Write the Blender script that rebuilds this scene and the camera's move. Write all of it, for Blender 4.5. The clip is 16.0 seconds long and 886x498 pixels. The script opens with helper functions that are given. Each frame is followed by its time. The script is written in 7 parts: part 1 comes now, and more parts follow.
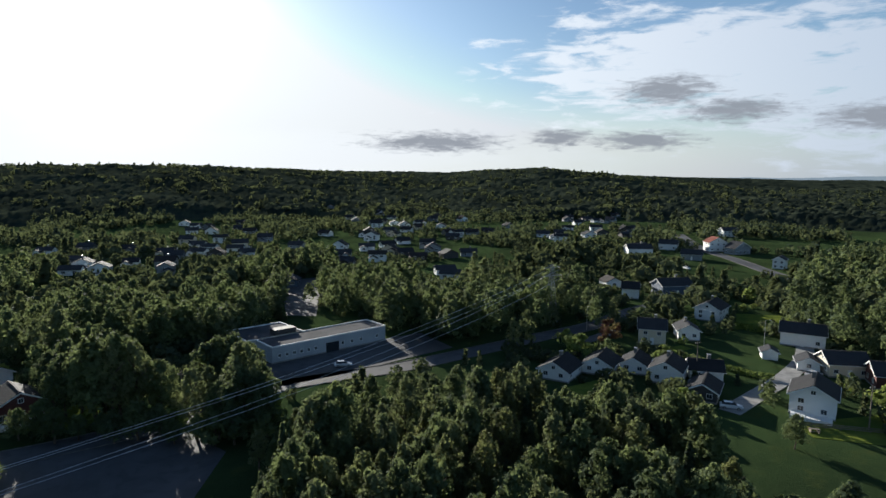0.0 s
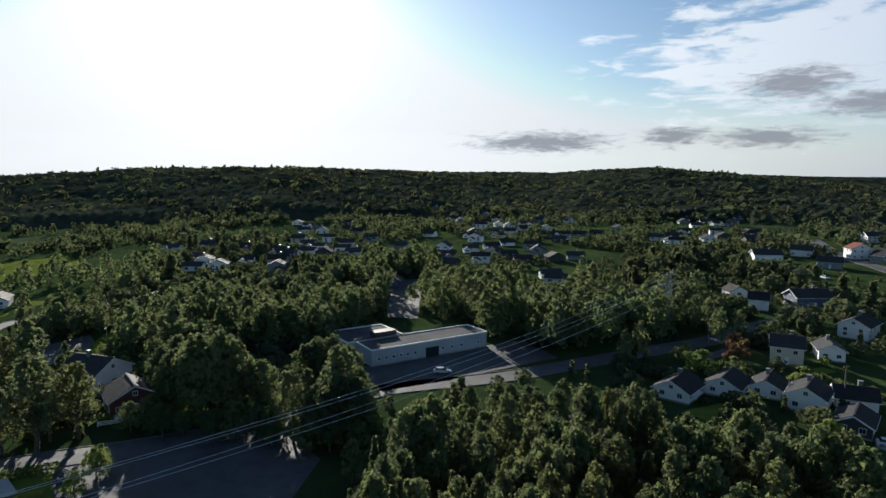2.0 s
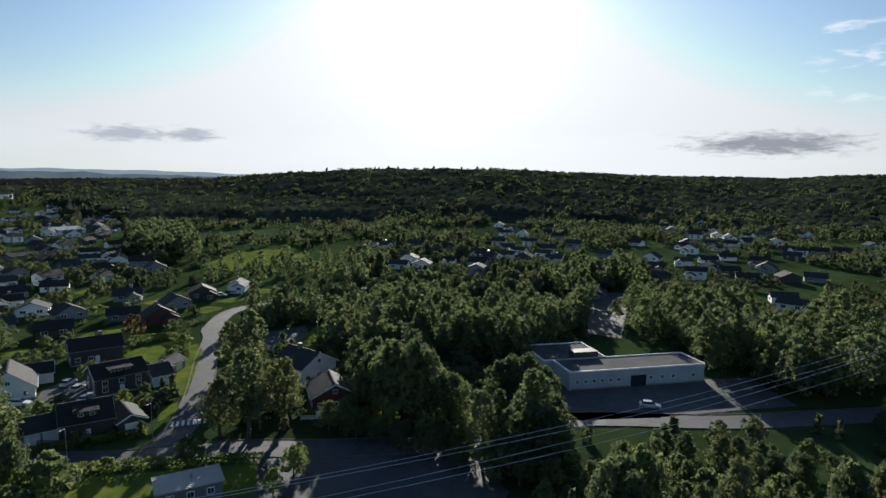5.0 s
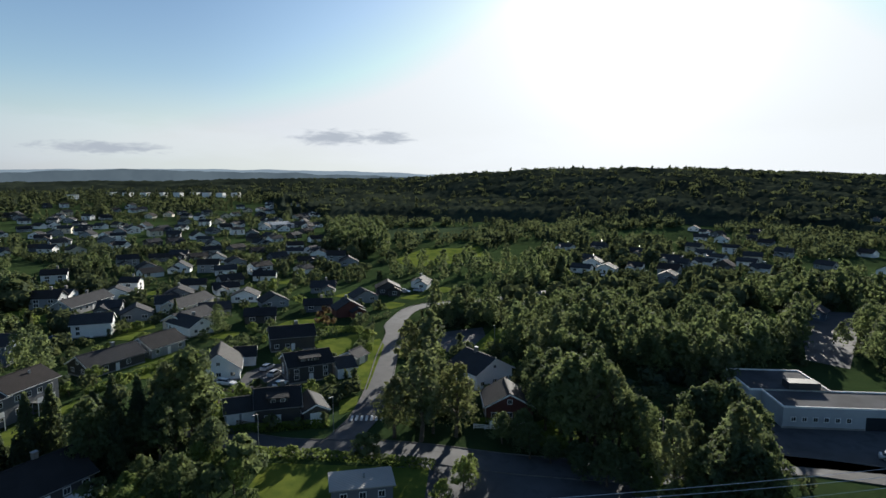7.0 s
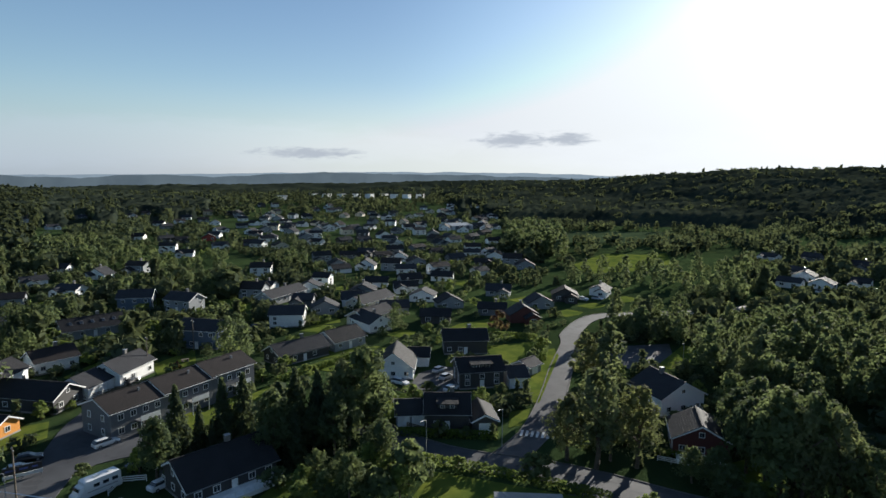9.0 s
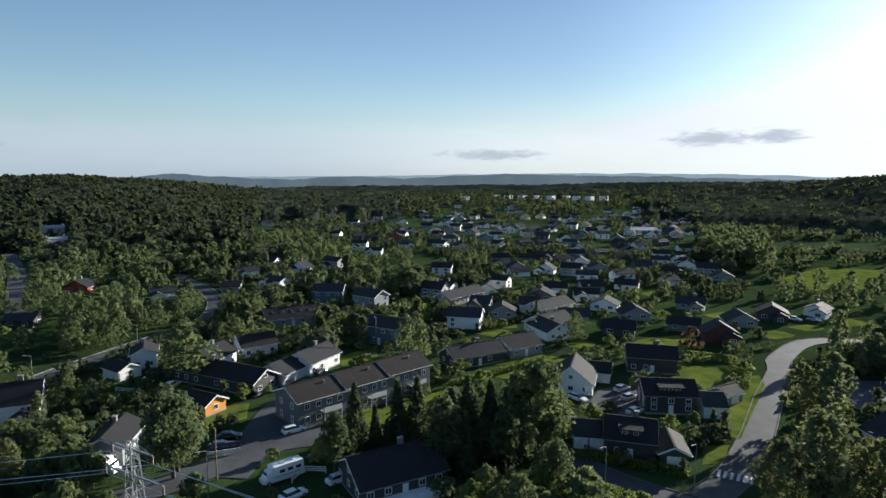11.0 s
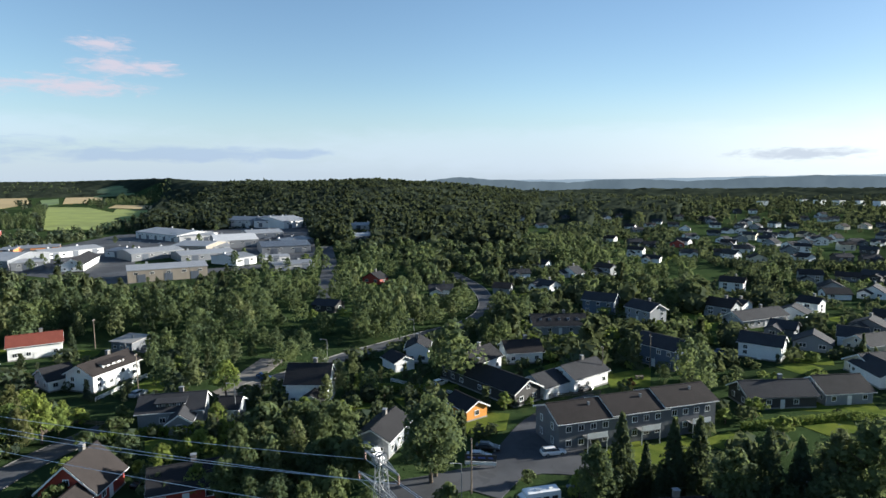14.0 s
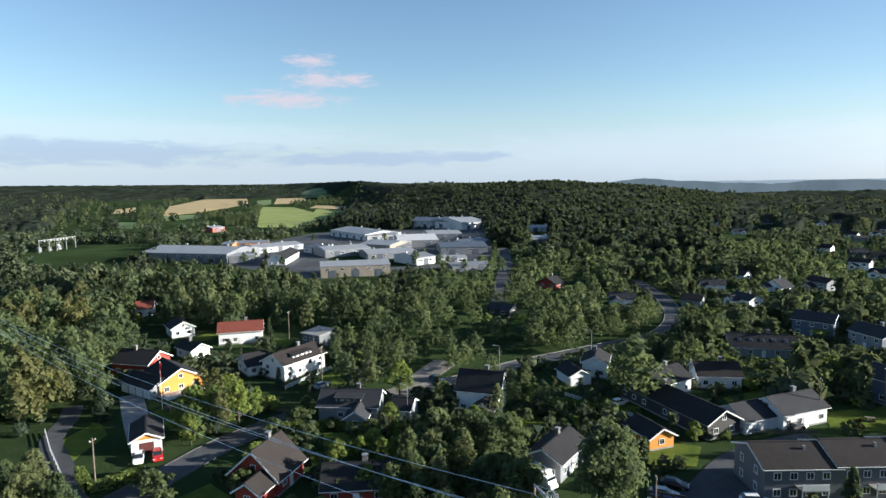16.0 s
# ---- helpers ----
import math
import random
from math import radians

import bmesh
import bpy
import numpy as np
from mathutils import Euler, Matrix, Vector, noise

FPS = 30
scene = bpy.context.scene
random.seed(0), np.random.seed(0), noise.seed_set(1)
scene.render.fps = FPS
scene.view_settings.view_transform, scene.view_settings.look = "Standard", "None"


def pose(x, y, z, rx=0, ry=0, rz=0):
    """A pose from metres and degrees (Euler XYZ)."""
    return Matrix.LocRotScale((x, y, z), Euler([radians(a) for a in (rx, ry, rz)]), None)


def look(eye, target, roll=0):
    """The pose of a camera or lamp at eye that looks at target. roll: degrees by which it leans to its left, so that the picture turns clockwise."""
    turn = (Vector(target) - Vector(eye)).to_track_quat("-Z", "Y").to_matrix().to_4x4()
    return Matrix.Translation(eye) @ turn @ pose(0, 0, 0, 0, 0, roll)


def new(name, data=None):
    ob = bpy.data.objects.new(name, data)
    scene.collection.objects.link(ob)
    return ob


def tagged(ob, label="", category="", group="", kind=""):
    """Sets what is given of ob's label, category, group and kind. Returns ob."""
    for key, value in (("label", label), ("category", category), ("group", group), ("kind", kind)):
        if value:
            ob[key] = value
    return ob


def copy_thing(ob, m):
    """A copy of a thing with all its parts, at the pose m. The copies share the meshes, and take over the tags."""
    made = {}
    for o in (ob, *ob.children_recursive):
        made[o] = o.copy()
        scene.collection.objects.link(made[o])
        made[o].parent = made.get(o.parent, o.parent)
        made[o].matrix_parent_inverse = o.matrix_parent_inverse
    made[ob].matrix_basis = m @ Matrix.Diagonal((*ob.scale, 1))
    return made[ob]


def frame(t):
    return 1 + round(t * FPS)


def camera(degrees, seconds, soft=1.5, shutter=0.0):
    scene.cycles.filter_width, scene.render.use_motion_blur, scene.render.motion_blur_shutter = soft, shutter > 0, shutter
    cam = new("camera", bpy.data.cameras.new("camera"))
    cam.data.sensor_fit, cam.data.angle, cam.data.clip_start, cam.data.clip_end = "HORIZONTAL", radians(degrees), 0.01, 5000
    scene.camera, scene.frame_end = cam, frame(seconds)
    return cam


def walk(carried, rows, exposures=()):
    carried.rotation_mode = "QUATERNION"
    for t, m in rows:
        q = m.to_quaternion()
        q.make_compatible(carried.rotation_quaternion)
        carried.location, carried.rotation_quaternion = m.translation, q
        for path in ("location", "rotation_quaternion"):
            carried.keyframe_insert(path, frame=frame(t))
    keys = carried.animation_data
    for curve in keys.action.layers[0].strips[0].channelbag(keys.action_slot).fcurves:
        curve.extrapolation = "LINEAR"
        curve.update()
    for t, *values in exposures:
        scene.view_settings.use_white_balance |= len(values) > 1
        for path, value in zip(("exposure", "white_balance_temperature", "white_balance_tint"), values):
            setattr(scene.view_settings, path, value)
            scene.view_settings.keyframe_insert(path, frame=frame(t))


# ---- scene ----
# ---- camera ----
cam = camera(71.68, 16.0)


def drone(x, y, z, heading, tilt, lean):
    """A pose: heading in degrees left of +y, tilt up, lean to the left."""
    return pose(x, y, z, 90 + tilt, 0, heading) @ pose(0, 0, 0, 0, 0, lean)


walk(cam, [
    (0, drone(-0.00, 0.00, 48.60, -0.00, -6.97, 0.30)),
    (0.5, drone(-0.06, 1.87, 48.46, 3.01, -6.96, 0.25)),
    (1, drone(-0.10, 3.77, 48.35, 5.53, -6.93, 0.17)),
    (1.5, drone(-0.14, 5.66, 48.32, 7.62, -6.93, 0.10)),
    (2, drone(-0.23, 7.52, 48.36, 9.81, -6.93, -0.00)),
    (2.5, drone(-0.42, 9.35, 48.43, 12.38, -6.93, -0.10)),
    (3, drone(-0.74, 11.12, 48.52, 14.62, -6.90, -0.09)),
    (5.5, drone(-5.30, 18.63, 49.35, 32.62, -6.92, 0.81)),
    (6, drone(-6.27, 20.16, 49.35, 36.92, -7.00, 0.70)),
    (6.5, drone(-7.30, 21.62, 49.35, 41.19, -7.05, 0.61)),
    (7, drone(-8.39, 23.00, 49.32, 45.32, -7.06, 0.54)),
    (7.5, drone(-9.54, 24.22, 49.29, 49.41, -7.06, 0.43)),
    (8, drone(-10.79, 25.31, 49.27, 53.48, -7.04, 0.36)),
    (8.5, drone(-12.15, 26.29, 49.25, 57.69, -7.01, 0.30)),
    (9, drone(-13.59, 27.22, 49.23, 61.89, -6.99, 0.24)),
    (11.5, drone(-20.89, 29.60, 49.41, 82.87, -6.88, 0.02)),
    (12, drone(-22.57, 29.86, 49.37, 87.08, -6.85, -0.07)),
    (12.5, drone(-24.31, 30.03, 49.33, 91.30, -6.81, -0.12)),
    (13, drone(-26.13, 30.09, 49.28, 95.54, -6.75, -0.16)),
    (13.5, drone(-28.01, 30.00, 49.22, 99.74, -6.69, -0.28)),
    (14, drone(-29.90, 29.72, 49.16, 103.96, -6.60, -0.27)),
    (14.5, drone(-31.64, 29.30, 49.10, 108.15, -6.55, -0.38)),
    (15, drone(-33.17, 28.75, 49.09, 112.36, -6.44, -0.40)),
    (15.5, drone(-34.56, 28.14, 49.14, 116.32, -6.37, -0.48)),
    (16, drone(-35.90, 27.50, 49.21, 120.47, -6.32, -0.55)),
], exposures=[(0, 1.1, 6000, 9), (5.5, 1.05, 6000, 9), (9, 1.12, 6000, 9), (11.5, 1.32, 5900, 8), (12.5, 1.42, 5900, 8), (13.5, 1.52, 5900, 8), (14.5, 1.6, 5900, 8), (16, 1.6, 5900, 8)])


# ---- sky and sun ----
SUN_AZ, SUN_EL = 28.0, 14.5   # degrees left of +y, degrees up
sun_dir = Vector((-math.sin(radians(SUN_AZ)) * math.cos(radians(SUN_EL)), math.cos(radians(SUN_AZ)) * math.cos(radians(SUN_EL)), math.sin(radians(SUN_EL))))
sun_data = bpy.data.lights.new("sun", "SUN")
sun_data.energy, sun_data.angle, sun_data.color = 5.0, radians(0.6), (1.0, 0.90, 0.75)
sun = new("sun", sun_data)
sun.matrix_world = look((0, 0, 900), Vector((0, 0, 900)) - sun_dir)

world = bpy.data.worlds.new("world")
scene.world = world
world.use_nodes = True


class Nodes:
    """Short-hand for node trees."""

    def __init__(self, tree):
        self.tree = tree
        tree.nodes.clear()

    def add(self, kind, **sockets):
        n = self.tree.nodes.new(kind)
        for k, v in sockets.items():
            self.set(n, k, v)
        return n

    def set(self, n, key, v):
        s = n.inputs[int(key[1:])] if key[0] == "i" and key[1:].isdigit() else n.inputs[key.replace("_", " ")]
        if isinstance(v, bpy.types.NodeSocket):
            self.tree.links.new(v, s)
        else:
            s.default_value = v

    def math(self, op, a, b=0.0, clamp=False):
        n = self.tree.nodes.new("ShaderNodeMath")
        n.operation, n.use_clamp = op, clamp
        self.set(n, "i0", a), self.set(n, "i1", b)
        return n.outputs[0]

    def vec(self, op, a, b=(0, 0, 0)):
        n = self.tree.nodes.new("ShaderNodeVectorMath")
        n.operation = op
        self.set(n, "i0", a), self.set(n, "i1", b)
        return n.outputs["Value"] if op in ("DOT_PRODUCT", "LENGTH", "DISTANCE") else n.outputs[0]

    def mix(self, fac, a, b, blend="MIX"):
        n = self.tree.nodes.new("ShaderNodeMix")
        n.data_type, n.blend_type = "RGBA", blend
        self.set(n, "i0", fac), self.set(n, "i6", a), self.set(n, "i7", b)
        return n.outputs[2]

    def ramp(self, fac, *stops):
        n = self.tree.nodes.new("ShaderNodeValToRGB")
        e = n.color_ramp.elements
        while len(e) < len(stops):
            e.new(0.5)
        for el, (p, c) in zip(e, stops):
            el.position, el.color = p, (c if len(c) == 4 else (*c, 1))
        self.set(n, "i0", fac)
        return n.outputs[0]

    def noise(self, vec, scale, detail=4.0, rough=0.55, dist=0.0):
        n = self.tree.nodes.new("ShaderNodeTexNoise")
        self.set(n, "Vector", vec)
        n.inputs["Scale"].default_value, n.inputs["Detail"].default_value = scale, detail
        n.inputs["Roughness"].default_value, n.inputs["Distortion"].default_value = rough, dist
        return n.outputs["Fac"]

    def smooth(self, v, lo, hi):
        n = self.tree.nodes.new("ShaderNodeMapRange")
        n.interpolation_type = "SMOOTHSTEP"
        self.set(n, "i0", v), self.set(n, "i1", lo), self.set(n, "i2", hi)
        return n.outputs[0]


w = Nodes(world.node_tree)
sky = w.add("ShaderNodeTexSky")
sky.sky_type, sky.sun_disc = "NISHITA", False
sky.sun_elevation, sky.sun_rotation = radians(SUN_EL), radians(-SUN_AZ)
sky.altitude, sky.air_density, sky.dust_density, sky.ozone_density = 60, 1.0, 0.3, 1.8
dirn = w.add("ShaderNodeTexCoord").outputs["Generated"]
sep = w.add("ShaderNodeSeparateXYZ", Vector=dirn)
up = sep.outputs[2]


def bank(az, el, wid, hgt):
    """How far inside a cloud bank a direction lies: 1 in the middle, 0 at its rim."""
    a, e = radians(az), radians(el)
    side = w.vec("DOT_PRODUCT", dirn, (-math.cos(a), -math.sin(a), 0))
    ahead = w.vec("DOT_PRODUCT", dirn, (-math.sin(a), math.cos(a), 0))
    dx = w.math("DIVIDE", side, radians(wid))
    dy = w.math("DIVIDE", w.math("SUBTRACT", up, math.sin(e)), radians(hgt))
    d = w.math("SQRT", w.math("ADD", w.math("MULTIPLY", dx, dx), w.math("MULTIPLY", dy, dy)))
    behind = w.math("MULTIPLY", w.math("LESS_THAN", ahead, 0.0), 9.0)
    return w.math("SUBTRACT", 1.0, w.math("ADD", d, behind))


def cover(banks, noise_fac, gain, cut, soft_=0.45):
    best = None
    for b in banks:
        v = bank(*b)
        best = v if best is None else w.math("MAXIMUM", best, v)
    return w.smooth(w.math("ADD", best, w.math("MULTIPLY", w.math("SUBTRACT", noise_fac, 0.5), gain)), cut, cut + soft_)


streak = w.add("ShaderNodeCombineXYZ", X=w.math("MULTIPLY", sep.outputs[0], 6.0), Y=w.math("MULTIPLY", sep.outputs[1], 6.0), Z=w.math("MULTIPLY", up, 26.0)).outputs[0]
n3 = w.noise(streak, 2.2, 7.0, 0.6, 0.4)
n4 = w.noise(streak, 5.5, 6.0, 0.62, 0.5)
bright = cover([(-23, 9.3, 19, 6.2), (-36, 6.5, 15, 7)], n3, 2.2, 0.05, 0.5)
dark = cover([(-19.5, 7.2, 5.5, 1.7), (-25, 5.4, 6, 1.4), (-35, 4.5, 6, 1.5), (0.5, 2.9, 9, 1.3), (-10.5, 3.3, 3.5, 1.2), (-17.5, 3.0, 6, 1.1)], n4, 1.7, 0.05, 0.75)
small = cover([(55.5, 3.1, 4.4, 0.9), (50.5, 3.2, 3.0, 0.8), (74, 1.8, 6, 0.7)], n4, 1.6, 0.05, 0.7)
pinks = cover([(132.3, 10.7, 2.8, 0.8), (131.5, 9.0, 3.6, 1.1), (128.5, 9.0, 2.2, 0.8), (134.5, 7.3, 6.0, 1.0)], n4, 2.2, 0.0, 1.0)
band = cover([(150, 2.6, 24, 1.6), (128, 2.1, 16, 1.0), (118, 2.2, 6, 0.8)], n3, 1.6, 0.2)
veil = cover([(20, 1.5, 60, 4.5), (90, 2.5, 60, 4.0), (150, 4.0, 40, 2.5)], n3, 0.5, 0.3)
sun_d = w.vec("DOT_PRODUCT", dirn, tuple(sun_dir))
warm = w.smooth(sun_d, 0.35, 1.0)
base = w.mix(1.0, sky.outputs[0], (7.3, 7.3, 7.1, 1), "DARKEN")   # caps the sky's brightest part at one level
# the clear air is deepest some forty degrees from the sun, and pales again opposite to it
clear = w.math("ADD", w.math("MULTIPLY", w.smooth(sun_d, 0.76, 0.99), 0.22), w.math("MULTIPLY", w.smooth(sun_d, 0.85, 0.3), 0.20))
clear = w.math("ADD", clear, 0.78)
base = w.mix(1.0, base, w.add("ShaderNodeCombineColor", Red=clear, Green=clear, Blue=w.math("ADD", w.math("MULTIPLY", clear, 0.85), 0.15)).outputs[0], "MULTIPLY")
# cloud brightness follows the sky's own level
white = w.mix(warm, (4.6, 5.0, 5.6, 1), (8.0, 8.0, 7.9, 1))
haze = w.smooth(up, 0.15, 0.0)
pale = w.mix(warm, (3.2, 3.8, 4.5, 1), (7.0, 6.9, 6.6, 1))
c = w.mix(w.math("MULTIPLY", haze, 0.8), base, pale)
c = w.mix(w.math("MULTIPLY", veil, 0.3), c, white)
c = w.mix(w.math("MULTIPLY", bright, 0.85), c, white)
c = w.mix(w.math("MULTIPLY", dark, 0.92), c, (2.3, 2.4, 2.6, 1))
c = w.mix(w.math("MULTIPLY", small, 0.85), c, (3.5, 3.7, 4.0, 1))
c = w.mix(w.math("MULTIPLY", pinks, 0.85), c, (4.4, 3.8, 4.0, 1))
c = w.mix(w.math("MULTIPLY", band, 0.55), c, (2.3, 2.9, 3.9, 1))
# the sun's own glare round its disc
near_sun = w.math("MAXIMUM", sun_d, 0.0)
halo = w.math("ADD", w.math("MULTIPLY", w.math("POWER", near_sun, 200.0), 18.0), w.math("MULTIPLY", w.math("POWER", near_sun, 40.0), 1.9))
c = w.mix(1.0, c, w.add("ShaderNodeCombineColor", Red=halo, Green=w.math("MULTIPLY", halo, 0.97), Blue=w.math("MULTIPLY", halo, 0.9)).outputs[0], "ADD")
bg = w.add("ShaderNodeBackground", Color=c, Strength=0.060)
w.add("ShaderNodeOutputWorld", Surface=bg.outputs[0])


# ---- materials ----
MATS = {}


def material(name, color, rough=0.8, build=None, metal=0.0, spec=0.4):
    """A principled material; build(k, bsdf, colour socket source) adds its variation."""
    if name in MATS:
        return MATS[name]
    m = bpy.data.materials.new(name)
    m.use_nodes = True
    k = Nodes(m.node_tree)
    b = k.add("ShaderNodeBsdfPrincipled", Base_Color=(*color, 1), Roughness=rough, Metallic=metal)
    b.inputs["Specular IOR Level"].default_value = spec
    out = k.add("ShaderNodeOutputMaterial", Surface=b.outputs[0])
    if build:
        build(k, b, color, out)
    MATS[name] = m
    return m


def coords(k):
    return k.add("ShaderNodeTexCoord").outputs["Object"]


def world_pos(k):
    return k.add("ShaderNodeNewGeometry").outputs["Position"]


def bump(k, b, height, strength=0.4, distance=0.02):
    n = k.add("ShaderNodeBump", Height=height, Strength=strength, Distance=distance)
    k.set(b, "Normal", n.outputs[0])


def shade(c, f):
    return tuple(min(1, v * f) for v in c) + (1,)


def cladding(k, b, color, out):
    """Painted horizontal boards."""
    p = coords(k)
    z = k.add("ShaderNodeSeparateXYZ", Vector=p).outputs[2]
    saw = k.math("FRACT", k.math("MULTIPLY", z, 5.5))
    g = k.noise(p, 0.7, 5, 0.6)
    fine = k.noise(p, 9.0, 3, 0.6)
    tone = k.mix(k.math("MULTIPLY", g, 0.5), shade(color, 1.06), shade(color, 0.74))
    tone = k.mix(k.math("MULTIPLY", fine, 0.25), tone, shade(color, 0.6))
    line = k.smooth(saw, 0.9, 1.0)
    k.set(b, "Base Color", k.mix(k.math("MULTIPLY", line, 0.6), tone, shade(color, 0.35)))
    bump(k, b, saw, 0.5, 0.02)


def tiles(k, b, color, out):
    """Roof tiles in courses, with moss and weathering."""
    p = coords(k)
    s = k.add("ShaderNodeSeparateXYZ", Vector=p)
    course = k.math("FRACT", k.math("MULTIPLY", s.outputs[2], 4.4))
    wave = k.math("SINE", k.math("MULTIPLY", k.math("ADD", s.outputs[0], s.outputs[1]), 21.0))
    g = k.noise(world_pos(k), 0.35, 5, 0.6)
    fine = k.noise(p, 6.0, 4, 0.7)
    tone = k.mix(g, shade(color, 1.35), shade(color, 0.65))
    tone = k.mix(k.math("MULTIPLY", k.smooth(fine, 0.5, 0.75), 0.4), tone, shade(color, 1.9))
    k.set(b, "Base Color", k.mix(k.math("MULTIPLY", k.smooth(course, 0.86, 1.0), 0.55), tone, shade(color, 0.35)))
    k.set(b, "Roughness", k.math("ADD", 0.62, k.math("MULTIPLY", fine, 0.35)))
    bump(k, b, k.math("ADD", course, k.math("MULTIPLY", wave, 0.4)), 0.6, 0.03)


def mottled(big, small, lo=0.7, hi=1.25, depth=0.01):
    def build(k, b, color, out):
        p = world_pos(k)
        g, fine = k.noise(p, big, 5, 0.6), k.noise(p, small, 4, 0.65)
        tone = k.mix(k.smooth(g, 0.3, 0.7), shade(color, lo), shade(color, hi))
        k.set(b, "Base Color", k.mix(k.math("MULTIPLY", fine, 0.4), tone, shade(color, 0.6)))
        bump(k, b, fine, 0.3, depth)
    return build


def asphalt_look(k, b, color, out):
    p = world_pos(k)
    g, patch, fine = k.noise(p, 0.05, 4, 0.6), k.noise(p, 0.35, 4, 0.55, 0.6), k.noise(p, 12.0, 3, 0.7)
    tone = k.mix(k.smooth(g, 0.35, 0.65), shade(color, 0.75), shade(color, 1.3))
    tone = k.mix(k.math("MULTIPLY", k.smooth(patch, 0.55, 0.62), 0.35), tone, shade(color, 0.55))
    tone = k.mix(k.math("MULTIPLY", fine, 0.25), tone, shade(color, 1.6))
    k.set(b, "Base Color", tone)
    k.set(b, "Roughness", k.math("ADD", 0.6, k.math("MULTIPLY", patch, 0.3)))
    bump(k, b, fine, 0.4, 0.006)


def grass_look(k, b, color, out):
    """Rough grass, undergrowth and bare patches."""
    p = world_pos(k)
    g, mid, fine = k.noise(p, 0.02, 5, 0.6), k.noise(p, 0.16, 5, 0.65), k.noise(p, 2.4, 5, 0.75)
    tone = k.mix(k.smooth(g, 0.35, 0.65), (0.026, 0.042, 0.020, 1), (0.050, 0.080, 0.032, 1))
    tone = k.mix(k.math("MULTIPLY", k.smooth(mid, 0.52, 0.68), 0.6), tone, (0.055, 0.068, 0.024, 1))
    tone = k.mix(k.math("MULTIPLY", fine, 0.6), tone, (0.018, 0.026, 0.008, 1))
    k.set(b, "Base Color", tone)
    bump(k, b, k.math("ADD", mid, fine), 0.9, 0.25)


def lawn_look(k, b, color, out):
    p = world_pos(k)
    g, fine = k.noise(p, 0.15, 5, 0.6), k.noise(p, 5.0, 4, 0.7)
    tone = k.mix(k.smooth(g, 0.35, 0.68), shade(color, 0.7), (color[0] * 1.5, color[1] * 1.2, color[2], 1))
    k.set(b, "Base Color", k.mix(k.math("MULTIPLY", fine, 0.5), tone, shade(color, 0.5)))
    bump(k, b, fine, 0.8, 0.06)


def leaf_look(k, b, color, out, through_=0.5):
    """Leaves: tone by clump and by tree, with light coming through."""
    isl = k.add("ShaderNodeNewGeometry").outputs["Random Per Island"]
    ob = k.add("ShaderNodeObjectInfo").outputs["Random"]
    g = k.noise(world_pos(k), 0.35, 4, 0.6)
    tone = k.mix(isl, shade(color, 0.78), (color[0] * 1.3, color[1] * 1.2, color[2] * 0.95, 1))
    tone = k.mix(k.math("MULTIPLY", k.smooth(g, 0.35, 0.75), 0.35), tone, shade(color, 0.55))
    stand = k.noise(world_pos(k), 0.11, 3, 0.6)
    tone = k.mix(k.smooth(stand, 0.35, 0.65), k.mix(1.0, tone, (0.62, 0.68, 0.8, 1), "MULTIPLY"), k.mix(1.0, tone, (1.3, 1.18, 0.95, 1), "MULTIPLY"))
    tone = k.mix(k.math("MULTIPLY", ob, 0.5), tone, (color[0] * 1.35, color[1] * 1.12, color[2] * 0.8, 1))
    k.set(b, "Base Color", tone)
    b.inputs["Roughness"].default_value = 0.85
    t = k.add("ShaderNodeBsdfTranslucent", Color=k.mix(0.5, tone, (0.17, 0.20, 0.07, 1)))
    mixed = k.add("ShaderNodeMixShader", i0=through_, i1=b.outputs[0], i2=t.outputs[0])
    k.set(out, "Surface", mixed.outputs[0])


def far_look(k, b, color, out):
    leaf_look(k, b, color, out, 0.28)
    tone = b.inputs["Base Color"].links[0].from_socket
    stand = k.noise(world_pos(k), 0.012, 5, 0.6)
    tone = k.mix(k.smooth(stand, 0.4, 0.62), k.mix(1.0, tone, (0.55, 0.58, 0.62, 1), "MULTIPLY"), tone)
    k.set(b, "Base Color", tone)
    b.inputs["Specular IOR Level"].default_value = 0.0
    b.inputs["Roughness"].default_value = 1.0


def metal_sheet(k, b, color, out):
    p = coords(k)
    s = k.add("ShaderNodeSeparateXYZ", Vector=p)
    rib = k.math("SINE", k.math("MULTIPLY", k.math("ADD", s.outputs[0], s.outputs[1]), 9.0))
    g = k.noise(p, 0.25, 4, 0.6)
    k.set(b, "Base Color", k.mix(g, shade(color, 0.75), shade(color, 1.15)))
    bump(k, b, rib, 0.4, 0.03)


WALLS = {"white": (0.74, 0.74, 0.72), "cream": (0.60, 0.53, 0.40), "grey": (0.22, 0.235, 0.25), "dark": (0.050, 0.048, 0.047), "red": (0.30, 0.045, 0.03),
         "dark_red": (0.10, 0.032, 0.026), "orange": (0.62, 0.26, 0.045), "blue": (0.085, 0.115, 0.165), "slate_blue": (0.12, 0.13, 0.145)}
ROOFS = {"black": (0.024, 0.024, 0.026), "slate": (0.036, 0.037, 0.041), "brown": (0.030, 0.026, 0.025), "red_tile": (0.16, 0.05, 0.036)}


def wall_mat(c):
    return material("painted_boards_" + c, WALLS[c], 0.6, cladding)


def roof_mat(c):
    return material("roof_tiles_" + c, ROOFS[c], 0.6, tiles, spec=0.1)


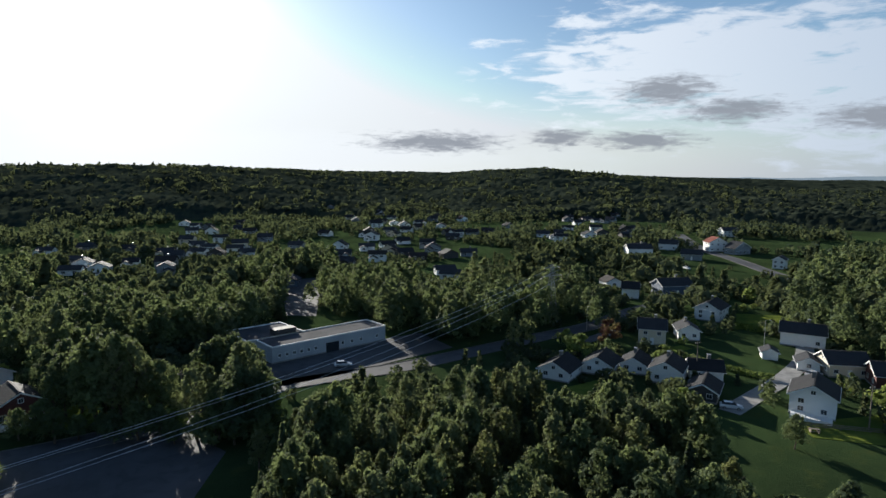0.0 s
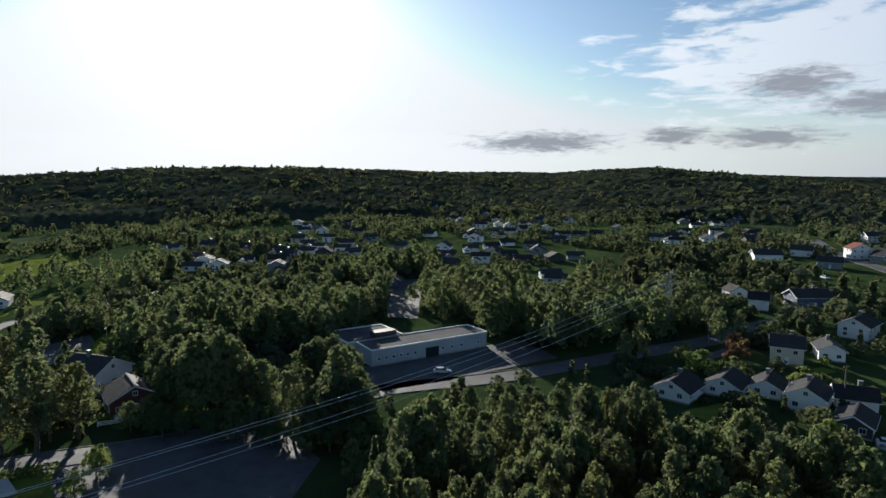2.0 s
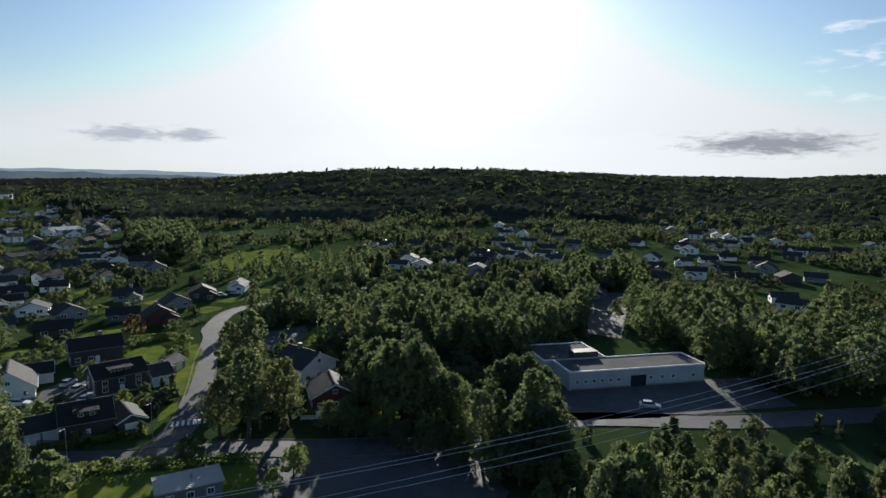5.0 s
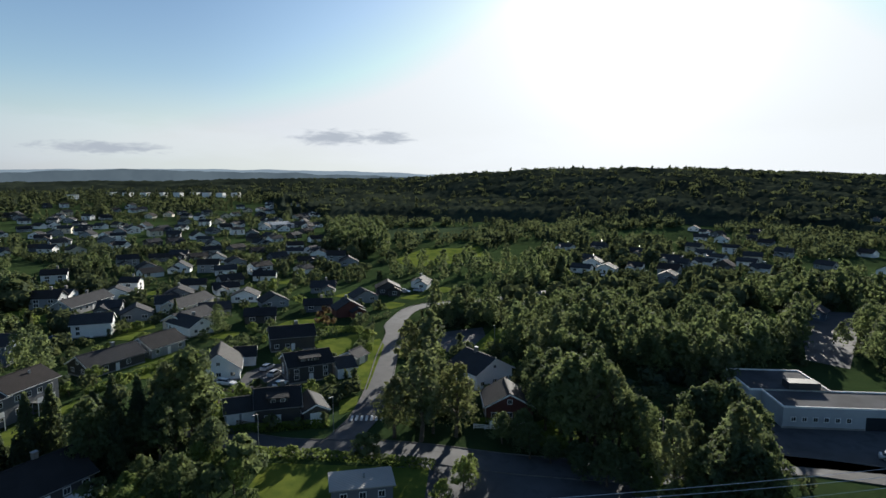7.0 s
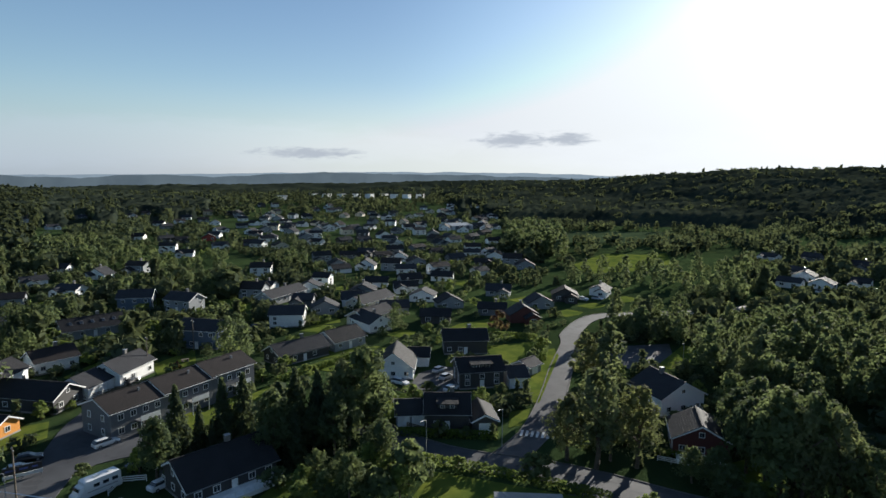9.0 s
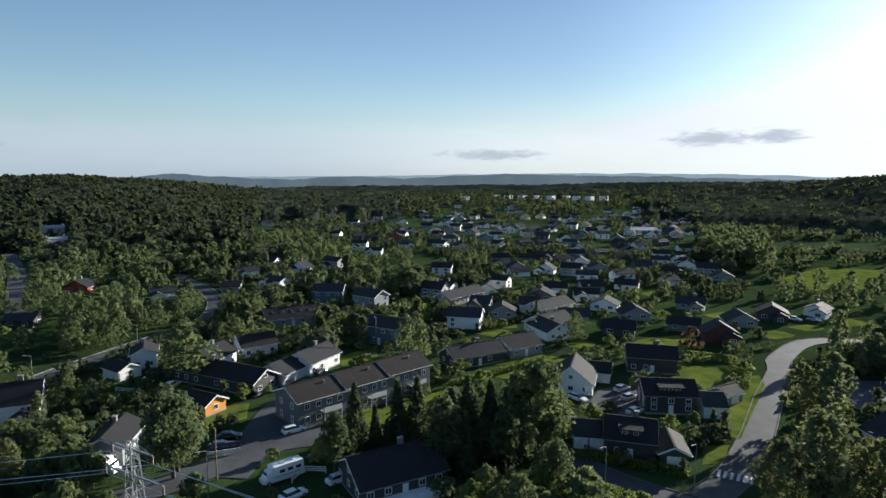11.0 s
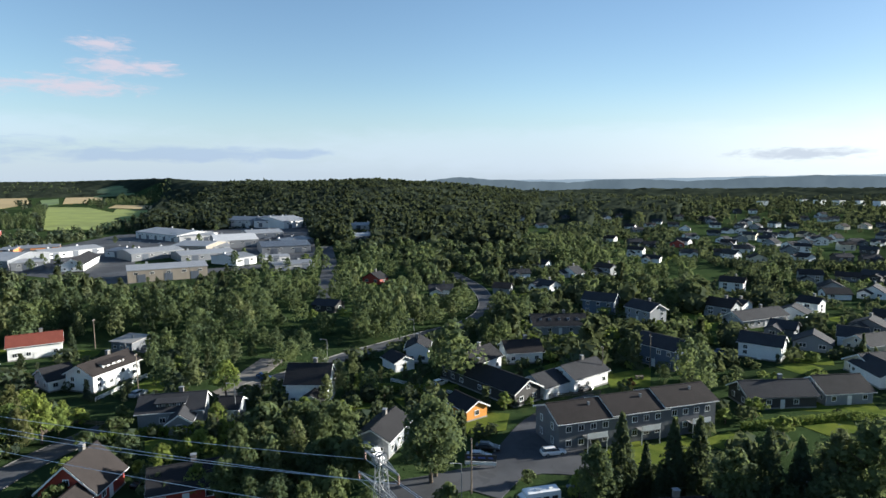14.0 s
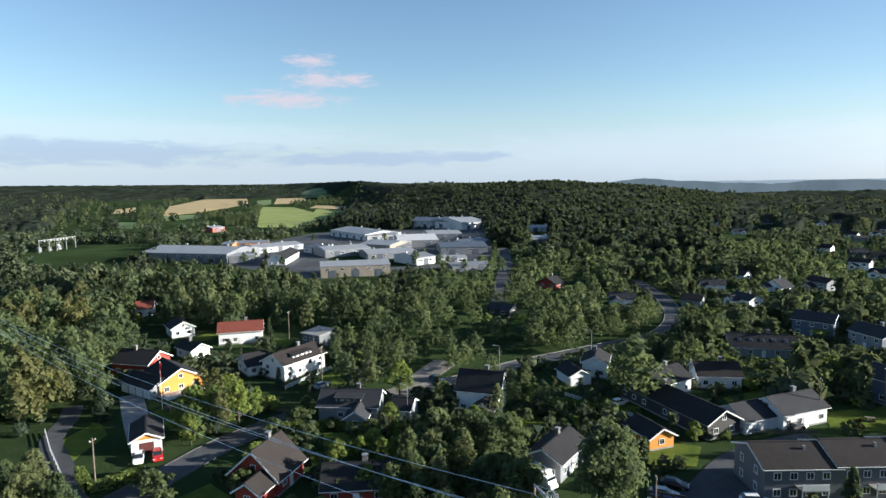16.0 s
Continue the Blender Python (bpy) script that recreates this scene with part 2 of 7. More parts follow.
trim_white = material("white_trim", (0.78, 0.78, 0.76), 0.5, mottled(0.8, 12, 0.85, 1.05, 0.002))
glass = material("window_glass", (0.02, 0.025, 0.03), 0.06, spec=0.8)
brick_grey = material("chimney_render", (0.16, 0.15, 0.14), 0.9, mottled(1.5, 14))
asphalt = material("asphalt", (0.060, 0.062, 0.067), 0.85, asphalt_look, spec=0.12)
gravel = material("gravel", (0.17, 0.155, 0.135), 0.95, mottled(0.12, 6, 0.7, 1.3, 0.02))
concrete = material("concrete", (0.24, 0.235, 0.225), 0.85, mottled(0.4, 8))
kerb_stone = material("kerb_stone", (0.11, 0.108, 0.104), 0.9, mottled(0.5, 8), spec=0.1)
ground_mat = material("undergrowth", (0.04, 0.06, 0.018), 1.0, grass_look, spec=0.0)
lawn_mat = material("lawn_grass", (0.105, 0.150, 0.034), 1.0, lawn_look, spec=0.0)
bark = material("bark", (0.09, 0.07, 0.05), 0.95, mottled(2.0, 16, 0.6, 1.4, 0.03))
paint_line = material("road_paint", (0.62, 0.62, 0.60), 0.7, mottled(1.0, 9, 0.6, 1.1))
steel = material("galvanised_steel", (0.30, 0.31, 0.32), 0.5, mottled(1.0, 9, 0.8, 1.1), metal=0.4)
cable_mat = material("cable", (0.75, 0.75, 0.76), 0.38, metal=1.0)
wood_post = material("weathered_wood", (0.16, 0.13, 0.10), 0.9, mottled(2, 14))
rubber = material("rubber", (0.02, 0.02, 0.02), 0.8, mottled(3, 20))
LEAVES = {"broad": (0.054, 0.088, 0.040), "birch": (0.074, 0.106, 0.050), "dark": (0.038, 0.066, 0.033), "spruce": (0.026, 0.046, 0.026), "lime": (0.095, 0.150, 0.036),
          "copper": (0.060, 0.024, 0.020), "hedge": (0.060, 0.105, 0.020), "yellowing": (0.066, 0.086, 0.036)}
# far leaves, greyer and bluer than near ones: distance haze put into the colour
LEAVES["far_hazy_broad"], LEAVES["far_hazy_dark"] = (0.044, 0.066, 0.037), (0.038, 0.055, 0.038)
LEAVES = {n: (c[0] * (1.15 if n == "far_hazy_dark" else 1.72), c[1] * (1.1 if n == "far_hazy_dark" else 1.55), c[2] * (1.4 if n == "far_hazy_dark" else 2.0)) for n, c in LEAVES.items()}
LEAF = {n: material("leaves_" + n, c, 0.85, (leaf_look if not n.startswith("far") else far_look), spec=0.12) for n, c in LEAVES.items()}


# ---- the lie of the land ----
# per bearing (degrees left of +y): distance where the ground begins to rise, distance of the crest, height of the crest over the eye in thousandths of its distance
LAND = [(-60, 500, 2500, -10), (-30, 500, 2500, -8), (-16, 600, 1500, 2), (-9, 700, 1500, 11), (-6, 700, 1500, 8), (0, 700, 1700, 3), (3, 700, 1800, 4), (24, 560, 1200, 11), (36, 600, 1200, 10),
        (43, 700, 1300, 3), (49, 900, 1500, -6), (56, 1000, 1600, -10), (63, 1250, 1700, -11), (70, 1300, 1800, -14), (80, 1300, 1900, -16), (90, 1200, 1900, -17), (95, 650, 1300, -20),
        (98, 550, 1250, -13), (101, 500, 1200, -8), (106, 500, 1100, -1.5), (108.2, 500, 1100, 2), (111, 500, 1100, 0), (116.7, 500, 1200, -4), (119.6, 600, 1500, 0), (122.4, 700, 1600, -2.5),
        (127, 1400, 2000, 3), (131, 2100, 2800, 0), (135, 2200, 3200, -2), (150, 2300, 3500, -1), (165, 2200, 3500, 1)]
LB = [r[0] for r in LAND]


def land(x, y):
    """Height of the ground, in metres (arrays or numbers)."""
    az = np.degrees(np.arctan2(-np.asarray(x, float), y))
    az = np.where(az < -100, az + 360, az)
    r = np.hypot(x, y)
    r0 = np.interp(az, LB, [v[1] for v in LAND])
    r1 = np.interp(az, LB, [v[2] for v in LAND])
    top = 48.6 - 12 + np.interp(az, LB, [v[3] for v in LAND]) * r1 / 1000
    s = np.clip((r - r0) / (r1 - r0), 0, 1)
    s = s * s * (3 - 2 * s)
    fall = np.clip((r - r1) / 1500, 0, 1)
    swell = 2.5 * np.sin(x / 170 + 1) * np.sin(y / 210) * np.clip((r - 350) / 500, 0, 1) * np.clip((126 - az) / 4, 0, 1)
    drop = np.interp(az, [43, 50, 108, 114], [0, 1, 1, 0]) * np.clip((r - r1 - 60) / 900, 0, 1) * (55 + 0.75 * top)   # sinks the ground behind the crest, so the far hills show to the camera
    return top * s * (1 - 0.25 * fall) - drop + swell


# ---- mesh helpers ----
def mesh_of(name, verts, faces, mat, smooth=False):
    me = bpy.data.meshes.new(name)
    me.from_pydata([tuple(v) for v in verts], [], [tuple(f) for f in faces])
    if mat:
        me.materials.append(mat)
    if smooth:
        me.polygons.foreach_set("use_smooth", [True] * len(me.polygons))
    me.update()
    return me


def part(name, me, parent, label="", m=None, material_=None):
    """Links a mesh, or a bmesh, as one part of a thing."""
    if isinstance(me, bmesh.types.BMesh):
        bm, me = me, bpy.data.meshes.new(name)
        bm.to_mesh(me)
        bm.free()
        me.materials.append(material_)
    ob = new(name, me)
    ob.parent = parent
    if m is not None:
        ob.matrix_basis = m
    if label:
        ob["label"] = label
    return ob


def thing(name, x, y, rot=0, z=None, **tags):
    ob = new(name)
    ob.empty_display_size = 0.5
    ob.matrix_basis = pose(x, y, float(land(x, y)) if z is None else z, 0, 0, rot)
    return tagged(ob, **tags)


def box(bm, cx, cy, cz, sx, sy, sz, m=None, bevel=0.0):
    """A box with its centre and sizes, into bm."""
    geo = bmesh.ops.create_cube(bm, size=1.0, matrix=(m or Matrix()) @ Matrix.Translation((cx, cy, cz)) @ Matrix.Diagonal((sx, sy, sz, 1)))
    if bevel:
        edges = {e for v in geo["verts"] for e in v.link_edges}
        bmesh.ops.bevel(bm, geom=list(edges), offset=bevel, segments=1, affect="EDGES")
    return geo["verts"]


def boxes(*specs, bevel=0.0):
    bm = bmesh.new()
    for s in specs:
        box(bm, *s, bevel=bevel)
    return bm


def bar(bm, a, b, r0, r1=None, n=6):
    """A tapered bar from a to b."""
    a, b = Vector(a), Vector(b)
    r1 = r0 if r1 is None else r1
    q = (b - a).to_track_quat("Z", "Y").to_matrix()
    rings = []
    for p, r in ((a, r0), (b, r1)):
        rings.append([bm.verts.new(p + q @ Vector((r * math.cos(6.2832 * i / n), r * math.sin(6.2832 * i / n), 0))) for i in range(n)])
    for i in range(n):
        bm.faces.new((rings[0][i], rings[0][(i + 1) % n], rings[1][(i + 1) % n], rings[1][i]))
    bm.faces.new(rings[0][::-1]), bm.faces.new(rings[1])


def prism(pts, y0, y1):
    """Verts and faces of an outline in the x-z plane, pulled from y0 to y1."""
    n = len(pts)
    v = [(x, y0, z) for x, z in pts] + [(x, y1, z) for x, z in pts]
    f = [tuple(range(n)), tuple(range(2 * n - 1, n - 1, -1))] + [(i, i + n, (i + 1) % n + n, (i + 1) % n) for i in range(n)]
    return v, f


_cache = {}


def cached(key, make):
    if key not in _cache:
        _cache[key] = make()
    return _cache[key]


def bm_mesh(bm, name, mat):
    bmesh.ops.recalc_face_normals(bm, faces=bm.faces)
    me = bpy.data.meshes.new(name)
    bm.to_mesh(me)
    bm.free()
    me.materials.append(mat)
    return me


# ---- windows and doors, shared meshes ----
def window_meshes(wd, ht):
    def make():
        t = 0.1
        fr = boxes((0, -0.03, ht / 2 - t / 2, wd, 0.1, t), (0, -0.03, -ht / 2 + t / 2, wd, 0.1, t), (-wd / 2 + t / 2, -0.03, 0, t, 0.1, ht - 2 * t), (wd / 2 - t / 2, -0.03, 0, t, 0.1, ht - 2 * t), (0, -0.025, 0, 0.05, 0.07, ht - 2 * t))
        pn = boxes((0, -0.01, 0, wd - 2 * t, 0.03, ht - 2 * t))
        return bm_mesh(fr, "window", trim_white), bm_mesh(pn, "pane", glass)
    return cached(("win", wd, ht), make)


def add_window(parent, x, y, z, turn, wd=1.1, ht=1.1):
    fr, pn = window_meshes(wd, ht)
    o = part("window", fr, parent, "", pose(x, y, z, 0, 0, turn))
    part("pane", pn, o)


def add_door(parent, x, y, turn, wd=1.0, ht=2.05, mat=None, z=0.0, name="door"):
    key = ("door", wd, ht, mat.name if mat else "")
    def make():
        bm = boxes((0, -0.03, ht / 2, wd, 0.08, ht))
        for i in range(3):
            box(bm, 0, -0.075, ht * (0.2 + 0.3 * i), wd * 0.78, 0.02, ht * 0.22)
        return bm_mesh(bm, name, mat or trim_white)
    o = part(name, cached(key, make), parent, "", pose(x, y, z, 0, 0, turn))
    hb = cached("knob", lambda: bm_mesh(boxes((0, 0, 0, 0.12, 0.06, 0.05)), "door_handle", steel))
    part("door_handle", hb, o, "", pose(wd * 0.38, -0.1, 1.0))


# ---- the ground ----
def ground_sheet():
    rr = [0] + [20 * i for i in range(1, 26)] + [500 * 1.06 ** i for i in range(1, 40)] + [4900]
    n = 240
    r, a = np.meshgrid(rr[1:], np.arange(n) * 2 * np.pi / n, indexing="ij")
    x, y = -np.sin(a) * r, np.cos(a) * r
    v = np.stack([x, y, land(x, y)], -1).reshape(-1, 3)
    v = np.vstack([v, [[0, 0, 0]]])
    f = [(i * n + j, (i + 1) * n + j, (i + 1) * n + (j + 1) % n, i * n + (j + 1) % n) for i in range(len(rr) - 2) for j in range(n)]
    f += [(len(v) - 1, j, (j + 1) % n) for j in range(n)]
    me = mesh_of("ground", v, f, ground_mat, True)
    me.flip_normals()
    return tagged(new("ground", me), "rough grass and woodland floor of the valley", "ground", kind="structure")


ground_sheet()
LAYERS = []
SHOWN_ROADS = []
ROADS = []   # stretches kept free of trees: x, y, half width


def strip(pts, width, z=0.05):
    """A ribbon of quads along a smoothed line of points."""
    P = [Vector(p) for p in pts]
    Q = []
    for i in range(len(P) - 1):
        a, b, c, d = P[max(i - 1, 0)], P[i], P[i + 1], P[min(i + 2, len(P) - 1)]
        n = max(2, int((c - b).length / 4))
        for k in range(n):
            t = k / n
            Q.append(0.5 * ((2 * b) + (c - a) * t + (2 * a - 5 * b + 4 * c - d) * t * t + (3 * b - a - 3 * c + d) * t ** 3))
    Q.append(P[-1])
    v, f = [], []
    for i, q in enumerate(Q):
        d = (Q[min(i + 1, len(Q) - 1)] - Q[max(i - 1, 0)]).normalized()
        s = Vector((-d.y, d.x)) * width / 2
        g = float(land(q.x, q.y)) + z
        v += [(q.x + s.x, q.y + s.y, g), (q.x - s.x, q.y - s.y, g)]
        if i:
            f.append((2 * i - 2, 2 * i - 1, 2 * i + 1, 2 * i))
        ROADS.append((q.x, q.y, width / 2))
    return v, f


def slab(v, f, depth):
    """Gives a ribbon its thickness: sides down into the ground."""
    n = len(v)
    v = v + [(a, b, c - depth) for a, b, c in v]
    out = list(f)
    for i in range(0, n - 2, 2):
        out += [(i, i + 2, i + 2 + n, i + n), (i + 1, i + 1 + n, i + 3 + n, i + 3)]
    return v, out


def road(pts, width, label, name="road", mat=None, z=0.05, kerb=True):
    LAYERS.append(0)
    z += 0.006 * len(LAYERS)
    n0 = len(ROADS)
    v, f = strip(pts, width, z)
    if "pale kerb" in label or "side road" in label or "lane" in label:
        SHOWN_ROADS.extend(ROADS[n0::3])
    v, f = slab(v, f, 0.3)
    ob = tagged(new(name, mesh_of(name, v, f, mat or asphalt)), label, "road", kind="structure")
    if kerb:
        for s in (-1, 1):
            P = [Vector(p) for p in pts]
            off = []
            for i, q in enumerate(P):
                d = (P[min(i + 1, len(P) - 1)] - P[max(i - 1, 0)]).normalized()
                off.append((q.x - d.y * s * (width / 2 + 0.1), q.y + d.x * s * (width / 2 + 0.1)))
            kv, kf = strip(off, 0.22, z + 0.11)
            kv, kf = slab(kv, kf, 0.4)
            part("kerb", mesh_of("kerb", kv, kf, concrete if "pale kerb" in label else kerb_stone), ob)
    return ob


def patch(outline, mat, name, label, category, z=0.03, keep=True):
    """A flat area with an outline."""
    LAYERS.append(0)
    z += 0.003 * (len(LAYERS) % 12)
    v = [(x, y, float(land(x, y)) + z) for x, y in outline]
    n = len(v)
    v += [(x, y, c - 0.25) for x, y, c in v]
    f = [tuple(range(n))] + [(i, i + n, (i + 1) % n + n, (i + 1) % n) for i in range(n)]
    me = mesh_of(name, v, f, mat)
    bm = bmesh.new()
    bm.from_mesh(me)
    bmesh.ops.recalc_face_normals(bm, faces=bm.faces)
    bmesh.ops.triangulate(bm, faces=bm.faces)
    bm.to_mesh(me)
    bm.free()
    if keep:
        CLEAR.append(outline)
    return tagged(new(name, me), label, category, kind="structure")


CLEAR = []   # outlines where no tree grows


def inside(x, y, poly):
    hit = False
    j = len(poly) - 1
    for i in range(len(poly)):
        (xi, yi), (xj, yj) = poly[i], poly[j]
        if (yi > y) != (yj > y) and x < (xj - xi) * (y - yi) / (yj - yi) + xi:
            hit = not hit
        j = i
    return hit


# ---- roads, yards and lawns ----
road([(-134.3, 61.9), (-124.4, 68.2), (-114.1, 71.2), (-105.1, 75.5), (-97.9, 81.5), (-91.6, 88.1), (-83.3, 94.2), (-73.6, 99.8), (-65.0, 105.9), (-51.0, 117.4), (-39.9, 133.7), (-29.9, 140.8), (-14.5, 148.3), (-3.4, 155.4), (12.2, 167.2), (28.3, 179.4), (49.0, 195.1), (71.3, 219.1), (90.8, 232.5)], 7.0, "grey asphalt through road")
road([(-97.4, 83.6), (-103.2, 94.3), (-114.9, 107.7), (-133.7, 126.0), (-150.2, 142.9), (-159.6, 150.6), (-173.2, 174.5), (-163.6, 202.9), (-157.7, 235.1), (-158.6, 267.8)], 5.6, "grey asphalt side road climbing between the gardens")
road([(-71.5, 83.0), (-76.5, 90.3), (-80.8, 95.9)], 4.0, "narrow asphalt drive between gardens", kerb=False)
road([(-154.8, -48.9), (-171.4, -41.6), (-184.7, -36.4), (-199.3, -28.8), (-214.9, -20.3), (-229.9, -12.0), (-248.2, -9.4), (-269.9, -12.0), (-296.1, -20.3), (-305.9, -25.0), (-339.9, -43.4)], 6.0, "grey asphalt road with a pale kerb")
road([(-85.4, -62.0), (-93.4, -62.9), (-101.9, -64.2), (-111.3, -65.2), (-120.4, -64.3), (-127.4, -63.3)], 6.0, "grey asphalt lane between the houses")
road([(-102.8, -77.8), (-110.6, -92.3), (-118.6, -106.3)], 5.0, "pale concrete drive", mat=concrete, kerb=False)
road([(-84.6, -68.3), (-91.0, -84.5), (-95.5, -96.1), (-102.7, -103.5), (-107.8, -110.8)], 4.0, "narrow asphalt path", kerb=False)
road([(-148.0, -53.1), (-153.1, -51.8), (-166.8, -53.9), (-177.5, -55.1)], 7.0, "gravel forecourt", mat=gravel, kerb=False)
road([(-119.8, 12.8), (-132.8, 16.6), (-149.2, 20.3), (-159.1, 25.7), (-166.7, 32.5)], 8.0, "grey asphalt access road", kerb=False)
road([(-132.5, 28.7), (-131.6, 20.8), (-125.6, 12.7), (-120.6, 6.0), (-115.6, -1.9)], 7.0, "worn asphalt road", kerb=False)
road([(37.0, 172.2), (45.0, 178.5), (54.6, 188.7)], 4.0, "narrow asphalt drive", kerb=False)
road([(59.3, 121.8), (70.2, 131.8), (81.8, 142.5), (95.0, 157.1), (103.6, 170.6)], 4.5, "pale concrete drive", mat=concrete, kerb=False)
road([(192.7, 500.7), (171.3, 404.9), (169.0, 352.1), (165.3, 302.4), (163.7, 271.0)], 8.0, "grey asphalt road across the valley")
patch([(-146.7, 91.8), (-136.3, 83.1), (-131.4, 86.9), (-131.8, 94.6), (-148.9, 103.2), (-147.9, 96.4)], asphalt, "parking_ground", "asphalt courtyard between the houses", "parking", z=0.03)
patch([(-490.2, -383.6), (-348.3, -342.4), (-284.5, -270.1), (-269.3, -184.8), (-312.0, -165.6), (-357.3, -125.0), (-578.1, -242.0)], asphalt, "parking_ground", "asphalt yards of the works area", "parking", z=0.03)
road([(-259.5, -77.3), (-304.5, -96.9), (-359.5, -120.6), (-437.9, -158.7)], 8.0, "asphalt road through the works area", kerb=False)
patch([(-74.5, 89.7), (-85.2, 78.5), (-79.5, 71.2), (-61.7, 89.8), (-58.3, 93.4), (-58.6, 101.3), (-64.3, 101.8), (-71.6, 98.9), (-78.7, 95.3)], asphalt, "parking_ground", "wide empty asphalt parking ground", "parking")
patch([(-84.6, 83.7), (-37.2, 84.2), (-37.9, 102.5), (-48.2, 110.7), (-60.7, 108.0), (-72.8, 104.4), (-77.3, 102.1)], asphalt, "parking_ground", "wide empty asphalt parking ground", "parking", z=0.025)
patch([(-47.5, 151.3), (-37.7, 135.4), (-23.7, 145.1), (-7.8, 159.4), (2.9, 168.5), (-2.1, 176.6), (-6.6, 184.4), (-16.7, 177.4)], asphalt, "parking_ground", "asphalt forecourt of the low building", "parking", z=0.035)
patch([(-62.9, 237.1), (-53.6, 206.4), (-43.4, 205.9), (-48.4, 237.1), (-57.5, 285.7), (-74.0, 273.4)], asphalt, "parking_ground", "asphalt yard behind the low building", "parking", z=0.035)
patch([(-142.2, 150.9), (-133.0, 141.9), (-124.9, 140.5), (-123.8, 156.0), (-136.7, 168.2)], asphalt, "parking_ground", "small asphalt car park", "parking", z=0.035)
patch([(-138.8, 23.8), (-146.3, 20.6), (-125.8, 13.6), (-131.5, 29.7), (-134.9, 29.6), (-150.2, 26.1)], asphalt, "parking_ground", "asphalt court before the terrace block", "parking", z=0.035)
# dark grass material stands in for the shade on this gravel yard
patch([(-46.5, 152.1), (-58.5, 174.7), (-57.4, 195.9), (-42.0, 206.9), (-22.9, 199.9), (-15.6, 178.1)], ground_mat, "yard", "yard round the low building, shade put into a dark ground material", "yard", z=0.015)
patch([(-614.6, -803.0), (-734.5, -859.0), (-1032.9, -1079.1), (-1390.5, -1482.4), (-1360.9, -1623.0), (-880.7, -1153.7)], material("stubble", (0.36, 0.27, 0.12), 0.95, mottled(0.02, 0.6, 0.8, 1.2, 0.1)), "field", "golden stubble field between belts of trees", "field", z=0.6)
patch([(-1051.1, -1016.5), (-1129.3, -994.6), (-1484.6, -1321.3), (-1413.0, -1375.6)], MATS["stubble"], "field", "golden stubble field between belts of trees", "field", z=0.6)
patch([(-638.6, -964.0), (-690.4, -981.9), (-816.1, -1174.6), (-733.8, -1110.6)], MATS["stubble"], "field", "golden stubble field between belts of trees", "field", z=0.6)
patch([(-916.7, -784.9), (-877.1, -629.4), (-1012.2, -734.6), (-1029.4, -869.3)], MATS["stubble"], "field", "golden stubble field between belts of trees", "field", z=0.6)
patch([(-510.2, -487.4), (-533.0, -434.4), (-628.9, -494.4), (-775.6, -640.7), (-926.1, -834.7), (-924.7, -923.3)], material("meadow", (0.20, 0.24, 0.045), 0.95, mottled(0.02, 0.6, 0.7, 1.2, 0.1)), "field", "yellow-green meadow between belts of trees", "field", z=0.6)
patch([(-595.9, -492.5), (-655.9, -457.0), (-860.8, -616.7), (-884.0, -738.4), (-746.9, -624.1)], MATS["meadow"], "field", "yellow-green meadow between belts of trees", "field", z=0.6)
patch([(-1429.5, -1297.6), (-1503.5, -1227.1), (-1898.0, -1569.6), (-1878.2, -1729.6)], material("pasture", (0.095, 0.15, 0.035), 0.95, mottled(0.008, 0.5, 0.6, 1.3, 0.1)), "field", "green pasture between belts of trees", "field", z=0.6)
patch([(-545.2, -700.5), (-597.7, -697.9), (-669.1, -787.0), (-625.8, -814.8)], MATS["pasture"], "field", "green pasture between belts of trees", "field", z=0.6)
patch([(-427.5, -618.8), (-444.5, -599.4), (-517.4, -710.4), (-497.5, -730.8)], MATS["pasture"], "field", "green pasture between belts of trees", "field", z=0.6)
patch([(-943.2, -954.6), (-1049.1, -1023.4), (-1317.9, -1301.4), (-1227.7, -1261.6)], MATS["pasture"], "field", "green pasture between belts of trees", "field", z=0.6)
patch([(-409.2, 349.5), (-437.5, 385.9), (-392.1, 459.5), (-347.2, 423.2), (-333.0, 366.1), (-363.0, 317.4)], material("worn_turf", (0.045, 0.065, 0.034), 1.0, mottled(0.03, 0.8, 0.75, 1.2, 0.03), spec=0.0), "sports_ground", "dull green sports ground below the ridge", "sports ground", z=0.3)
patch([(-119.6, 102.7), (-148.5, 130.7), (-148.4, 135.3), (-141.9, 131.7), (-116.5, 106.0)], lawn_mat, "lawn", "sunlit mown garden lawn", "lawn", z=0.06)
patch([(-108.6, 92.7), (-115.1, 97.2), (-114.9, 102.4), (-108.7, 97.0)], lawn_mat, "lawn", "sunlit mown garden lawn", "lawn", z=0.06)
patch([(-122.9, 147.6), (-133.7, 170.3), (-129.5, 173.4), (-121.0, 158.0), (-119.6, 149.9)], lawn_mat, "lawn", "sunlit mown garden lawn", "lawn", z=0.06)
patch([(-176.1, 64.4), (-180.6, 89.6), (-170.3, 88.9), (-168.5, 67.1)], lawn_mat, "lawn", "sunlit mown garden lawn", "lawn", z=0.06)
patch([(-126.5, 64.8), (-135.9, 75.6), (-132.9, 86.4), (-123.8, 75.3), (-121.6, 65.8)], lawn_mat, "lawn", "sunlit mown garden lawn", "lawn", z=0.06)
patch([(-159.1, 118.7), (-157.0, 134.2), (-145.6, 126.6), (-147.3, 114.2)], lawn_mat, "lawn", "sunlit mown garden lawn", "lawn", z=0.06)
patch([(-152.1, 3.4), (-153.4, 13.3), (-144.5, 13.7), (-141.2, 6.5)], lawn_mat, "lawn", "sunlit mown garden lawn", "lawn", z=0.06)
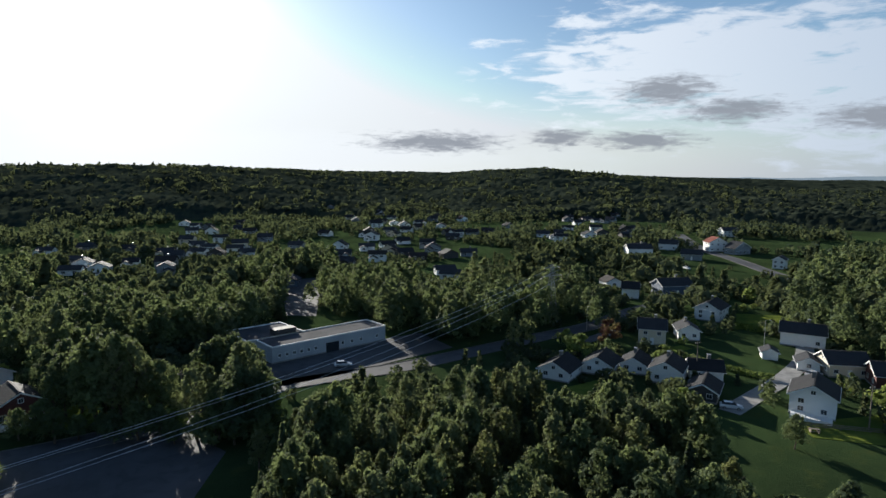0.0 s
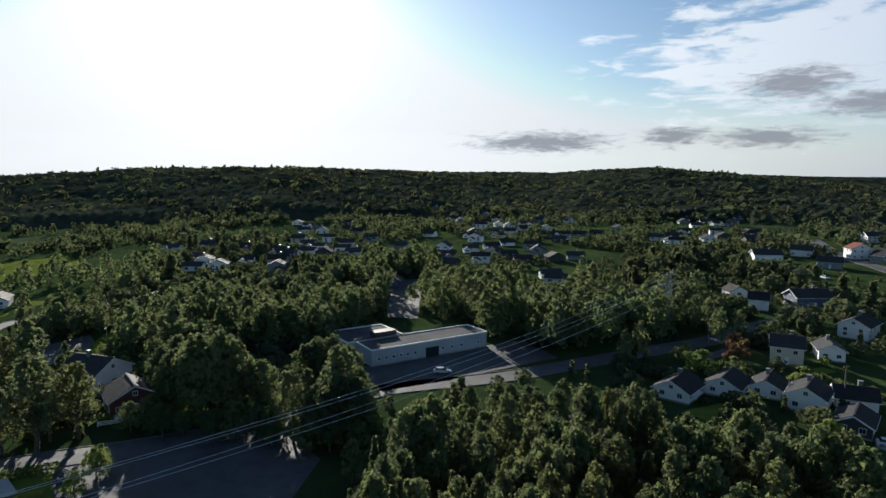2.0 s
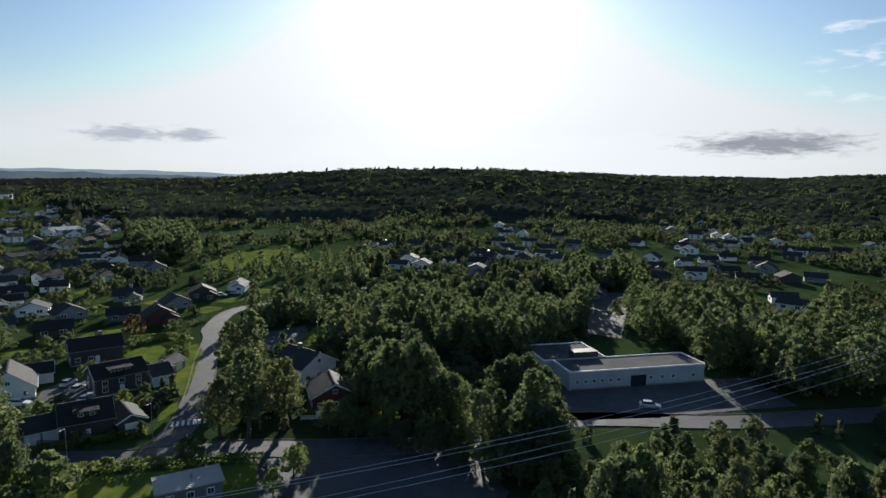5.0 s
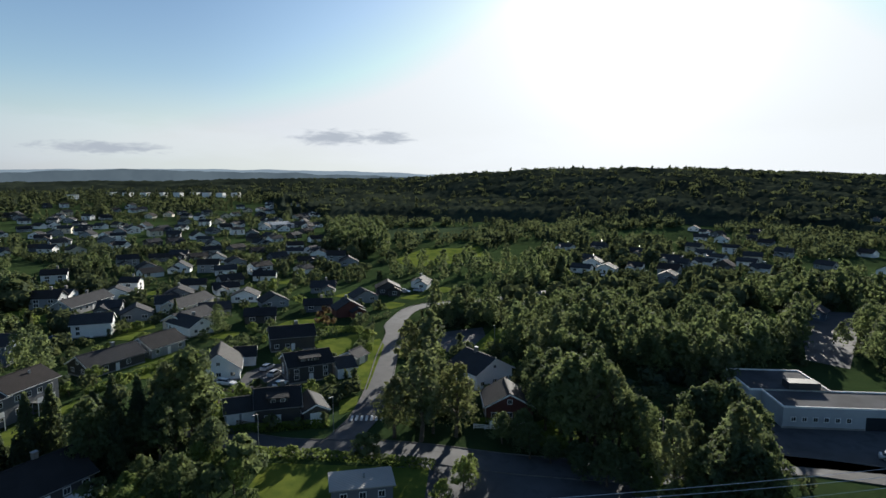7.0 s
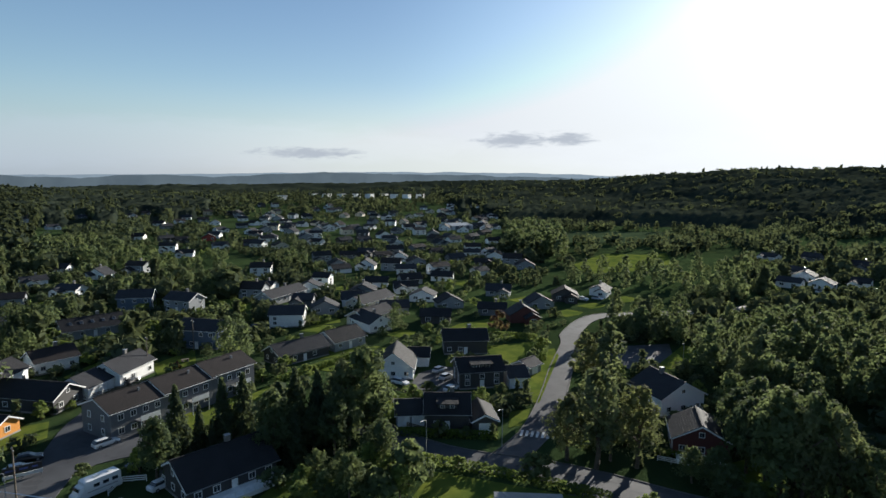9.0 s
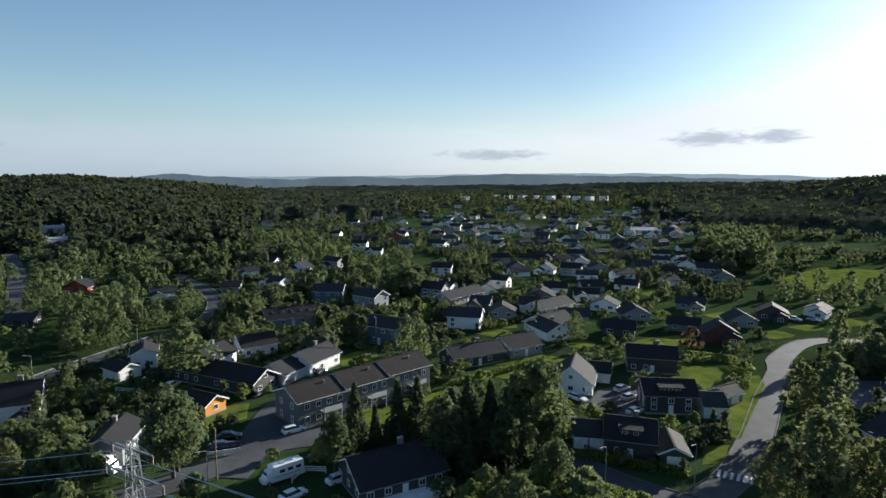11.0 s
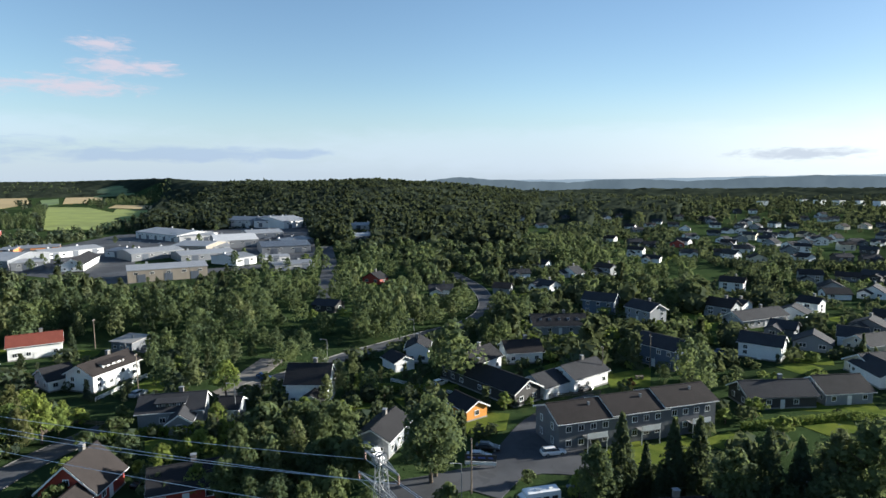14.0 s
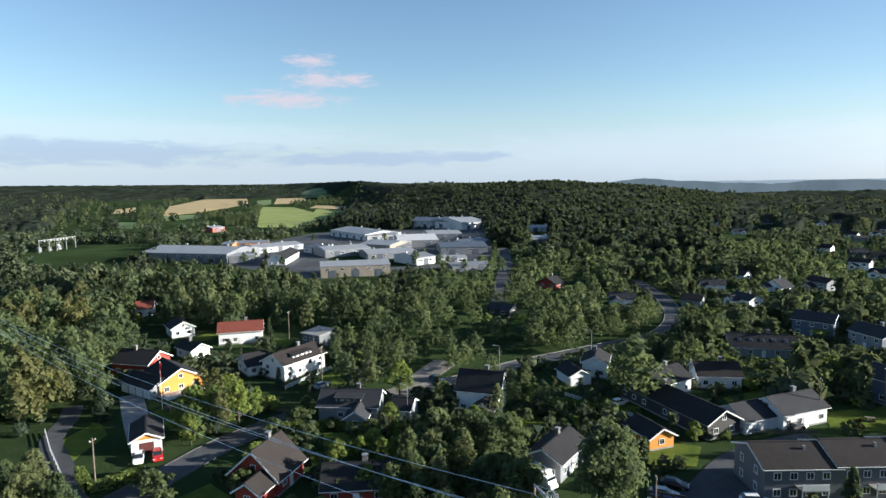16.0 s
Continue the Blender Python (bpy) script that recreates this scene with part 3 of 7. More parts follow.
patch([(-170.1, -9.3), (-168.4, -1.5), (-160.2, -3.0), (-157.4, -8.1)], lawn_mat, "lawn", "sunlit mown garden lawn", "lawn", z=0.06)
patch([(-184.0, 33.4), (-194.0, 44.8), (-177.8, 43.3), (-174.2, 34.1)], lawn_mat, "lawn", "sunlit mown garden lawn", "lawn", z=0.06)
patch([(-182.9, 13.9), (-193.4, 21.3), (-191.0, 24.8), (-176.6, 16.8)], lawn_mat, "lawn", "sunlit mown garden lawn", "lawn", z=0.06)
patch([(-96.6, -94.1), (-105.9, -97.7), (-102.5, -89.0), (-95.9, -85.2), (-90.1, -81.8)], lawn_mat, "lawn", "sunlit mown garden lawn", "lawn", z=0.06)
# this lawn's shade is put in by a darker grass material
patch([(60.8, 161.6), (96.0, 186.1), (87.5, 157.0), (82.0, 144.2), (70.1, 145.3)], ground_mat, "lawn", "wide lawn between the houses, shade put into a darker grass material", "lawn", z=0.06)
patch([(69.0, 116.2), (91.0, 120.7), (80.6, 106.2), (69.5, 109.6)], lawn_mat, "lawn", "sunlit mown garden lawn", "lawn", z=0.06)
patch([(101.6, 213.4), (121.5, 209.5), (106.7, 186.3), (95.8, 196.9)], lawn_mat, "lawn", "sunlit mown garden lawn", "lawn", z=0.06)
patch([(-238.5, 135.8), (-240.8, 144.9), (-229.6, 140.4), (-225.7, 130.8)], lawn_mat, "lawn", "sunlit mown garden lawn", "lawn", z=0.06)
patch([(-288.6, 292.6), (-288.9, 336.2), (-247.9, 295.0), (-260.3, 269.8)], lawn_mat, "lawn", "sunlit mown garden lawn", "lawn", z=0.06)
patch([(-274.0, 247.7), (-303.6, 297.1), (-284.1, 319.9), (-240.7, 268.8), (-246.0, 231.6)], lawn_mat, "lawn", "sunlit mown garden lawn", "lawn", z=0.06)
patch([(-91.3, 62.2), (-99.9, 71.5), (-79.2, 90.3), (-72.0, 82.4)], lawn_mat, "lawn", "sunlit mown garden lawn", "lawn", z=0.06)
patch([(-112.8, -91.7), (-122.4, -93.4), (-118.1, -82.1), (-110.3, -80.7)], lawn_mat, "lawn", "sunlit mown garden lawn", "lawn", z=0.06)
patch([(-127.4, 70.5), (-136.9, 79.0), (-133.4, 85.3), (-125.8, 77.9)], lawn_mat, "lawn", "sunlit mown garden lawn", "lawn", z=0.06)
patch([(-152.1, 113.4), (-150.1, 126.0), (-140.0, 120.1), (-140.9, 110.6)], lawn_mat, "lawn", "sunlit mown garden lawn", "lawn", z=0.06)


# ---- houses ----
WORDS = {"white": "white", "cream": "cream", "grey": "grey", "dark": "dark-stained", "red": "red", "dark_red": "dark red", "orange": "orange-yellow", "blue": "blue-grey", "slate_blue": "grey"}
ROOFWORDS = {"black": "black tiled", "slate": "grey tiled", "brown": "brown tiled", "red_tile": "red tiled"}
FOOT = []   # ground taken by buildings: x, y, radius


def gable_body(parent, L, W, h, rise, wall, roof, x=0, y=0, turn=0, over=0.5, z=0.0, gable=None, lite=False):
    """Walls with gables and a roof of two slabs; the ridge runs along local x."""
    m = pose(x, y, z, 0, 0, turn)
    v, f = prism([(-W / 2, -0.6), (W / 2, -0.6), (W / 2, h), (0, h + rise), (-W / 2, h)], -L / 2, L / 2)
    v = [(b, -a, c) for a, b, c in v]
    part("wall", mesh_of("wall", v, f, wall_mat(wall)), parent, "", m)
    k = rise / (W / 2)
    t = 0.22
    e = W / 2 + over
    prof = [(-e, h - over * k), (0, h + rise), (e, h - over * k), (e, h - over * k + t), (0, h + rise + t * 1.15), (-e, h - over * k + t)]
    v, f = prism(prof, -L / 2 - over, L / 2 + over)
    part("roof", mesh_of("roof", [(b, -a, c + 0.003) for a, b, c in v], f, roof_mat(roof)), parent, "", m)
    if lite:
        return
    # barge boards on both gables
    for sx in (-1, 1):
        xx = sx * (L / 2 + over)
        for s in (-1, 1):
            a0, b0 = Vector((xx, 0, h + rise - 0.02)), Vector((xx, s * e, h - over * k - 0.02))
            d = (b0 - a0)
            bm = bmesh.new()
            mm = Matrix.Translation((a0 + b0) / 2) @ d.to_track_quat("Y", "Z").to_matrix().to_4x4()
            box(bm, 0, 0, 0.02, 0.06, d.length, 0.28, mm)
            part("barge_board", bm, parent, "", m, trim_white)
    # ridge cap and gutters
    part("ridge_cap", boxes((0, 0, h + rise + t * 1.15, L + 2 * over, 0.32, 0.1)), parent, "", m, roof_mat(roof))
    for s in (-1, 1):
        part("gutter", boxes((0, s * (e + 0.06), h - over * k + 0.06, L + 2 * over, 0.11, 0.1)), parent, "", m, trim_white if wall != "dark" else steel)
    if gable:
        v, f = prism([(-W / 2 + 0.1, h), (W / 2 - 0.1, h), (0, h + rise - 0.15)], L / 2 + 0.004, L / 2 + 0.05)
        part("gable_panel", mesh_of("gable_panel", [(b, -a, c) for a, b, c in v], f, wall_mat(gable)), parent, "orange boarded gable", m)


def whole_window():
    """A window for houses farther off, frame and glass in one mesh."""
    def make():
        bm = boxes((0, -0.02, 0, 1.8, 0.08, 1.25), (-0.42, -0.05, 0, 0.72, 0.08, 1.0), (0.42, -0.05, 0, 0.72, 0.08, 1.0))
        for i, f in enumerate(bm.faces):
            f.material_index = 0 if i < 6 else 1
        me = bm_mesh(bm, "window", trim_white)
        me.materials.append(glass)
        return me
    return cached("whole_window", make)


def facade_windows(parent, L, W, h, rise, x=0, y=0, turn=0, wd=1.2, ht=1.15, sides=(0, 1, 2, 3), door=True, lite=False, far=False):
    if lite:
        wd, ht, door, sides = 1.7, 1.2, False, (((0,) if turn == 0 else (3,)) if far else (0, 2, 3))
    m = pose(x, y, 0, 0, 0, turn)
    floors = [1.55] if h < 4.2 else [1.5, h - 1.25]
    for side in sides:
        run = L if side < 2 else W
        n = max(1, int(run / (4.2 if lite else 2.9)))
        for fz in floors:
            for i in range(n):
                if random.random() < 0.12:
                    continue
                a = (i + 0.5) / n * run - run / 2
                if door and side == 0 and fz == floors[0] and i == n // 2 and n > 1:
                    continue
                px, py, t = ((a, -W / 2, 0), (a, W / 2, 180), (L / 2, a, 90), (-L / 2, a, -90))[side]
                q = m @ pose(px, py, fz, 0, 0, t)
                if lite:
                    part("window", whole_window(), parent, "", q)
                    continue
                fr, pn = window_meshes(wd, ht)
                o = part("window", fr, parent, "", q)
                part("pane", pn, o)
        if lite:
            continue
        if side > 1 and rise > 1.8:
            px = L / 2 if side == 2 else -L / 2
            fr, pn = window_meshes(1.0, 1.0)
            o = part("window", fr, parent, "", m @ pose(px, 0, h + rise * 0.34, 0, 0, 90 if side == 2 else -90))
            part("pane", pn, o)
    if door:
        q = m @ pose(0, -W / 2, 0, 0, 0, 0)
        add_door(parent, q.translation.x, q.translation.y, turn)


def home(x, y, rot, L, W, h, ridge, wall, roof, pitch=32, chimney=False, annex=0, dormer=False, terrace=False, skylights=False, solar=False, gable=None, name="house", lite=False, far=False):
    """A detached wooden house; L runs along the facade, W is its depth."""
    pitch = 28 if pitch == 32 else pitch
    ob = thing(name, x, y, rot, label=f"{WORDS[wall]} timber house with {ROOFWORDS[roof]} gable roof and garden", category="house", group="houses of the neighbourhood")
    FOOT.append((x, y, math.hypot(L, W) / 2))
    turn = 0 if ridge == "along" else 90
    LL, WW = (L, W) if ridge == "along" else (W, L)
    rise = min(WW / 2 * math.tan(radians(pitch)), 4.6)
    gable_body(ob, LL, WW, h, rise, wall, roof, turn=turn, lite=lite)
    facade_windows(ob, LL, WW, h, rise, turn=turn, lite=lite, far=far)
    if not lite:
        part("plinth", boxes((0, 0, -0.1, L + 0.12, W + 0.12, 0.9)), ob, "", None, concrete)
    m = pose(0, 0, 0, 0, 0, turn)
    if chimney or random.random() < 0.5:
        c = part("chimney", boxes((LL * 0.12, 0.3, h + rise + 0.3, 0.8, 0.7, 1.9)), ob, "", m, brick_grey)
        part("chimney_cap", boxes((LL * 0.12, 0.3, h + rise + 1.3, 0.95, 0.85, 0.1)), c, "", None, steel)
    if dormer:
        dl = LL * 0.45
        for s in (-1,):
            v, f = prism([(-WW / 2 + 0.9, h - 0.2), (-0.3, h - 0.2), (-0.3, h + rise - 0.35), (-WW / 2 + 0.9, h + rise - 0.75)], -dl / 2, dl / 2)
            part("dormer", mesh_of("dormer", [(b, a, c) for a, b, c in v], f, wall_mat(wall)), ob, "", m)
            deep = WW / 2 - 0.6
            part("dormer_roof", boxes((0, -deep / 2, h + rise - 0.3, dl + 0.6, deep, 0.16)), ob, "", m @ pose(0, 0, 0, 5, 0, 0), roof_mat(roof))
            n = max(2, int(dl / 1.3))
            for i in range(n):
                fr, pn = window_meshes(0.9, 0.8)
                o = part("window", fr, ob, "", m @ pose((i + 0.5) / n * dl - dl / 2, -WW / 2 + 0.88, h + rise * 0.42, 0, 0, 0))
                part("pane", pn, o)
    if annex:
        gable_body(ob, 4.6, 4.2, 2.6, 1.4, wall, roof, x=L * 0.2, y=-W / 2 - 2.0, turn=90)
        add_window(ob, L * 0.2, -W / 2 - 4.32, 1.5, 0)
    if terrace:
        part("terrace", boxes((0, -W / 2 - 1.6, 0.35, L * 0.9, 3.2, 0.7)), ob, "white boarded terrace", None, trim_white)
        for i in range(9):
            part("rail_post", cached("railpost", lambda: bm_mesh(boxes((0, 0, 0.45, 0.09, 0.09, 0.9)), "rail_post", trim_white)), ob, "", pose((i / 8 - 0.5) * L * 0.88, -W / 2 - 3.1, 0.7))
        part("handrail", boxes((0, -W / 2 - 3.1, 1.62, L * 0.9, 0.1, 0.06)), ob, "", None, trim_white)
    if skylights:
        for i in range(5):
            a = math.atan2(rise, WW / 2)
            o = part("roof_window", cached("sky", lambda: bm_mesh(boxes((0, 0, 0, 0.85, 1.2, 0.12)), "roof_window", steel)), ob, "", m @ pose((i / 4 - 0.5) * LL * 0.7, -WW / 4, h + rise / 2 + 0.3, math.degrees(a), 0, 0))
            part("pane", cached("skyp", lambda: bm_mesh(boxes((0, 0, 0.07, 0.68, 1.0, 0.03)), "pane", glass)), o)
    if solar:
        a = math.atan2(rise, WW / 2)
        for i in range(3):
            part("solar_panel", cached("solar", lambda: bm_mesh(boxes((0, 0, 0, 1.6, 2.6, 0.08)), "solar_panel", glass)), ob, "", m @ pose((i - 1) * 1.75, -WW / 4, h + rise / 2 + 0.32, math.degrees(a), 0, 0))
    return ob


def garage(x, y, rot, L, W, h, ridge, wall, roof, gable=None):
    ob = thing("garage", x, y, rot, label=f"{WORDS[wall]} timber garage with a {ROOFWORDS[roof]} roof beside a house", category="garage", group="garages")
    FOOT.append((x, y, math.hypot(L, W) / 2))
    turn = 0 if ridge == "along" else 90
    LL, WW = (L, W) if ridge == "along" else (W, L)
    rise = WW / 2 * math.tan(radians(26))
    gable_body(ob, LL, WW, h, rise, wall, roof, turn=-turn, over=0.4, gable=gable)
    dmat = wall_mat("dark_red") if gable else trim_white
    n = max(1, int(L / 2.8))
    for i in range(n):
        add_door(ob, (i + 0.5) / n * L - L / 2, -W / 2, 0, min(2.4, L / n - 0.4), 2.1, dmat, name="garage_door")
    return ob


def shed(x, y, rot, L, W, h):
    ob = thing("outbuilding", x, y, rot, label="dark boarded outbuilding with a pale sheet-metal roof", category="outbuilding")
    FOOT.append((x, y, math.hypot(L, W) / 2))
    part("wall", boxes((0, 0, h / 2 - 0.2, L, W, h + 0.4)), ob, "", None, wall_mat("slate_blue"))
    part("roof", boxes((0, 0, 0, L + 0.8, W + 0.8, 0.2)), ob, "pale sheet metal roof", pose(0, 0, h + 0.25, 4, 0, 0), material("pale_sheet", (0.26, 0.25, 0.235), 0.5, metal_sheet))
    part("vent_pipe", boxes((0.4, 0.2, h + 0.7, 0.35, 0.35, 0.9), bevel=0.05), ob, "", None, steel)
    for i in range(3):
        add_window(ob, (i - 1) * L / 3.2, -W / 2, h * 0.62, 0)
    return ob


VILLAS = {}


def villa(x, y, rot, L, W, wall):
    """A house farther off: one of a few built once and copied."""
    L = min(max(L * 0.8, 7.5), 10.5)
    pick = random.random()
    wall = ("white" if pick < 0.22 else "dark" if pick < 0.36 else "slate_blue" if pick < 0.5 else wall) if wall == "grey" else wall
    roof = random.choice(["black", "slate", "slate", "brown"])
    far = math.hypot(x - CAMERA_SPOT[0], y - CAMERA_SPOT[1]) > 420
    key = (wall, roof, round(L / 2.5), random.random() < 0.35, random.random() < 0.4, far)
    z = float(land(x, y))
    FOOT.append((x, y, L / 2 + 3))
    if key in VILLAS:
        return copy_thing(VILLAS[key], pose(x, y, z, 0, 0, rot))
    size = round(L / 2.5) * 2.4
    ob = VILLAS[key] = home(x, y, rot, size, 7.0, random.choice((2.4, 2.5, 2.6, 2.8, 4.2)), "across" if key[3] else "along", wall, roof, pitch=random.choice((24, 27, 30)), annex=0, lite=True, far=far)
    FOOT.pop()
    if key[4]:
        side = random.choice((-1, 1))
        gable_body(ob, 5.0, 4.6, 2.3, 1.2, wall, roof, x=side * size * 0.24, y=-4.2, turn=90, lite=True)
        part("window", whole_window(), ob, "", pose(side * size * 0.24, -6.7, 1.4))
    return ob


CAMERA_SPOT = (-20.0, 20.0)   # a spot below the camera's path; tree heights are fitted to views from here


# ---- special buildings ----
SHEETS = {"sheet_grey": (0.16, 0.17, 0.185), "sheet_pale": (0.24, 0.25, 0.265), "sheet_blue": (0.075, 0.09, 0.115), "tan": (0.24, 0.21, 0.17), "white": (0.50, 0.50, 0.50), "red": (0.28, 0.05, 0.035), "orange": (0.48, 0.20, 0.07)}


def sheet(c):
    return material("sheet_cladding_" + c, SHEETS[c], 0.5, metal_sheet)


def low_school():
    """The long low white building with an L plan, parapets and a plant room."""
    ob = thing("commercial_building", -36, 170.3, 41.4, label="long low white flat-roofed building with a dark entrance and parapets", category="building")
    FOOT.append((-26, 172, 13)), FOOT.append((-40, 160, 14)), FOOT.append((-48, 170, 13))
    wall, cap = material("pale_render", (0.38, 0.40, 0.42), 0.7, mottled(0.2, 6, 0.85, 1.05)), steel
    roofm = material("roof_felt", (0.075, 0.078, 0.085), 0.95, mottled(0.15, 4, 0.7, 1.2), spec=0.05)
    h = 4.2
    for nm, x0, x1, y0, y1 in (("front_wing", -17.5, 18, -8.5, 1.2), ("rear_wing", -20, -3.5, 1.2, 15)):
        cx, cy, sx, sy = (x0 + x1) / 2, (y0 + y1) / 2, x1 - x0, y1 - y0
        b = part(nm, boxes((cx, cy, h / 2 - 0.3, sx, sy, h + 0.6)), ob, "", None, wall)
        part("roof", boxes((cx, cy, h + 0.04, sx - 0.5, sy - 0.5, 0.1)), b, "grey felt roof", None, roofm)
        for ax, ay, bx, by in ((cx, y0, sx, 0.3), (cx, y1, sx, 0.3), (x0, cy, 0.3, sy), (x1, cy, 0.3, sy)):
            part("parapet", boxes((ax, ay, h + 0.17, bx + 0.02, by - 0.06, 0.34)), b, "", None, trim_white)
    part("plant_room", boxes((-8.5, 3.2, h + 0.85, 6.5, 3.2, 1.6)), ob, "dark boarded plant room on the roof", None, wall_mat("dark"))
    for x in list(np.arange(-15.5, -3, 2.1)) + [3.5, 6.5, 9.5, 15]:
        add_window(ob, float(x), -8.5, 1.9, 0, 1.0, 1.0)
    part("entrance", boxes((0.2, -8.55, 1.35, 4.0, 0.25, 2.7)), ob, "dark glass entrance slab on the front wall", None, glass)
    part("skirting", boxes((0.2, -8.6, 0.15, 36, 0.12, 0.5)), ob, "", None, concrete)


low_school()


def terrace_block():
    """The grey two-storey block with three roof sections."""
    ob = thing("apartment_block", -149.6, 36.4, 121, label="grey boarded two-storey apartment block with brown tiled roofs", category="apartment block")
    for i in (-11, 0, 11):
        FOOT.append((-153.7 + i * math.cos(radians(121)), 36.5 + i * math.sin(radians(121)), 8.5))
    for i in range(3):
        gable_body(ob, 11.4, 9.4, 5.5 + 0.3 * i, 1.9, "slate_blue", "brown", x=(i - 1) * 11.2, over=0.45)
        for z in (1.5, 4.1):
            for k in range(4):
                add_window(ob, (i - 1) * 11.2 + (k - 1.5) * 2.5, -4.7, z + 0.1 + 0.2 * i, 0, 1.2, 1.2)
        b = part("balcony", boxes(((i - 1) * 11.2 + 1.0, -5.7, 2.7, 4.0, 2.0, 0.15)), ob, "", None, concrete)
        part("balcony_rail", boxes(((i - 1) * 11.2 + 1.0, -6.65, 3.3, 4.0, 0.06, 1.0)), b, "", None, trim_white)
        for s in (-1, 1):
            part("balcony_post", boxes(((i - 1) * 11.2 + 1.0 + s * 1.95, -6.6, 1.7, 0.12, 0.12, 4.2)), b, "", None, trim_white)
        part("roof_vent", boxes(((i - 1) * 11.2 + 2, -1.5, 7.2 + 0.3 * i, 0.4, 0.4, 0.8)), ob, "", None, steel)
    for z in (1.5, 4.1):
        for k in (-1, 1):
            add_window(ob, -16.92, k * 2.2, z, -90, 1.0, 1.3)


terrace_block()


def flats(x, y, rot, L, W):
    """A white block of flats on the far rise."""
    ob = thing("apartment_block", x, y, rot, label="small white flat-roofed apartment block on the far rise", category="apartment block", group="far apartment blocks")
    FOOT.append((x, y, 12))
    h = 9.0
    part("wall", boxes((0, 0, h / 2 - 0.5, L, W, h + 1)), ob, "", None, trim_white)
    part("roof", boxes((0, 0, h + 0.2, L + 0.6, W + 0.6, 0.35)), ob, "", None, roof_mat("slate"))
    fr, pn = window_meshes(2.0, 1.5)
    for z in (1.8, 4.8, 7.4):
        for a in (-0.3, 0, 0.3):
            o = part("window", fr, ob, "", pose(a * L, -W / 2, z))
            part("pane", pn, o)


def works(x, y, rot, L, W, h, wall, roof):
    """A warehouse or workshop with a low-pitched sheet roof."""
    ob = thing("warehouse", x, y, rot, label=f"{wall.replace('sheet_', '')} metal-clad warehouse with a low sheet roof", category="warehouse", group="works and warehouses")
    h *= 0.72
    W *= 1.15
    n = max(1, int(max(L, W) / 14))
    for i in range(n):
        for j in range(max(1, int(W / 14))):
            FOOT.append((x + (i - (n - 1) / 2) * L / n * math.cos(radians(rot)), y + (i - (n - 1) / 2) * L / n * math.sin(radians(rot)), 12))
    rise = 0.07 * W
    v, f = prism([(-W / 2, -0.6), (W / 2, -0.6), (W / 2, h), (0, h + rise), (-W / 2, h)], -L / 2, L / 2)
    part("wall", mesh_of("wall", [(b, -a, c) for a, b, c in v], f, sheet(wall)), ob)
    e, k = W / 2 + 0.3, rise / (W / 2)
    v, f = prism([(-e, h - 0.3 * k), (0, h + rise), (e, h - 0.3 * k), (e, h - 0.3 * k + 0.35), (0, h + rise + 0.35), (-e, h - 0.3 * k + 0.35)], -L / 2 - 0.3, L / 2 + 0.3)
    part("roof", mesh_of("roof", [(b, -a, c + 0.003) for a, b, c in v], f, sheet(roof)), ob)
    gd = cached("gate", lambda: bm_mesh(boxes((0, -0.06, 1.9, 3.6, 0.14, 3.8)), "loading_door", sheet("sheet_blue")))
    m = max(1, int(L / 11))
    for i in range(m):
        part("loading_door", gd, ob, "", pose((i + 0.5) / m * L - L / 2, -W / 2, 0))
    fr, pn = window_meshes(2.0, 1.2)
    m = max(1, int(L / 7))
    for i in range(m):
        o = part("window", fr, ob, "", pose((i + 0.5) / m * L - L / 2, -W / 2, h - 1.5))
        part("pane", pn, o)
    for i in range(2):
        part("roof_vent", boxes(((i - 0.5) * L * 0.5, W * 0.15, h + rise + 0.5, 1.2, 1.2, 1.0)), ob, "", None, steel)


# ---- houses of the near neighbourhood ----
home(-104.5, -46.9, 103, 8.8, 7.9, 2.9, 'across', 'red', 'brown', pitch=42, chimney=True, annex=1)
home(-108.9, -31.6, 125, 10.1, 7.9, 2.8, 'along', 'red', 'black')
garage(-103.7, -78.1, 146, 5.1, 9, 2.7, 'across', 'white', 'black', gable='orange')
home(-127.3, -103.1, 164, 9.9, 11.4, 3.2, 'across', 'orange', 'black', terrace=True)
home(-131.0, -120.7, -163, 8.7, 10.6, 3.6, 'across', 'red', 'black')
garage(-122.7, -105.3, 88, 11.8, 7, 2.4, 'along', 'grey', 'black')
home(-150.6, -85.4, 177, 14.2, 7.9, 4.2, 'along', 'white', 'brown', dormer=True, chimney=True)
home(-145.7, -94.9, 157, 6.0, 7.9, 2.8, 'along', 'white', 'black')
home(-166.0, -122.7, 136, 12.7, 7.9, 4.0, 'along', 'white', 'red_tile')
home(-146.9, -120.8, 172, 5.5, 8, 3.0, 'across', 'white', 'black')
home(-161.7, -146.6, 157, 6.9, 8, 3.2, 'across', 'white', 'black')
home(-134.4, -53.2, 116, 12.2, 7.9, 3.4, 'along', 'grey', 'slate', dormer=True, chimney=True, annex=1)
garage(-139.1, -43.0, 106, 4.0, 6, 2.5, 'along', 'grey', 'black')
home(-151.2, -30.9, 103, 9.1, 7.9, 5.2, 'along', 'white', 'black', pitch=38, chimney=True, annex=1)
garage(-178.5, -19.4, 136, 5.7, 7, 2.4, 'across', 'white', 'black')
home(-186.6, -16.3, 102, 6.0, 8, 4.0, 'across', 'white', 'black')
home(-133.0, -7.4, 86, 6.4, 10.6, 3.4, 'across', 'grey', 'black', chimney=True)
home(-168.0, 6.1, 142, 8.0, 26, 3.2, 'across', 'dark', 'black', chimney=True)
home(-175.6, 26.7, 141, 11.9, 7.9, 3.4, 'along', 'white', 'slate', chimney=True)
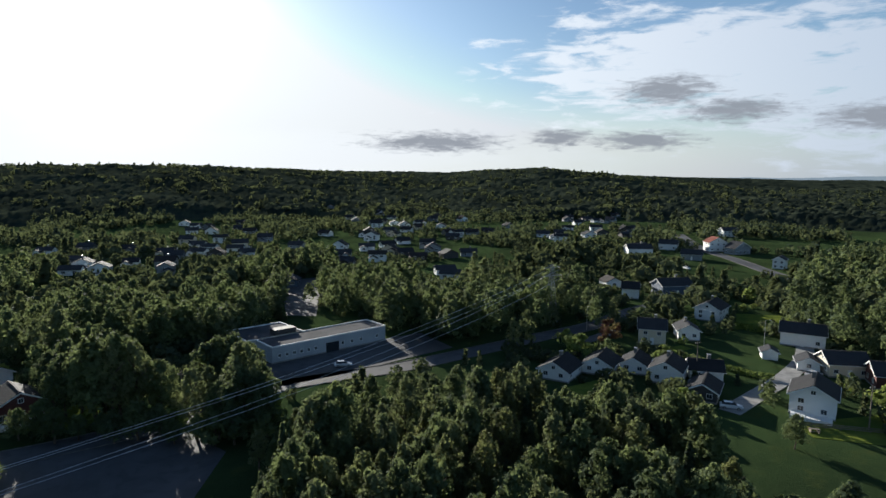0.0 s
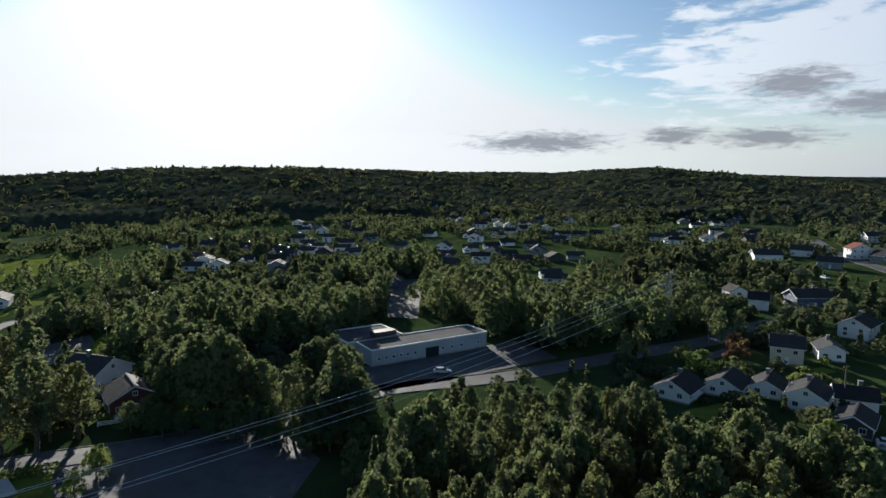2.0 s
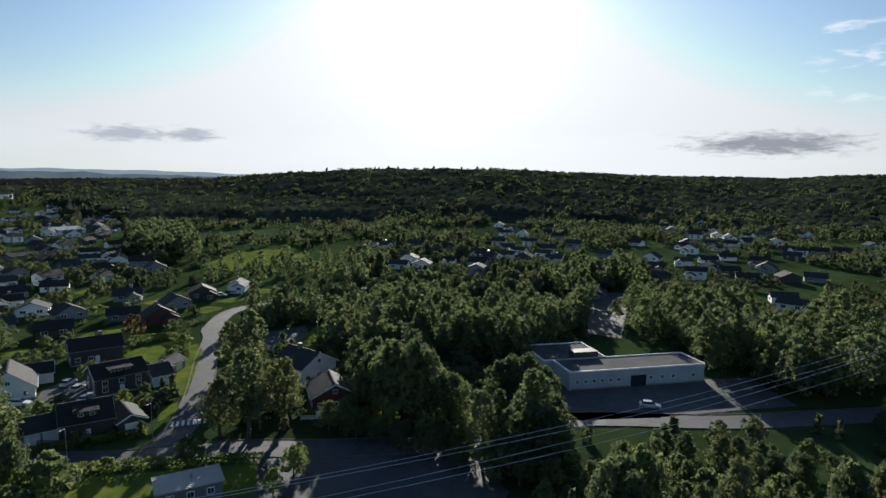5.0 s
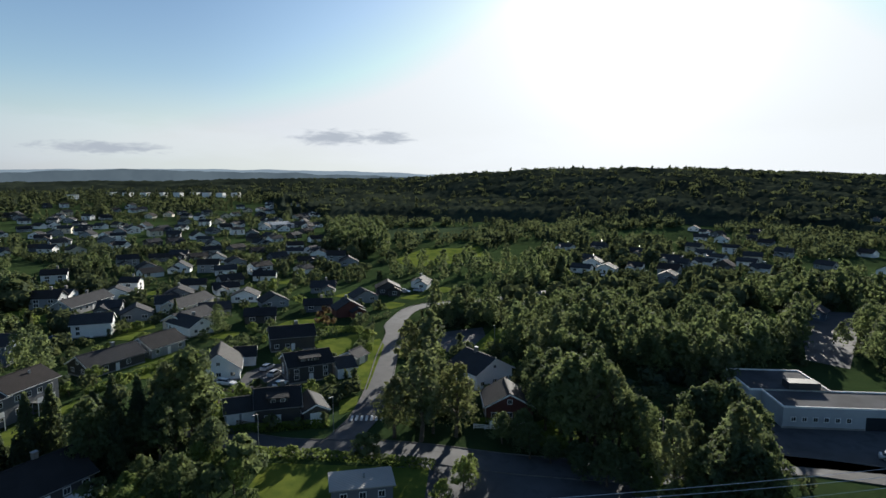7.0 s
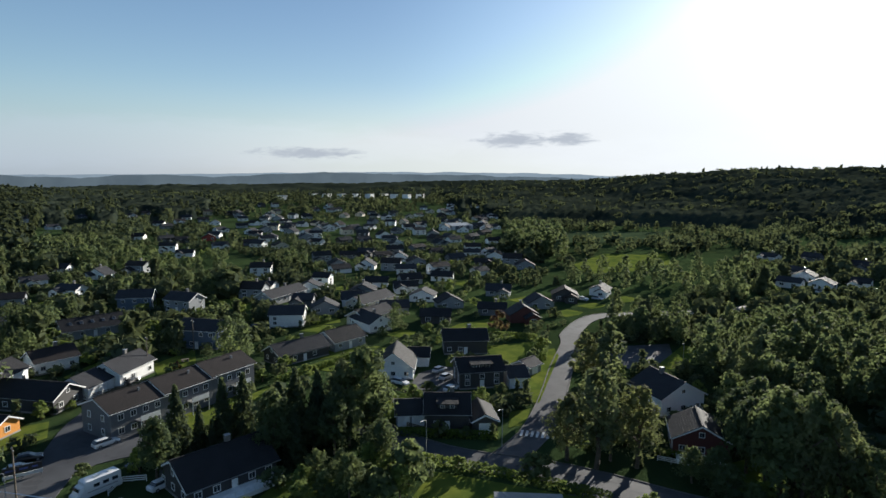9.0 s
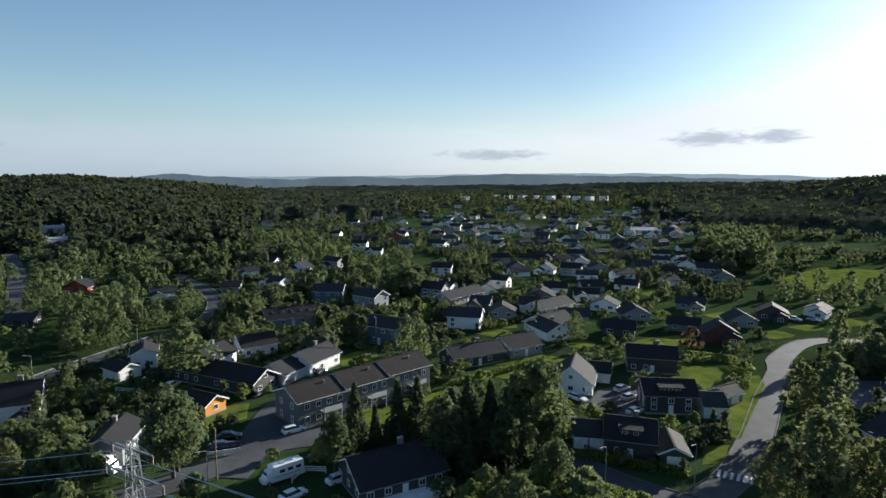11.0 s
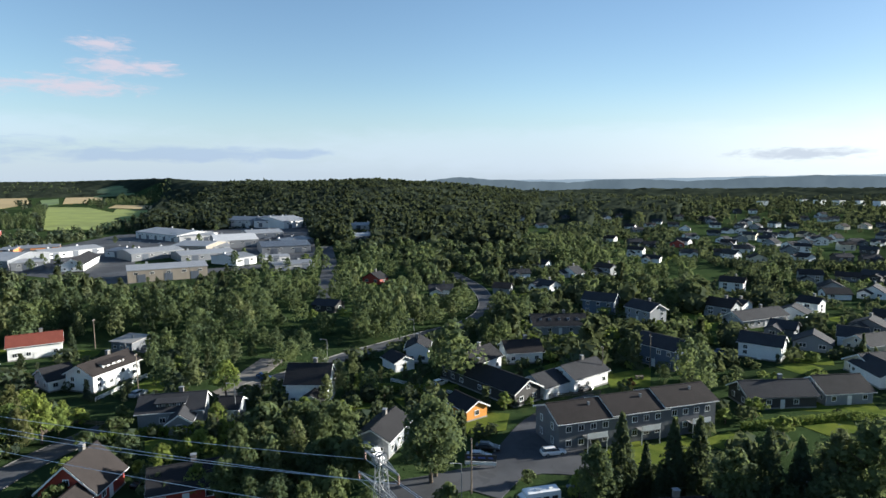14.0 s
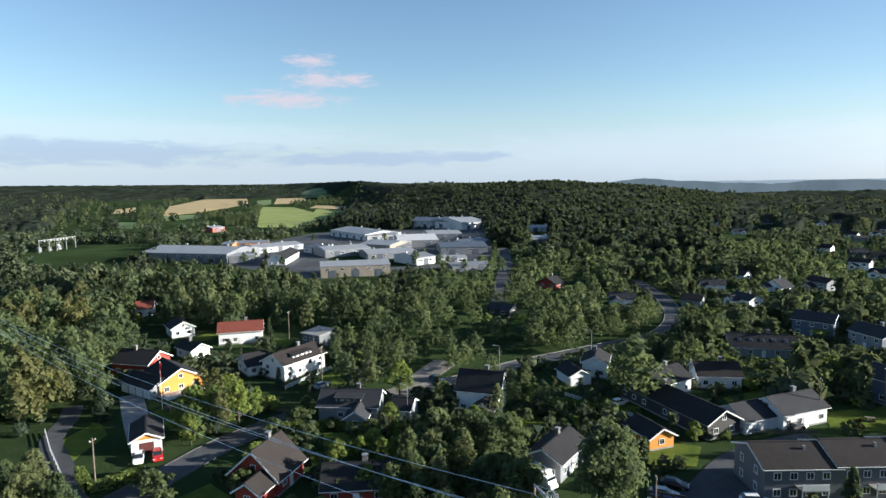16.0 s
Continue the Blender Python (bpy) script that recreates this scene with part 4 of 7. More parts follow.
garage(-169.0, 19.3, 142, 8.6, 8, 2.6, 'along', 'white', 'slate')
home(-150.9, 4.5, 140, 5.3, 7, 2.6, 'across', 'orange', 'black')
home(-180.8, 1.0, 153, 10.5, 7.9, 3.6, 'along', 'white', 'black')
home(-192.6, 10.9, 114, 9.7, 7.9, 3.2, 'along', 'white', 'brown')
home(-227.0, 18.6, 106, 17.0, 9.7, 2.8, 'along', 'grey', 'black', skylights=True)
home(-257.5, 32.4, 75, 11.2, 7.9, 5.2, 'along', 'blue', 'slate')
home(-247.9, 47.3, 43, 11.0, 7.9, 4.6, 'along', 'grey', 'slate')
home(-197.5, 47.8, 51, 11.9, 7.9, 5.4, 'along', 'blue', 'slate')
home(-210.8, 75.2, 66, 10.5, 7.9, 4.2, 'along', 'white', 'slate')
home(-173.1, 68.1, 108, 15.1, 7.9, 2.8, 'along', 'dark', 'slate', chimney=True)
home(-179.3, 82.4, 111, 11.1, 8.8, 2.8, 'along', 'grey', 'black')
home(-202.3, 100.7, 118, 14.8, 7.9, 3.0, 'along', 'cream', 'slate')
home(-225.5, 109.6, 122, 19.3, 7.9, 2.8, 'along', 'cream', 'slate')
home(-230.0, 104.0, 71, 7.2, 8, 3.0, 'along', 'white', 'slate')
home(-250.6, 82.6, 127, 21.1, 7.9, 3.0, 'along', 'grey', 'slate')
home(-149.6, 86.5, 61, 9.6, 10.6, 2.9, 'across', 'white', 'black', pitch=37)
garage(-154.2, 95.4, 61, 5.2, 6.5, 2.5, 'along', 'white', 'black')
home(-158.7, 111.6, 66, 11.8, 7.9, 4.0, 'along', 'dark', 'black', chimney=True)
home(-133.7, 100.9, 73, 10.4, 7.9, 4.2, 'along', 'dark', 'black', dormer=True)
home(-116.7, 83.4, 62, 8.3, 8.8, 3.6, 'along', 'dark', 'black', dormer=True, chimney=True)
garage(-112.2, 88.6, 69, 4.8, 8, 2.6, 'across', 'dark', 'black')
garage(-121.4, 77.4, 68, 5.6, 7, 2.4, 'along', 'grey', 'slate')
garage(-129.5, 108.5, 72, 4.4, 7, 2.6, 'along', 'white', 'slate')
garage(-135.1, 116.1, 108, 5.0, 5, 2.2, 'along', 'grey', 'slate')
home(-113.5, 39.7, 108, 14.6, 10.6, 2.8, 'along', 'dark', 'black', chimney=True, terrace=True)
shed(-79.3, 76.2, 58, 9.0, 4.5, 3.0)
home(-102.8, 129.2, 81, 10.7, 10.6, 4.0, 'across', 'white', 'slate', solar=True)
home(-85.5, 118.2, 47, 9.3, 8.8, 3.4, 'across', 'dark_red', 'black', terrace=True)
home(-194.2, 97.6, 9, 12.3, 7.9, 3, 'along', 'white', 'slate')
home(77.6, 123.4, -34, 8.2, 9.6, 4.4, 'across', 'white', 'black', terrace=True)
home(104.7, 174.0, -30, 11.2, 7.9, 4.0, 'along', 'white', 'slate')
home(92.1, 206.0, -40, 8.0, 10.6, 4.2, 'across', 'white', 'black')
home(61.7, 176.4, -18, 7.4, 7.9, 4.6, 'along', 'cream', 'slate')
home(73.7, 181.0, -11, 6.0, 7.9, 3.0, 'across', 'white', 'slate')
home(28.7, 144.8, -32, 7.6, 9.0, 2.5, 'across', 'white', 'black')
home(39.8, 149.1, -28, 7.4, 9.0, 2.5, 'across', 'white', 'black')
home(48.6, 149.7, -26, 6.2, 8.0, 2.4, 'across', 'white', 'black')
home(54.2, 142.5, -30, 7.1, 8.8, 3.4, 'across', 'white', 'black')
home(63.6, 144.2, -14, 7.4, 6.4, 2.6, 'along', 'white', 'black')
home(58.0, 131.0, -30, 6.0, 8.0, 2.5, 'across', 'dark', 'black')
garage(87.6, 160.0, -20, 3.8, 4.2, 2.1, 'across', 'white', 'slate')
home(92.5, 150.8, -24, 4.9, 5.4, 2.3, 'across', 'white', 'slate')
home(99.2, 147.5, -10, 9.1, 7.9, 3.4, 'along', 'cream', 'slate')
home(103.3, 138.7, -19, 5.5, 7.9, 3.4, 'along', 'dark_red', 'slate')
home(174.9, 392.0, 2, 11.3, 8.8, 6.0, 'across', 'white', 'red_tile')
home(94.9, 250.3, 11, 13.7, 8.8, 4.0, 'along', 'blue', 'slate')
home(120.1, 374.4, 2, 14.9, 8.8, 4.0, 'along', 'white', 'slate')
home(147.8, 399.0, -28, 11.5, 8.8, 4.0, 'along', 'white', 'slate')
home(144.4, 353.2, -22, 11.2, 8.8, 3.4, 'along', 'grey', 'slate')
home(182.8, 378.1, 24, 13.6, 7.9, 4.0, 'across', 'grey', 'slate')
home(177.7, 320.1, -39, 5.8, 7.9, 5.0, 'across', 'white', 'slate')
home(75.4, 242.3, -19, 6.4, 7.9, 4.0, 'along', 'white', 'black')
home(226.4, 484.6, 4, 12.9, 8.8, 5, 'along', 'white', 'slate')
villa(-159.5, 397.6, -6, 15.3, 10, 'white')
villa(-202.9, 493.5, 22, 12.6, 10, 'white')
villa(-128.6, 377.6, 10, 11.6, 10, 'white')
villa(-45.8, 578.8, 14, 21.4, 10, 'white')
villa(-20.9, 547.4, -28, 20.3, 10, 'white')
villa(-59.7, 496.1, 12, 18.1, 10, 'grey')
villa(-155.3, 492.3, 1, 22.4, 10, 'grey')
villa(-161.9, 315.9, 16, 10.5, 10, 'white')
villa(-195.4, 325.1, -15, 16.5, 10, 'blue')
villa(-141.5, 310.8, 8, 16.2, 10, 'grey')
villa(-177.6, 289.5, 15, 11.8, 10, 'white')
villa(-95.4, 398.3, -13, 17.8, 10, 'grey')
villa(-48.6, 389.0, 10, 17.7, 10, 'grey')
villa(-37.0, 405.4, 25, 15.8, 10, 'white')
villa(7.2, 453.5, -7, 18.8, 10, 'grey')
villa(3.9, 283.6, -12, 18.6, 10, 'white')
villa(84.6, 456.6, -7, 14.4, 10, 'white')
villa(108.9, 535.0, -8, 14.4, 10, 'white')
villa(78.0, 475.3, -16, 13.0, 10, 'grey')
villa(37.4, 507.0, -26, 20.1, 10, 'grey')
villa(-91.7, 476.6, -23, 15.5, 10, 'grey')
villa(-52.1, 325.7, -16, 16.3, 10, 'grey')
villa(-23.3, 365.1, 22, 14.2, 10, 'grey')
villa(-10.2, 402.7, -6, 14.9, 10, 'grey')
villa(15.2, 364.4, 2, 13.4, 10, 'grey')
villa(156.6, 626.4, 20, 20.2, 10, 'white')
villa(194.6, 692.1, -10, 18.4, 10, 'grey')
villa(59.1, 555.4, 31, 22.2, 10, 'grey')
villa(-315.8, 88.4, 69, 15.8, 10, 'white')
villa(-339.0, 19.4, 53, 17.3, 10, 'white')
villa(-299.5, 9.8, 51, 14.3, 10, 'white')
villa(-367.4, 2.4, 63, 10.8, 10, 'white')
villa(-348.9, 35.9, 53, 15.2, 10, 'grey')
villa(-432.4, 55.4, 72, 19.8, 10, 'white')
villa(-434.1, 111.0, 43, 15.5, 10, 'white')
villa(-222.2, 91.2, 71, 11.6, 10, 'grey')
villa(-311.0, 140.9, 57, 17.6, 10, 'white')
villa(-320.7, 128.4, 82, 14.7, 10, 'grey')
villa(-263.1, 160.3, 52, 15.8, 10, 'white')
villa(-330.0, 216.3, 57, 18.6, 10, 'white')
villa(-311.7, 221.9, 43, 13.4, 10, 'white')
villa(-274.0, 215.0, 58, 20.3, 10, 'grey')
villa(-288.4, 217.5, 44, 15.5, 10, 'grey')
villa(-301.9, 151.1, 57, 14.5, 10, 'grey')
villa(-246.4, 133.6, 73, 13.0, 10, 'white')
villa(-263.5, 97.6, 63, 11.6, 10, 'white')
villa(-261.4, 74.2, 54, 11.7, 10, 'grey')
villa(-247.3, 115.3, 58, 12.6, 10, 'grey')
villa(-262.6, 127.2, 63, 12.2, 10, 'grey')
villa(-225.9, 131.9, 54, 13.2, 10, 'grey')
villa(-210.5, 134.9, 76, 12.8, 10, 'grey')
villa(-211.1, 113.1, 71, 11.8, 10, 'grey')
villa(-192.5, 120.2, 59, 11.1, 10, 'dark')
villa(-221.2, 164.0, 51, 15.9, 10, 'grey')
villa(-200.7, 181.5, 54, 12.9, 10, 'grey')
villa(-180.3, 146.6, 69, 13.4, 10, 'dark_red')
villa(-193.7, 143.4, 55, 11.8, 10, 'grey')
villa(-194.9, 164.5, 71, 12.9, 10, 'grey')
villa(-474.1, 292.7, 66, 22.0, 10, 'white')
villa(-495.5, 286.7, 45, 26.2, 10, 'white')
villa(-532.4, 266.9, 87, 19.8, 10, 'white')
villa(-562.1, 262.6, 56, 22.1, 10, 'grey')
villa(-537.2, 231.3, 37, 23.8, 10, 'white')
villa(-547.0, 197.7, 98, 27.6, 10, 'white')
villa(-525.0, 178.3, 66, 18.9, 10, 'grey')
villa(-628.0, 176.7, 39, 27.6, 10, 'grey')
villa(-591.9, 128.1, 90, 19.8, 10, 'grey')
villa(-510.3, 93.5, 57, 13.4, 10, 'white')
villa(-711.9, 93.2, 80, 22.0, 10, 'grey')
villa(-521.6, 41.1, 66, 16.2, 10, 'white')
villa(-776.1, 280.1, 94, 31.0, 10, 'white')
villa(-663.2, 286.7, 36, 29.9, 10, 'grey')
villa(-678.7, 213.2, 81, 24.3, 10, 'grey')
villa(-784.8, 252.9, 94, 22.6, 10, 'grey')
villa(-660.2, 340.0, 100, 32.5, 10, 'white')
villa(-721.5, 148.9, 46, 28.9, 10, 'grey')
villa(-630.0, 110.1, 79, 17.6, 10, 'grey')
villa(-507.5, 123.6, 66, 13.0, 10, 'grey')
villa(-514.8, 154.0, 40, 16.5, 10, 'grey')
villa(-522.3, 342.4, 34, 24.1, 10, 'white')
villa(-623.5, 415.6, 79, 21.2, 10, 'white')
villa(-828.1, 474.9, 89, 19.2, 10, 'white')
villa(-719.3, -48.0, 94, 26.8, 10, 'white')
villa(-802.8, 58.6, 93, 23.6, 10, 'grey')
villa(-278.6, -33.1, 106, 13.8, 10, 'white')
villa(-300.8, -70.8, 76, 16.0, 10, 'red')
villa(-239.2, -66.7, 82, 16.4, 10, 'dark')
villa(-329.6, -6.1, 108, 17.2, 10, 'white')
villa(-490.9, 86.7, 83, 14.8, 10, 'red')
villa(-609.8, 66.5, 112, 20.8, 10, 'grey')
villa(-556.8, 104.0, 118, 23.8, 10, 'grey')
villa(-447.4, 108.4, 83, 15.2, 10, 'grey')
villa(-466.5, 123.2, 92, 14.2, 10, 'white')
villa(-577.7, 168.6, 70, 17.1, 10, 'grey')
villa(-563.2, 195.6, 116, 38.4, 10, 'white')
villa(-466.1, 151.9, 83, 17.5, 10, 'grey')
villa(-535.6, 215.1, 109, 25.0, 10, 'grey')
villa(-590.9, 255.3, 115, 34.8, 10, 'grey')
villa(-564.3, 337.2, 107, 30.6, 10, 'white')
villa(-560.0, 321.5, 91, 19.4, 10, 'white')
villa(-345.7, 225.7, 69, 15.0, 10, 'white')
villa(-280.0, 166.8, 95, 16.8, 10, 'white')
villa(-262.0, 142.9, 86, 12.4, 10, 'grey')
villa(-305.7, 124.7, 96, 13.2, 10, 'grey')
villa(-311.4, 169.5, 79, 14.4, 10, 'grey')
villa(-331.8, 229.3, 106, 10.5, 10, 'white')
villa(-204.0, 530.9, -21, 25.9, 10, 'grey')
villa(-155.1, 426.8, 6, 24.0, 10, 'white')
villa(-191.5, 373.5, -1, 16.9, 10, 'grey')
villa(-151.9, 344.8, 7, 11.3, 10, 'grey')
villa(-133.6, 292.7, 13, 10.6, 10, 'grey')
villa(-125.3, 429.9, 6, 12.0, 10, 'grey')
villa(-146.0, 795.3, 3, 22.1, 10, 'grey')
villa(-87.1, 613.9, 7, 16.9, 10, 'grey')
villa(-65.9, 585.3, 29, 23.2, 10, 'grey')
villa(-54.5, 652.8, -18, 22.7, 10, 'white')
villa(-23.2, 589.7, 29, 21.0, 10, 'white')
villa(-43.9, 506.8, -22, 31.2, 10, 'grey')
villa(-28.3, 425.8, 22, 20.4, 10, 'grey')
villa(4.6, 487.8, 31, 25.8, 10, 'grey')
villa(23.6, 490.8, -13, 15.6, 10, 'grey')
villa(0.9, 296.7, 12, 16.3, 10, 'white')
villa(3.3, 355.8, 25, 14.2, 10, 'grey')
villa(85.6, 443.0, -11, 17.0, 10, 'white')
villa(130.5, 643.0, 8, 23.2, 10, 'grey')
villa(151.0, 644.8, 1, 16.7, 10, 'grey')
villa(169.2, 617.7, -37, 16.5, 10, 'grey')
villa(-67.5, 263.9, 2, 17.3, 10, 'blue')
villa(127.5, 397.3, 13, 18.6, 10, 'white')
villa(73.7, 265.5, 11, 8.5, 10, 'white')
villa(-477.7, 129.0, 71, 19.2, 10, 'grey')
villa(-615.7, 143.3, 29, 18.4, 10, 'white')
villa(-741.2, 149.6, 55, 15.2, 10, 'grey')
villa(-674.4, 166.5, 55, 12.0, 10, 'grey')
villa(-666.2, 178.4, 55, 12.1, 10, 'grey')
villa(-585.6, 182.2, 28, 24.3, 10, 'grey')
villa(-561.5, 210.3, 27, 36.2, 10, 'white')
villa(-764.0, 266.6, 99, 29.5, 10, 'white')
villa(-515.4, 260.8, 64, 13.7, 10, 'white')
villa(-636.7, 358.0, 92, 20.9, 10, 'grey')
villa(-481.6, 321.4, 23, 17.9, 10, 'grey')
villa(-790.0, 494.1, 92, 38.0, 10, 'grey')
villa(-293.4, 201.7, 62, 11.8, 10, 'grey')
villa(-288.9, 153.5, 67, 12.6, 10, 'grey')
villa(-274.6, 106.5, 53, 10.7, 10, 'grey')
villa(-274.0, 82.0, 48, 8.2, 10, 'white')
villa(-238.6, 88.1, 62, 6.9, 10, 'grey')
villa(-202.9, 202.1, 33, 10.0, 10, 'grey')
villa(-540.6, 138.3, 87, 12.7, 10, 'grey')
villa(-432.1, 206.2, 50, 11.5, 10, 'grey')
villa(-686.5, 199.3, 35, 18.8, 10, 'white')
villa(-355.2, 176.5, 69, 12.3, 10, 'grey')
villa(-370.7, 199.0, 103, 16.3, 10, 'grey')
villa(-347.7, 202.3, 85, 11.1, 10, 'grey')
villa(-313.5, 195.3, 91, 13.1, 10, 'grey')
villa(-268.4, 183.8, 91, 9.9, 10, 'grey')
villa(-346.1, 127.7, 84, 12.8, 10, 'grey')
villa(-354.8, 146.5, 70, 11.3, 10, 'grey')
villa(-489.9, 237.4, 92, 17.0, 10, 'grey')
villa(-539.1, 280.9, 114, 25.6, 10, 'white')
villa(-449.5, 250.8, 62, 13.6, 10, 'grey')
villa(-493.4, 335.5, 92, 17.0, 10, 'white')
villa(-510.7, 331.4, 70, 15.1, 10, 'grey')
villa(-708.5, 300.2, 64, 17.3, 10, 'grey')
villa(-677.1, 315.0, 90, 17.6, 10, 'grey')
villa(-675.6, 143.7, 91, 17.8, 10, 'grey')
villa(-675.1, 105.2, 91, 17.8, 10, 'grey')
villa(-483.6, 68.3, 92, 14.7, 10, 'grey')
villa(-774.3, -54.6, 128, 32.5, 10, 'white')
villa(-771.3, -5.9, 126, 32.7, 10, 'grey')
villa(-768.6, 42.1, 123, 33.1, 10, 'white')
villa(-640.3, -22.0, 115, 24.1, 10, 'grey')
villa(-289.5, -8.3, 86, 7.5, 10, 'grey')
villa(-219.5, 543.4, 17, 23.7, 10, 'white')
villa(-237.5, 562.7, 15, 23.4, 10, 'white')
villa(-131.1, 393.4, 19, 23.5, 10, 'cream')
villa(-146.9, 383.8, -7, 25.8, 10, 'white')
villa(-144.8, 360.8, -5, 25.5, 10, 'white')
villa(-173.5, 520.3, 20, 23.9, 10, 'dark')
villa(-114.7, 359.2, -5, 25.1, 10, 'white')
villa(-173.4, 414.2, -2, 25.2, 10, 'cream')
villa(-191.9, 582.4, 27, 24.5, 10, 'dark')
villa(-185.4, 489.7, 8, 24.0, 10, 'white')
villa(-132.0, 354.6, 6, 23.7, 10, 'dark')
villa(-30.0, 509.2, -26, 27.5, 10, 'white')
villa(-58.6, 354.8, 2, 23.9, 10, 'grey')
villa(-2.1, 547.2, -0, 24.3, 10, 'white')
villa(-67.2, 397.8, -10, 25.2, 10, 'white')
villa(-60.2, 603.4, -8, 25.4, 10, 'cream')
villa(-6.8, 659.4, -6, 25.1, 10, 'grey')
villa(-59.7, 553.5, -2, 24.7, 10, 'white')
villa(-74.5, 715.4, 54, 38.8, 10, 'white')
villa(-32.6, 376.8, -12, 24.8, 10, 'cream')
villa(-99.2, 653.7, -18, 27.7, 10, 'cream')
villa(-10.6, 624.6, 45, 35.0, 10, 'grey')
villa(-21.5, 533.9, 36, 29.9, 10, 'cream')
villa(-36.7, 341.8, 2, 23.8, 10, 'white')
villa(-35.7, 563.4, 14, 25.0, 10, 'white')
villa(-59.7, 474.3, -3, 24.5, 10, 'grey')
villa(10.3, 470.8, 30, 28.4, 10, 'white')
villa(-51.9, 447.1, -8, 24.8, 10, 'grey')
villa(19.6, 633.5, 44, 36.1, 10, 'white')
villa(-14.2, 347.3, 10, 24.1, 10, 'dark')
villa(-6.3, 384.8, -3, 23.8, 10, 'grey')
villa(-38.5, 477.3, -19, 26.1, 10, 'cream')
villa(141.6, 473.9, 15, 26.5, 10, 'dark')
villa(113.2, 475.1, 16, 26.5, 10, 'grey')
villa(130.3, 521.4, -6, 23.1, 10, 'white')
villa(130.9, 592.4, 8, 25.2, 10, 'white')
villa(162.7, 531.8, 31, 34.3, 10, 'cream')
villa(153.9, 520.4, 10, 25.3, 10, 'grey')
villa(138.0, 671.6, -12, 24.1, 10, 'white')
villa(92.9, 483.7, -11, 23.1, 10, 'white')
villa(127.0, 489.0, 3, 23.9, 10, 'grey')
villa(-567.0, 371.0, 99, 34.7, 10, 'dark')
villa(-573.0, 280.7, 36, 28.8, 10, 'cream')
villa(-693.1, 394.0, 108, 38.0, 10, 'cream')
villa(-598.5, 388.5, 82, 28.4, 10, 'white')
villa(-620.9, 155.5, 79, 24.0, 10, 'white')
villa(-733.1, 184.5, 54, 26.0, 10, 'white')
villa(-544.1, 156.5, 91, 25.0, 10, 'white')
villa(-531.3, 190.4, 84, 25.2, 10, 'white')
villa(-706.3, 378.2, 91, 29.2, 10, 'cream')
villa(-559.5, 149.8, 59, 25.0, 10, 'cream')
villa(-689.4, 170.7, 37, 31.3, 10, 'white')
villa(-691.4, 215.8, 35, 31.4, 10, 'white')
villa(-549.0, 289.0, 82, 27.0, 10, 'grey')
villa(-534.2, 316.4, 31, 29.2, 10, 'cream')
villa(-751.8, 195.9, 109, 28.6, 10, 'cream')
villa(-512.0, 307.0, 36, 27.7, 10, 'white')
villa(-511.1, 201.3, 88, 26.1, 10, 'dark')
villa(-677.2, 255.1, 33, 31.4, 10, 'cream')
villa(-531.4, 125.1, 46, 27.8, 10, 'white')
villa(-420.3, 249.3, 104, 29.6, 10, 'cream')
villa(-416.9, 235.6, 105, 29.8, 10, 'dark')
villa(-432.2, 170.6, 103, 27.7, 10, 'dark')
villa(-419.8, 122.1, 95, 25.5, 10, 'cream')
villa(-588.2, 375.7, 97, 27.9, 10, 'white')
villa(-583.4, 151.7, 120, 34.7, 10, 'white')
villa(-594.7, 198.4, 119, 35.7, 10, 'cream')
villa(-403.7, 62.5, 73, 25.1, 10, 'white')
villa(-629.9, 286.5, 115, 36.2, 10, 'white')
villa(-496.6, 194.9, 94, 25.8, 10, 'cream')
villa(-709.2, 396.5, 110, 33.9, 10, 'white')
villa(-772.7, 122.0, 99, 27.2, 10, 'cream')
villa(-644.1, 62.7, 69, 27.1, 10, 'white')
villa(-498.4, 315.6, 85, 24.0, 10, 'dark')
villa(-470.0, 248.6, 84, 23.8, 10, 'white')
villa(-437.2, 86.8, 92, 25.1, 10, 'white')
villa(-478.0, 163.4, 72, 23.9, 10, 'white')
villa(-767.6, 481.8, 24, 26.5, 10, 'white')
villa(-430.8, 184.6, 94, 25.5, 10, 'dark')
villa(-448.1, 298.4, 96, 26.7, 10, 'dark')
villa(-496.6, 58.2, 105, 26.8, 10, 'dark')
villa(-456.3, 210.6, 93, 25.6, 10, 'white')
villa(-746.8, 429.9, 112, 35.6, 10, 'white')
villa(-770.9, 144.4, 85, 25.9, 10, 'cream')
villa(-763.0, 397.3, 67, 22.8, 10, 'white')
villa(-665.0, 82.4, 111, 29.0, 10, 'white')
villa(-417.9, 268.6, 107, 32.1, 10, 'dark')
villa(-402.1, 243.4, 95, 25.9, 10, 'white')
villa(-399.5, 197.2, 76, 22.6, 10, 'white')
villa(-344.6, 163.8, 88, 23.8, 10, 'dark')
villa(-384.0, 266.0, 82, 22.5, 10, 'white')
villa(-388.7, 224.6, 97, 26.4, 10, 'grey')
villa(-674.1, 390.3, 12, 34.9, 10, 'white')
villa(-889.1, 225.7, 90, 19.7, 10, 'white')
villa(-711.9, 179.8, 22, 33.6, 10, 'white')
villa(-330.7, 168.3, 63, 22.2, 10, 'white')
villa(-478.9, 202.4, 60, 22.1, 10, 'dark')
villa(-825.6, 285.0, 15, 37.1, 10, 'white')
villa(-432.1, 150.7, 32, 27.0, 10, 'white')
villa(-601.9, 407.1, 51, 24.4, 10, 'white')
villa(-757.1, 149.5, 28, 30.1, 10, 'dark')
villa(-501.2, 162.7, 30, 28.5, 10, 'white')
villa(-891.5, 207.7, 21, 33.9, 10, 'dark')
villa(-640.0, 319.2, 76, 23.4, 10, 'cream')
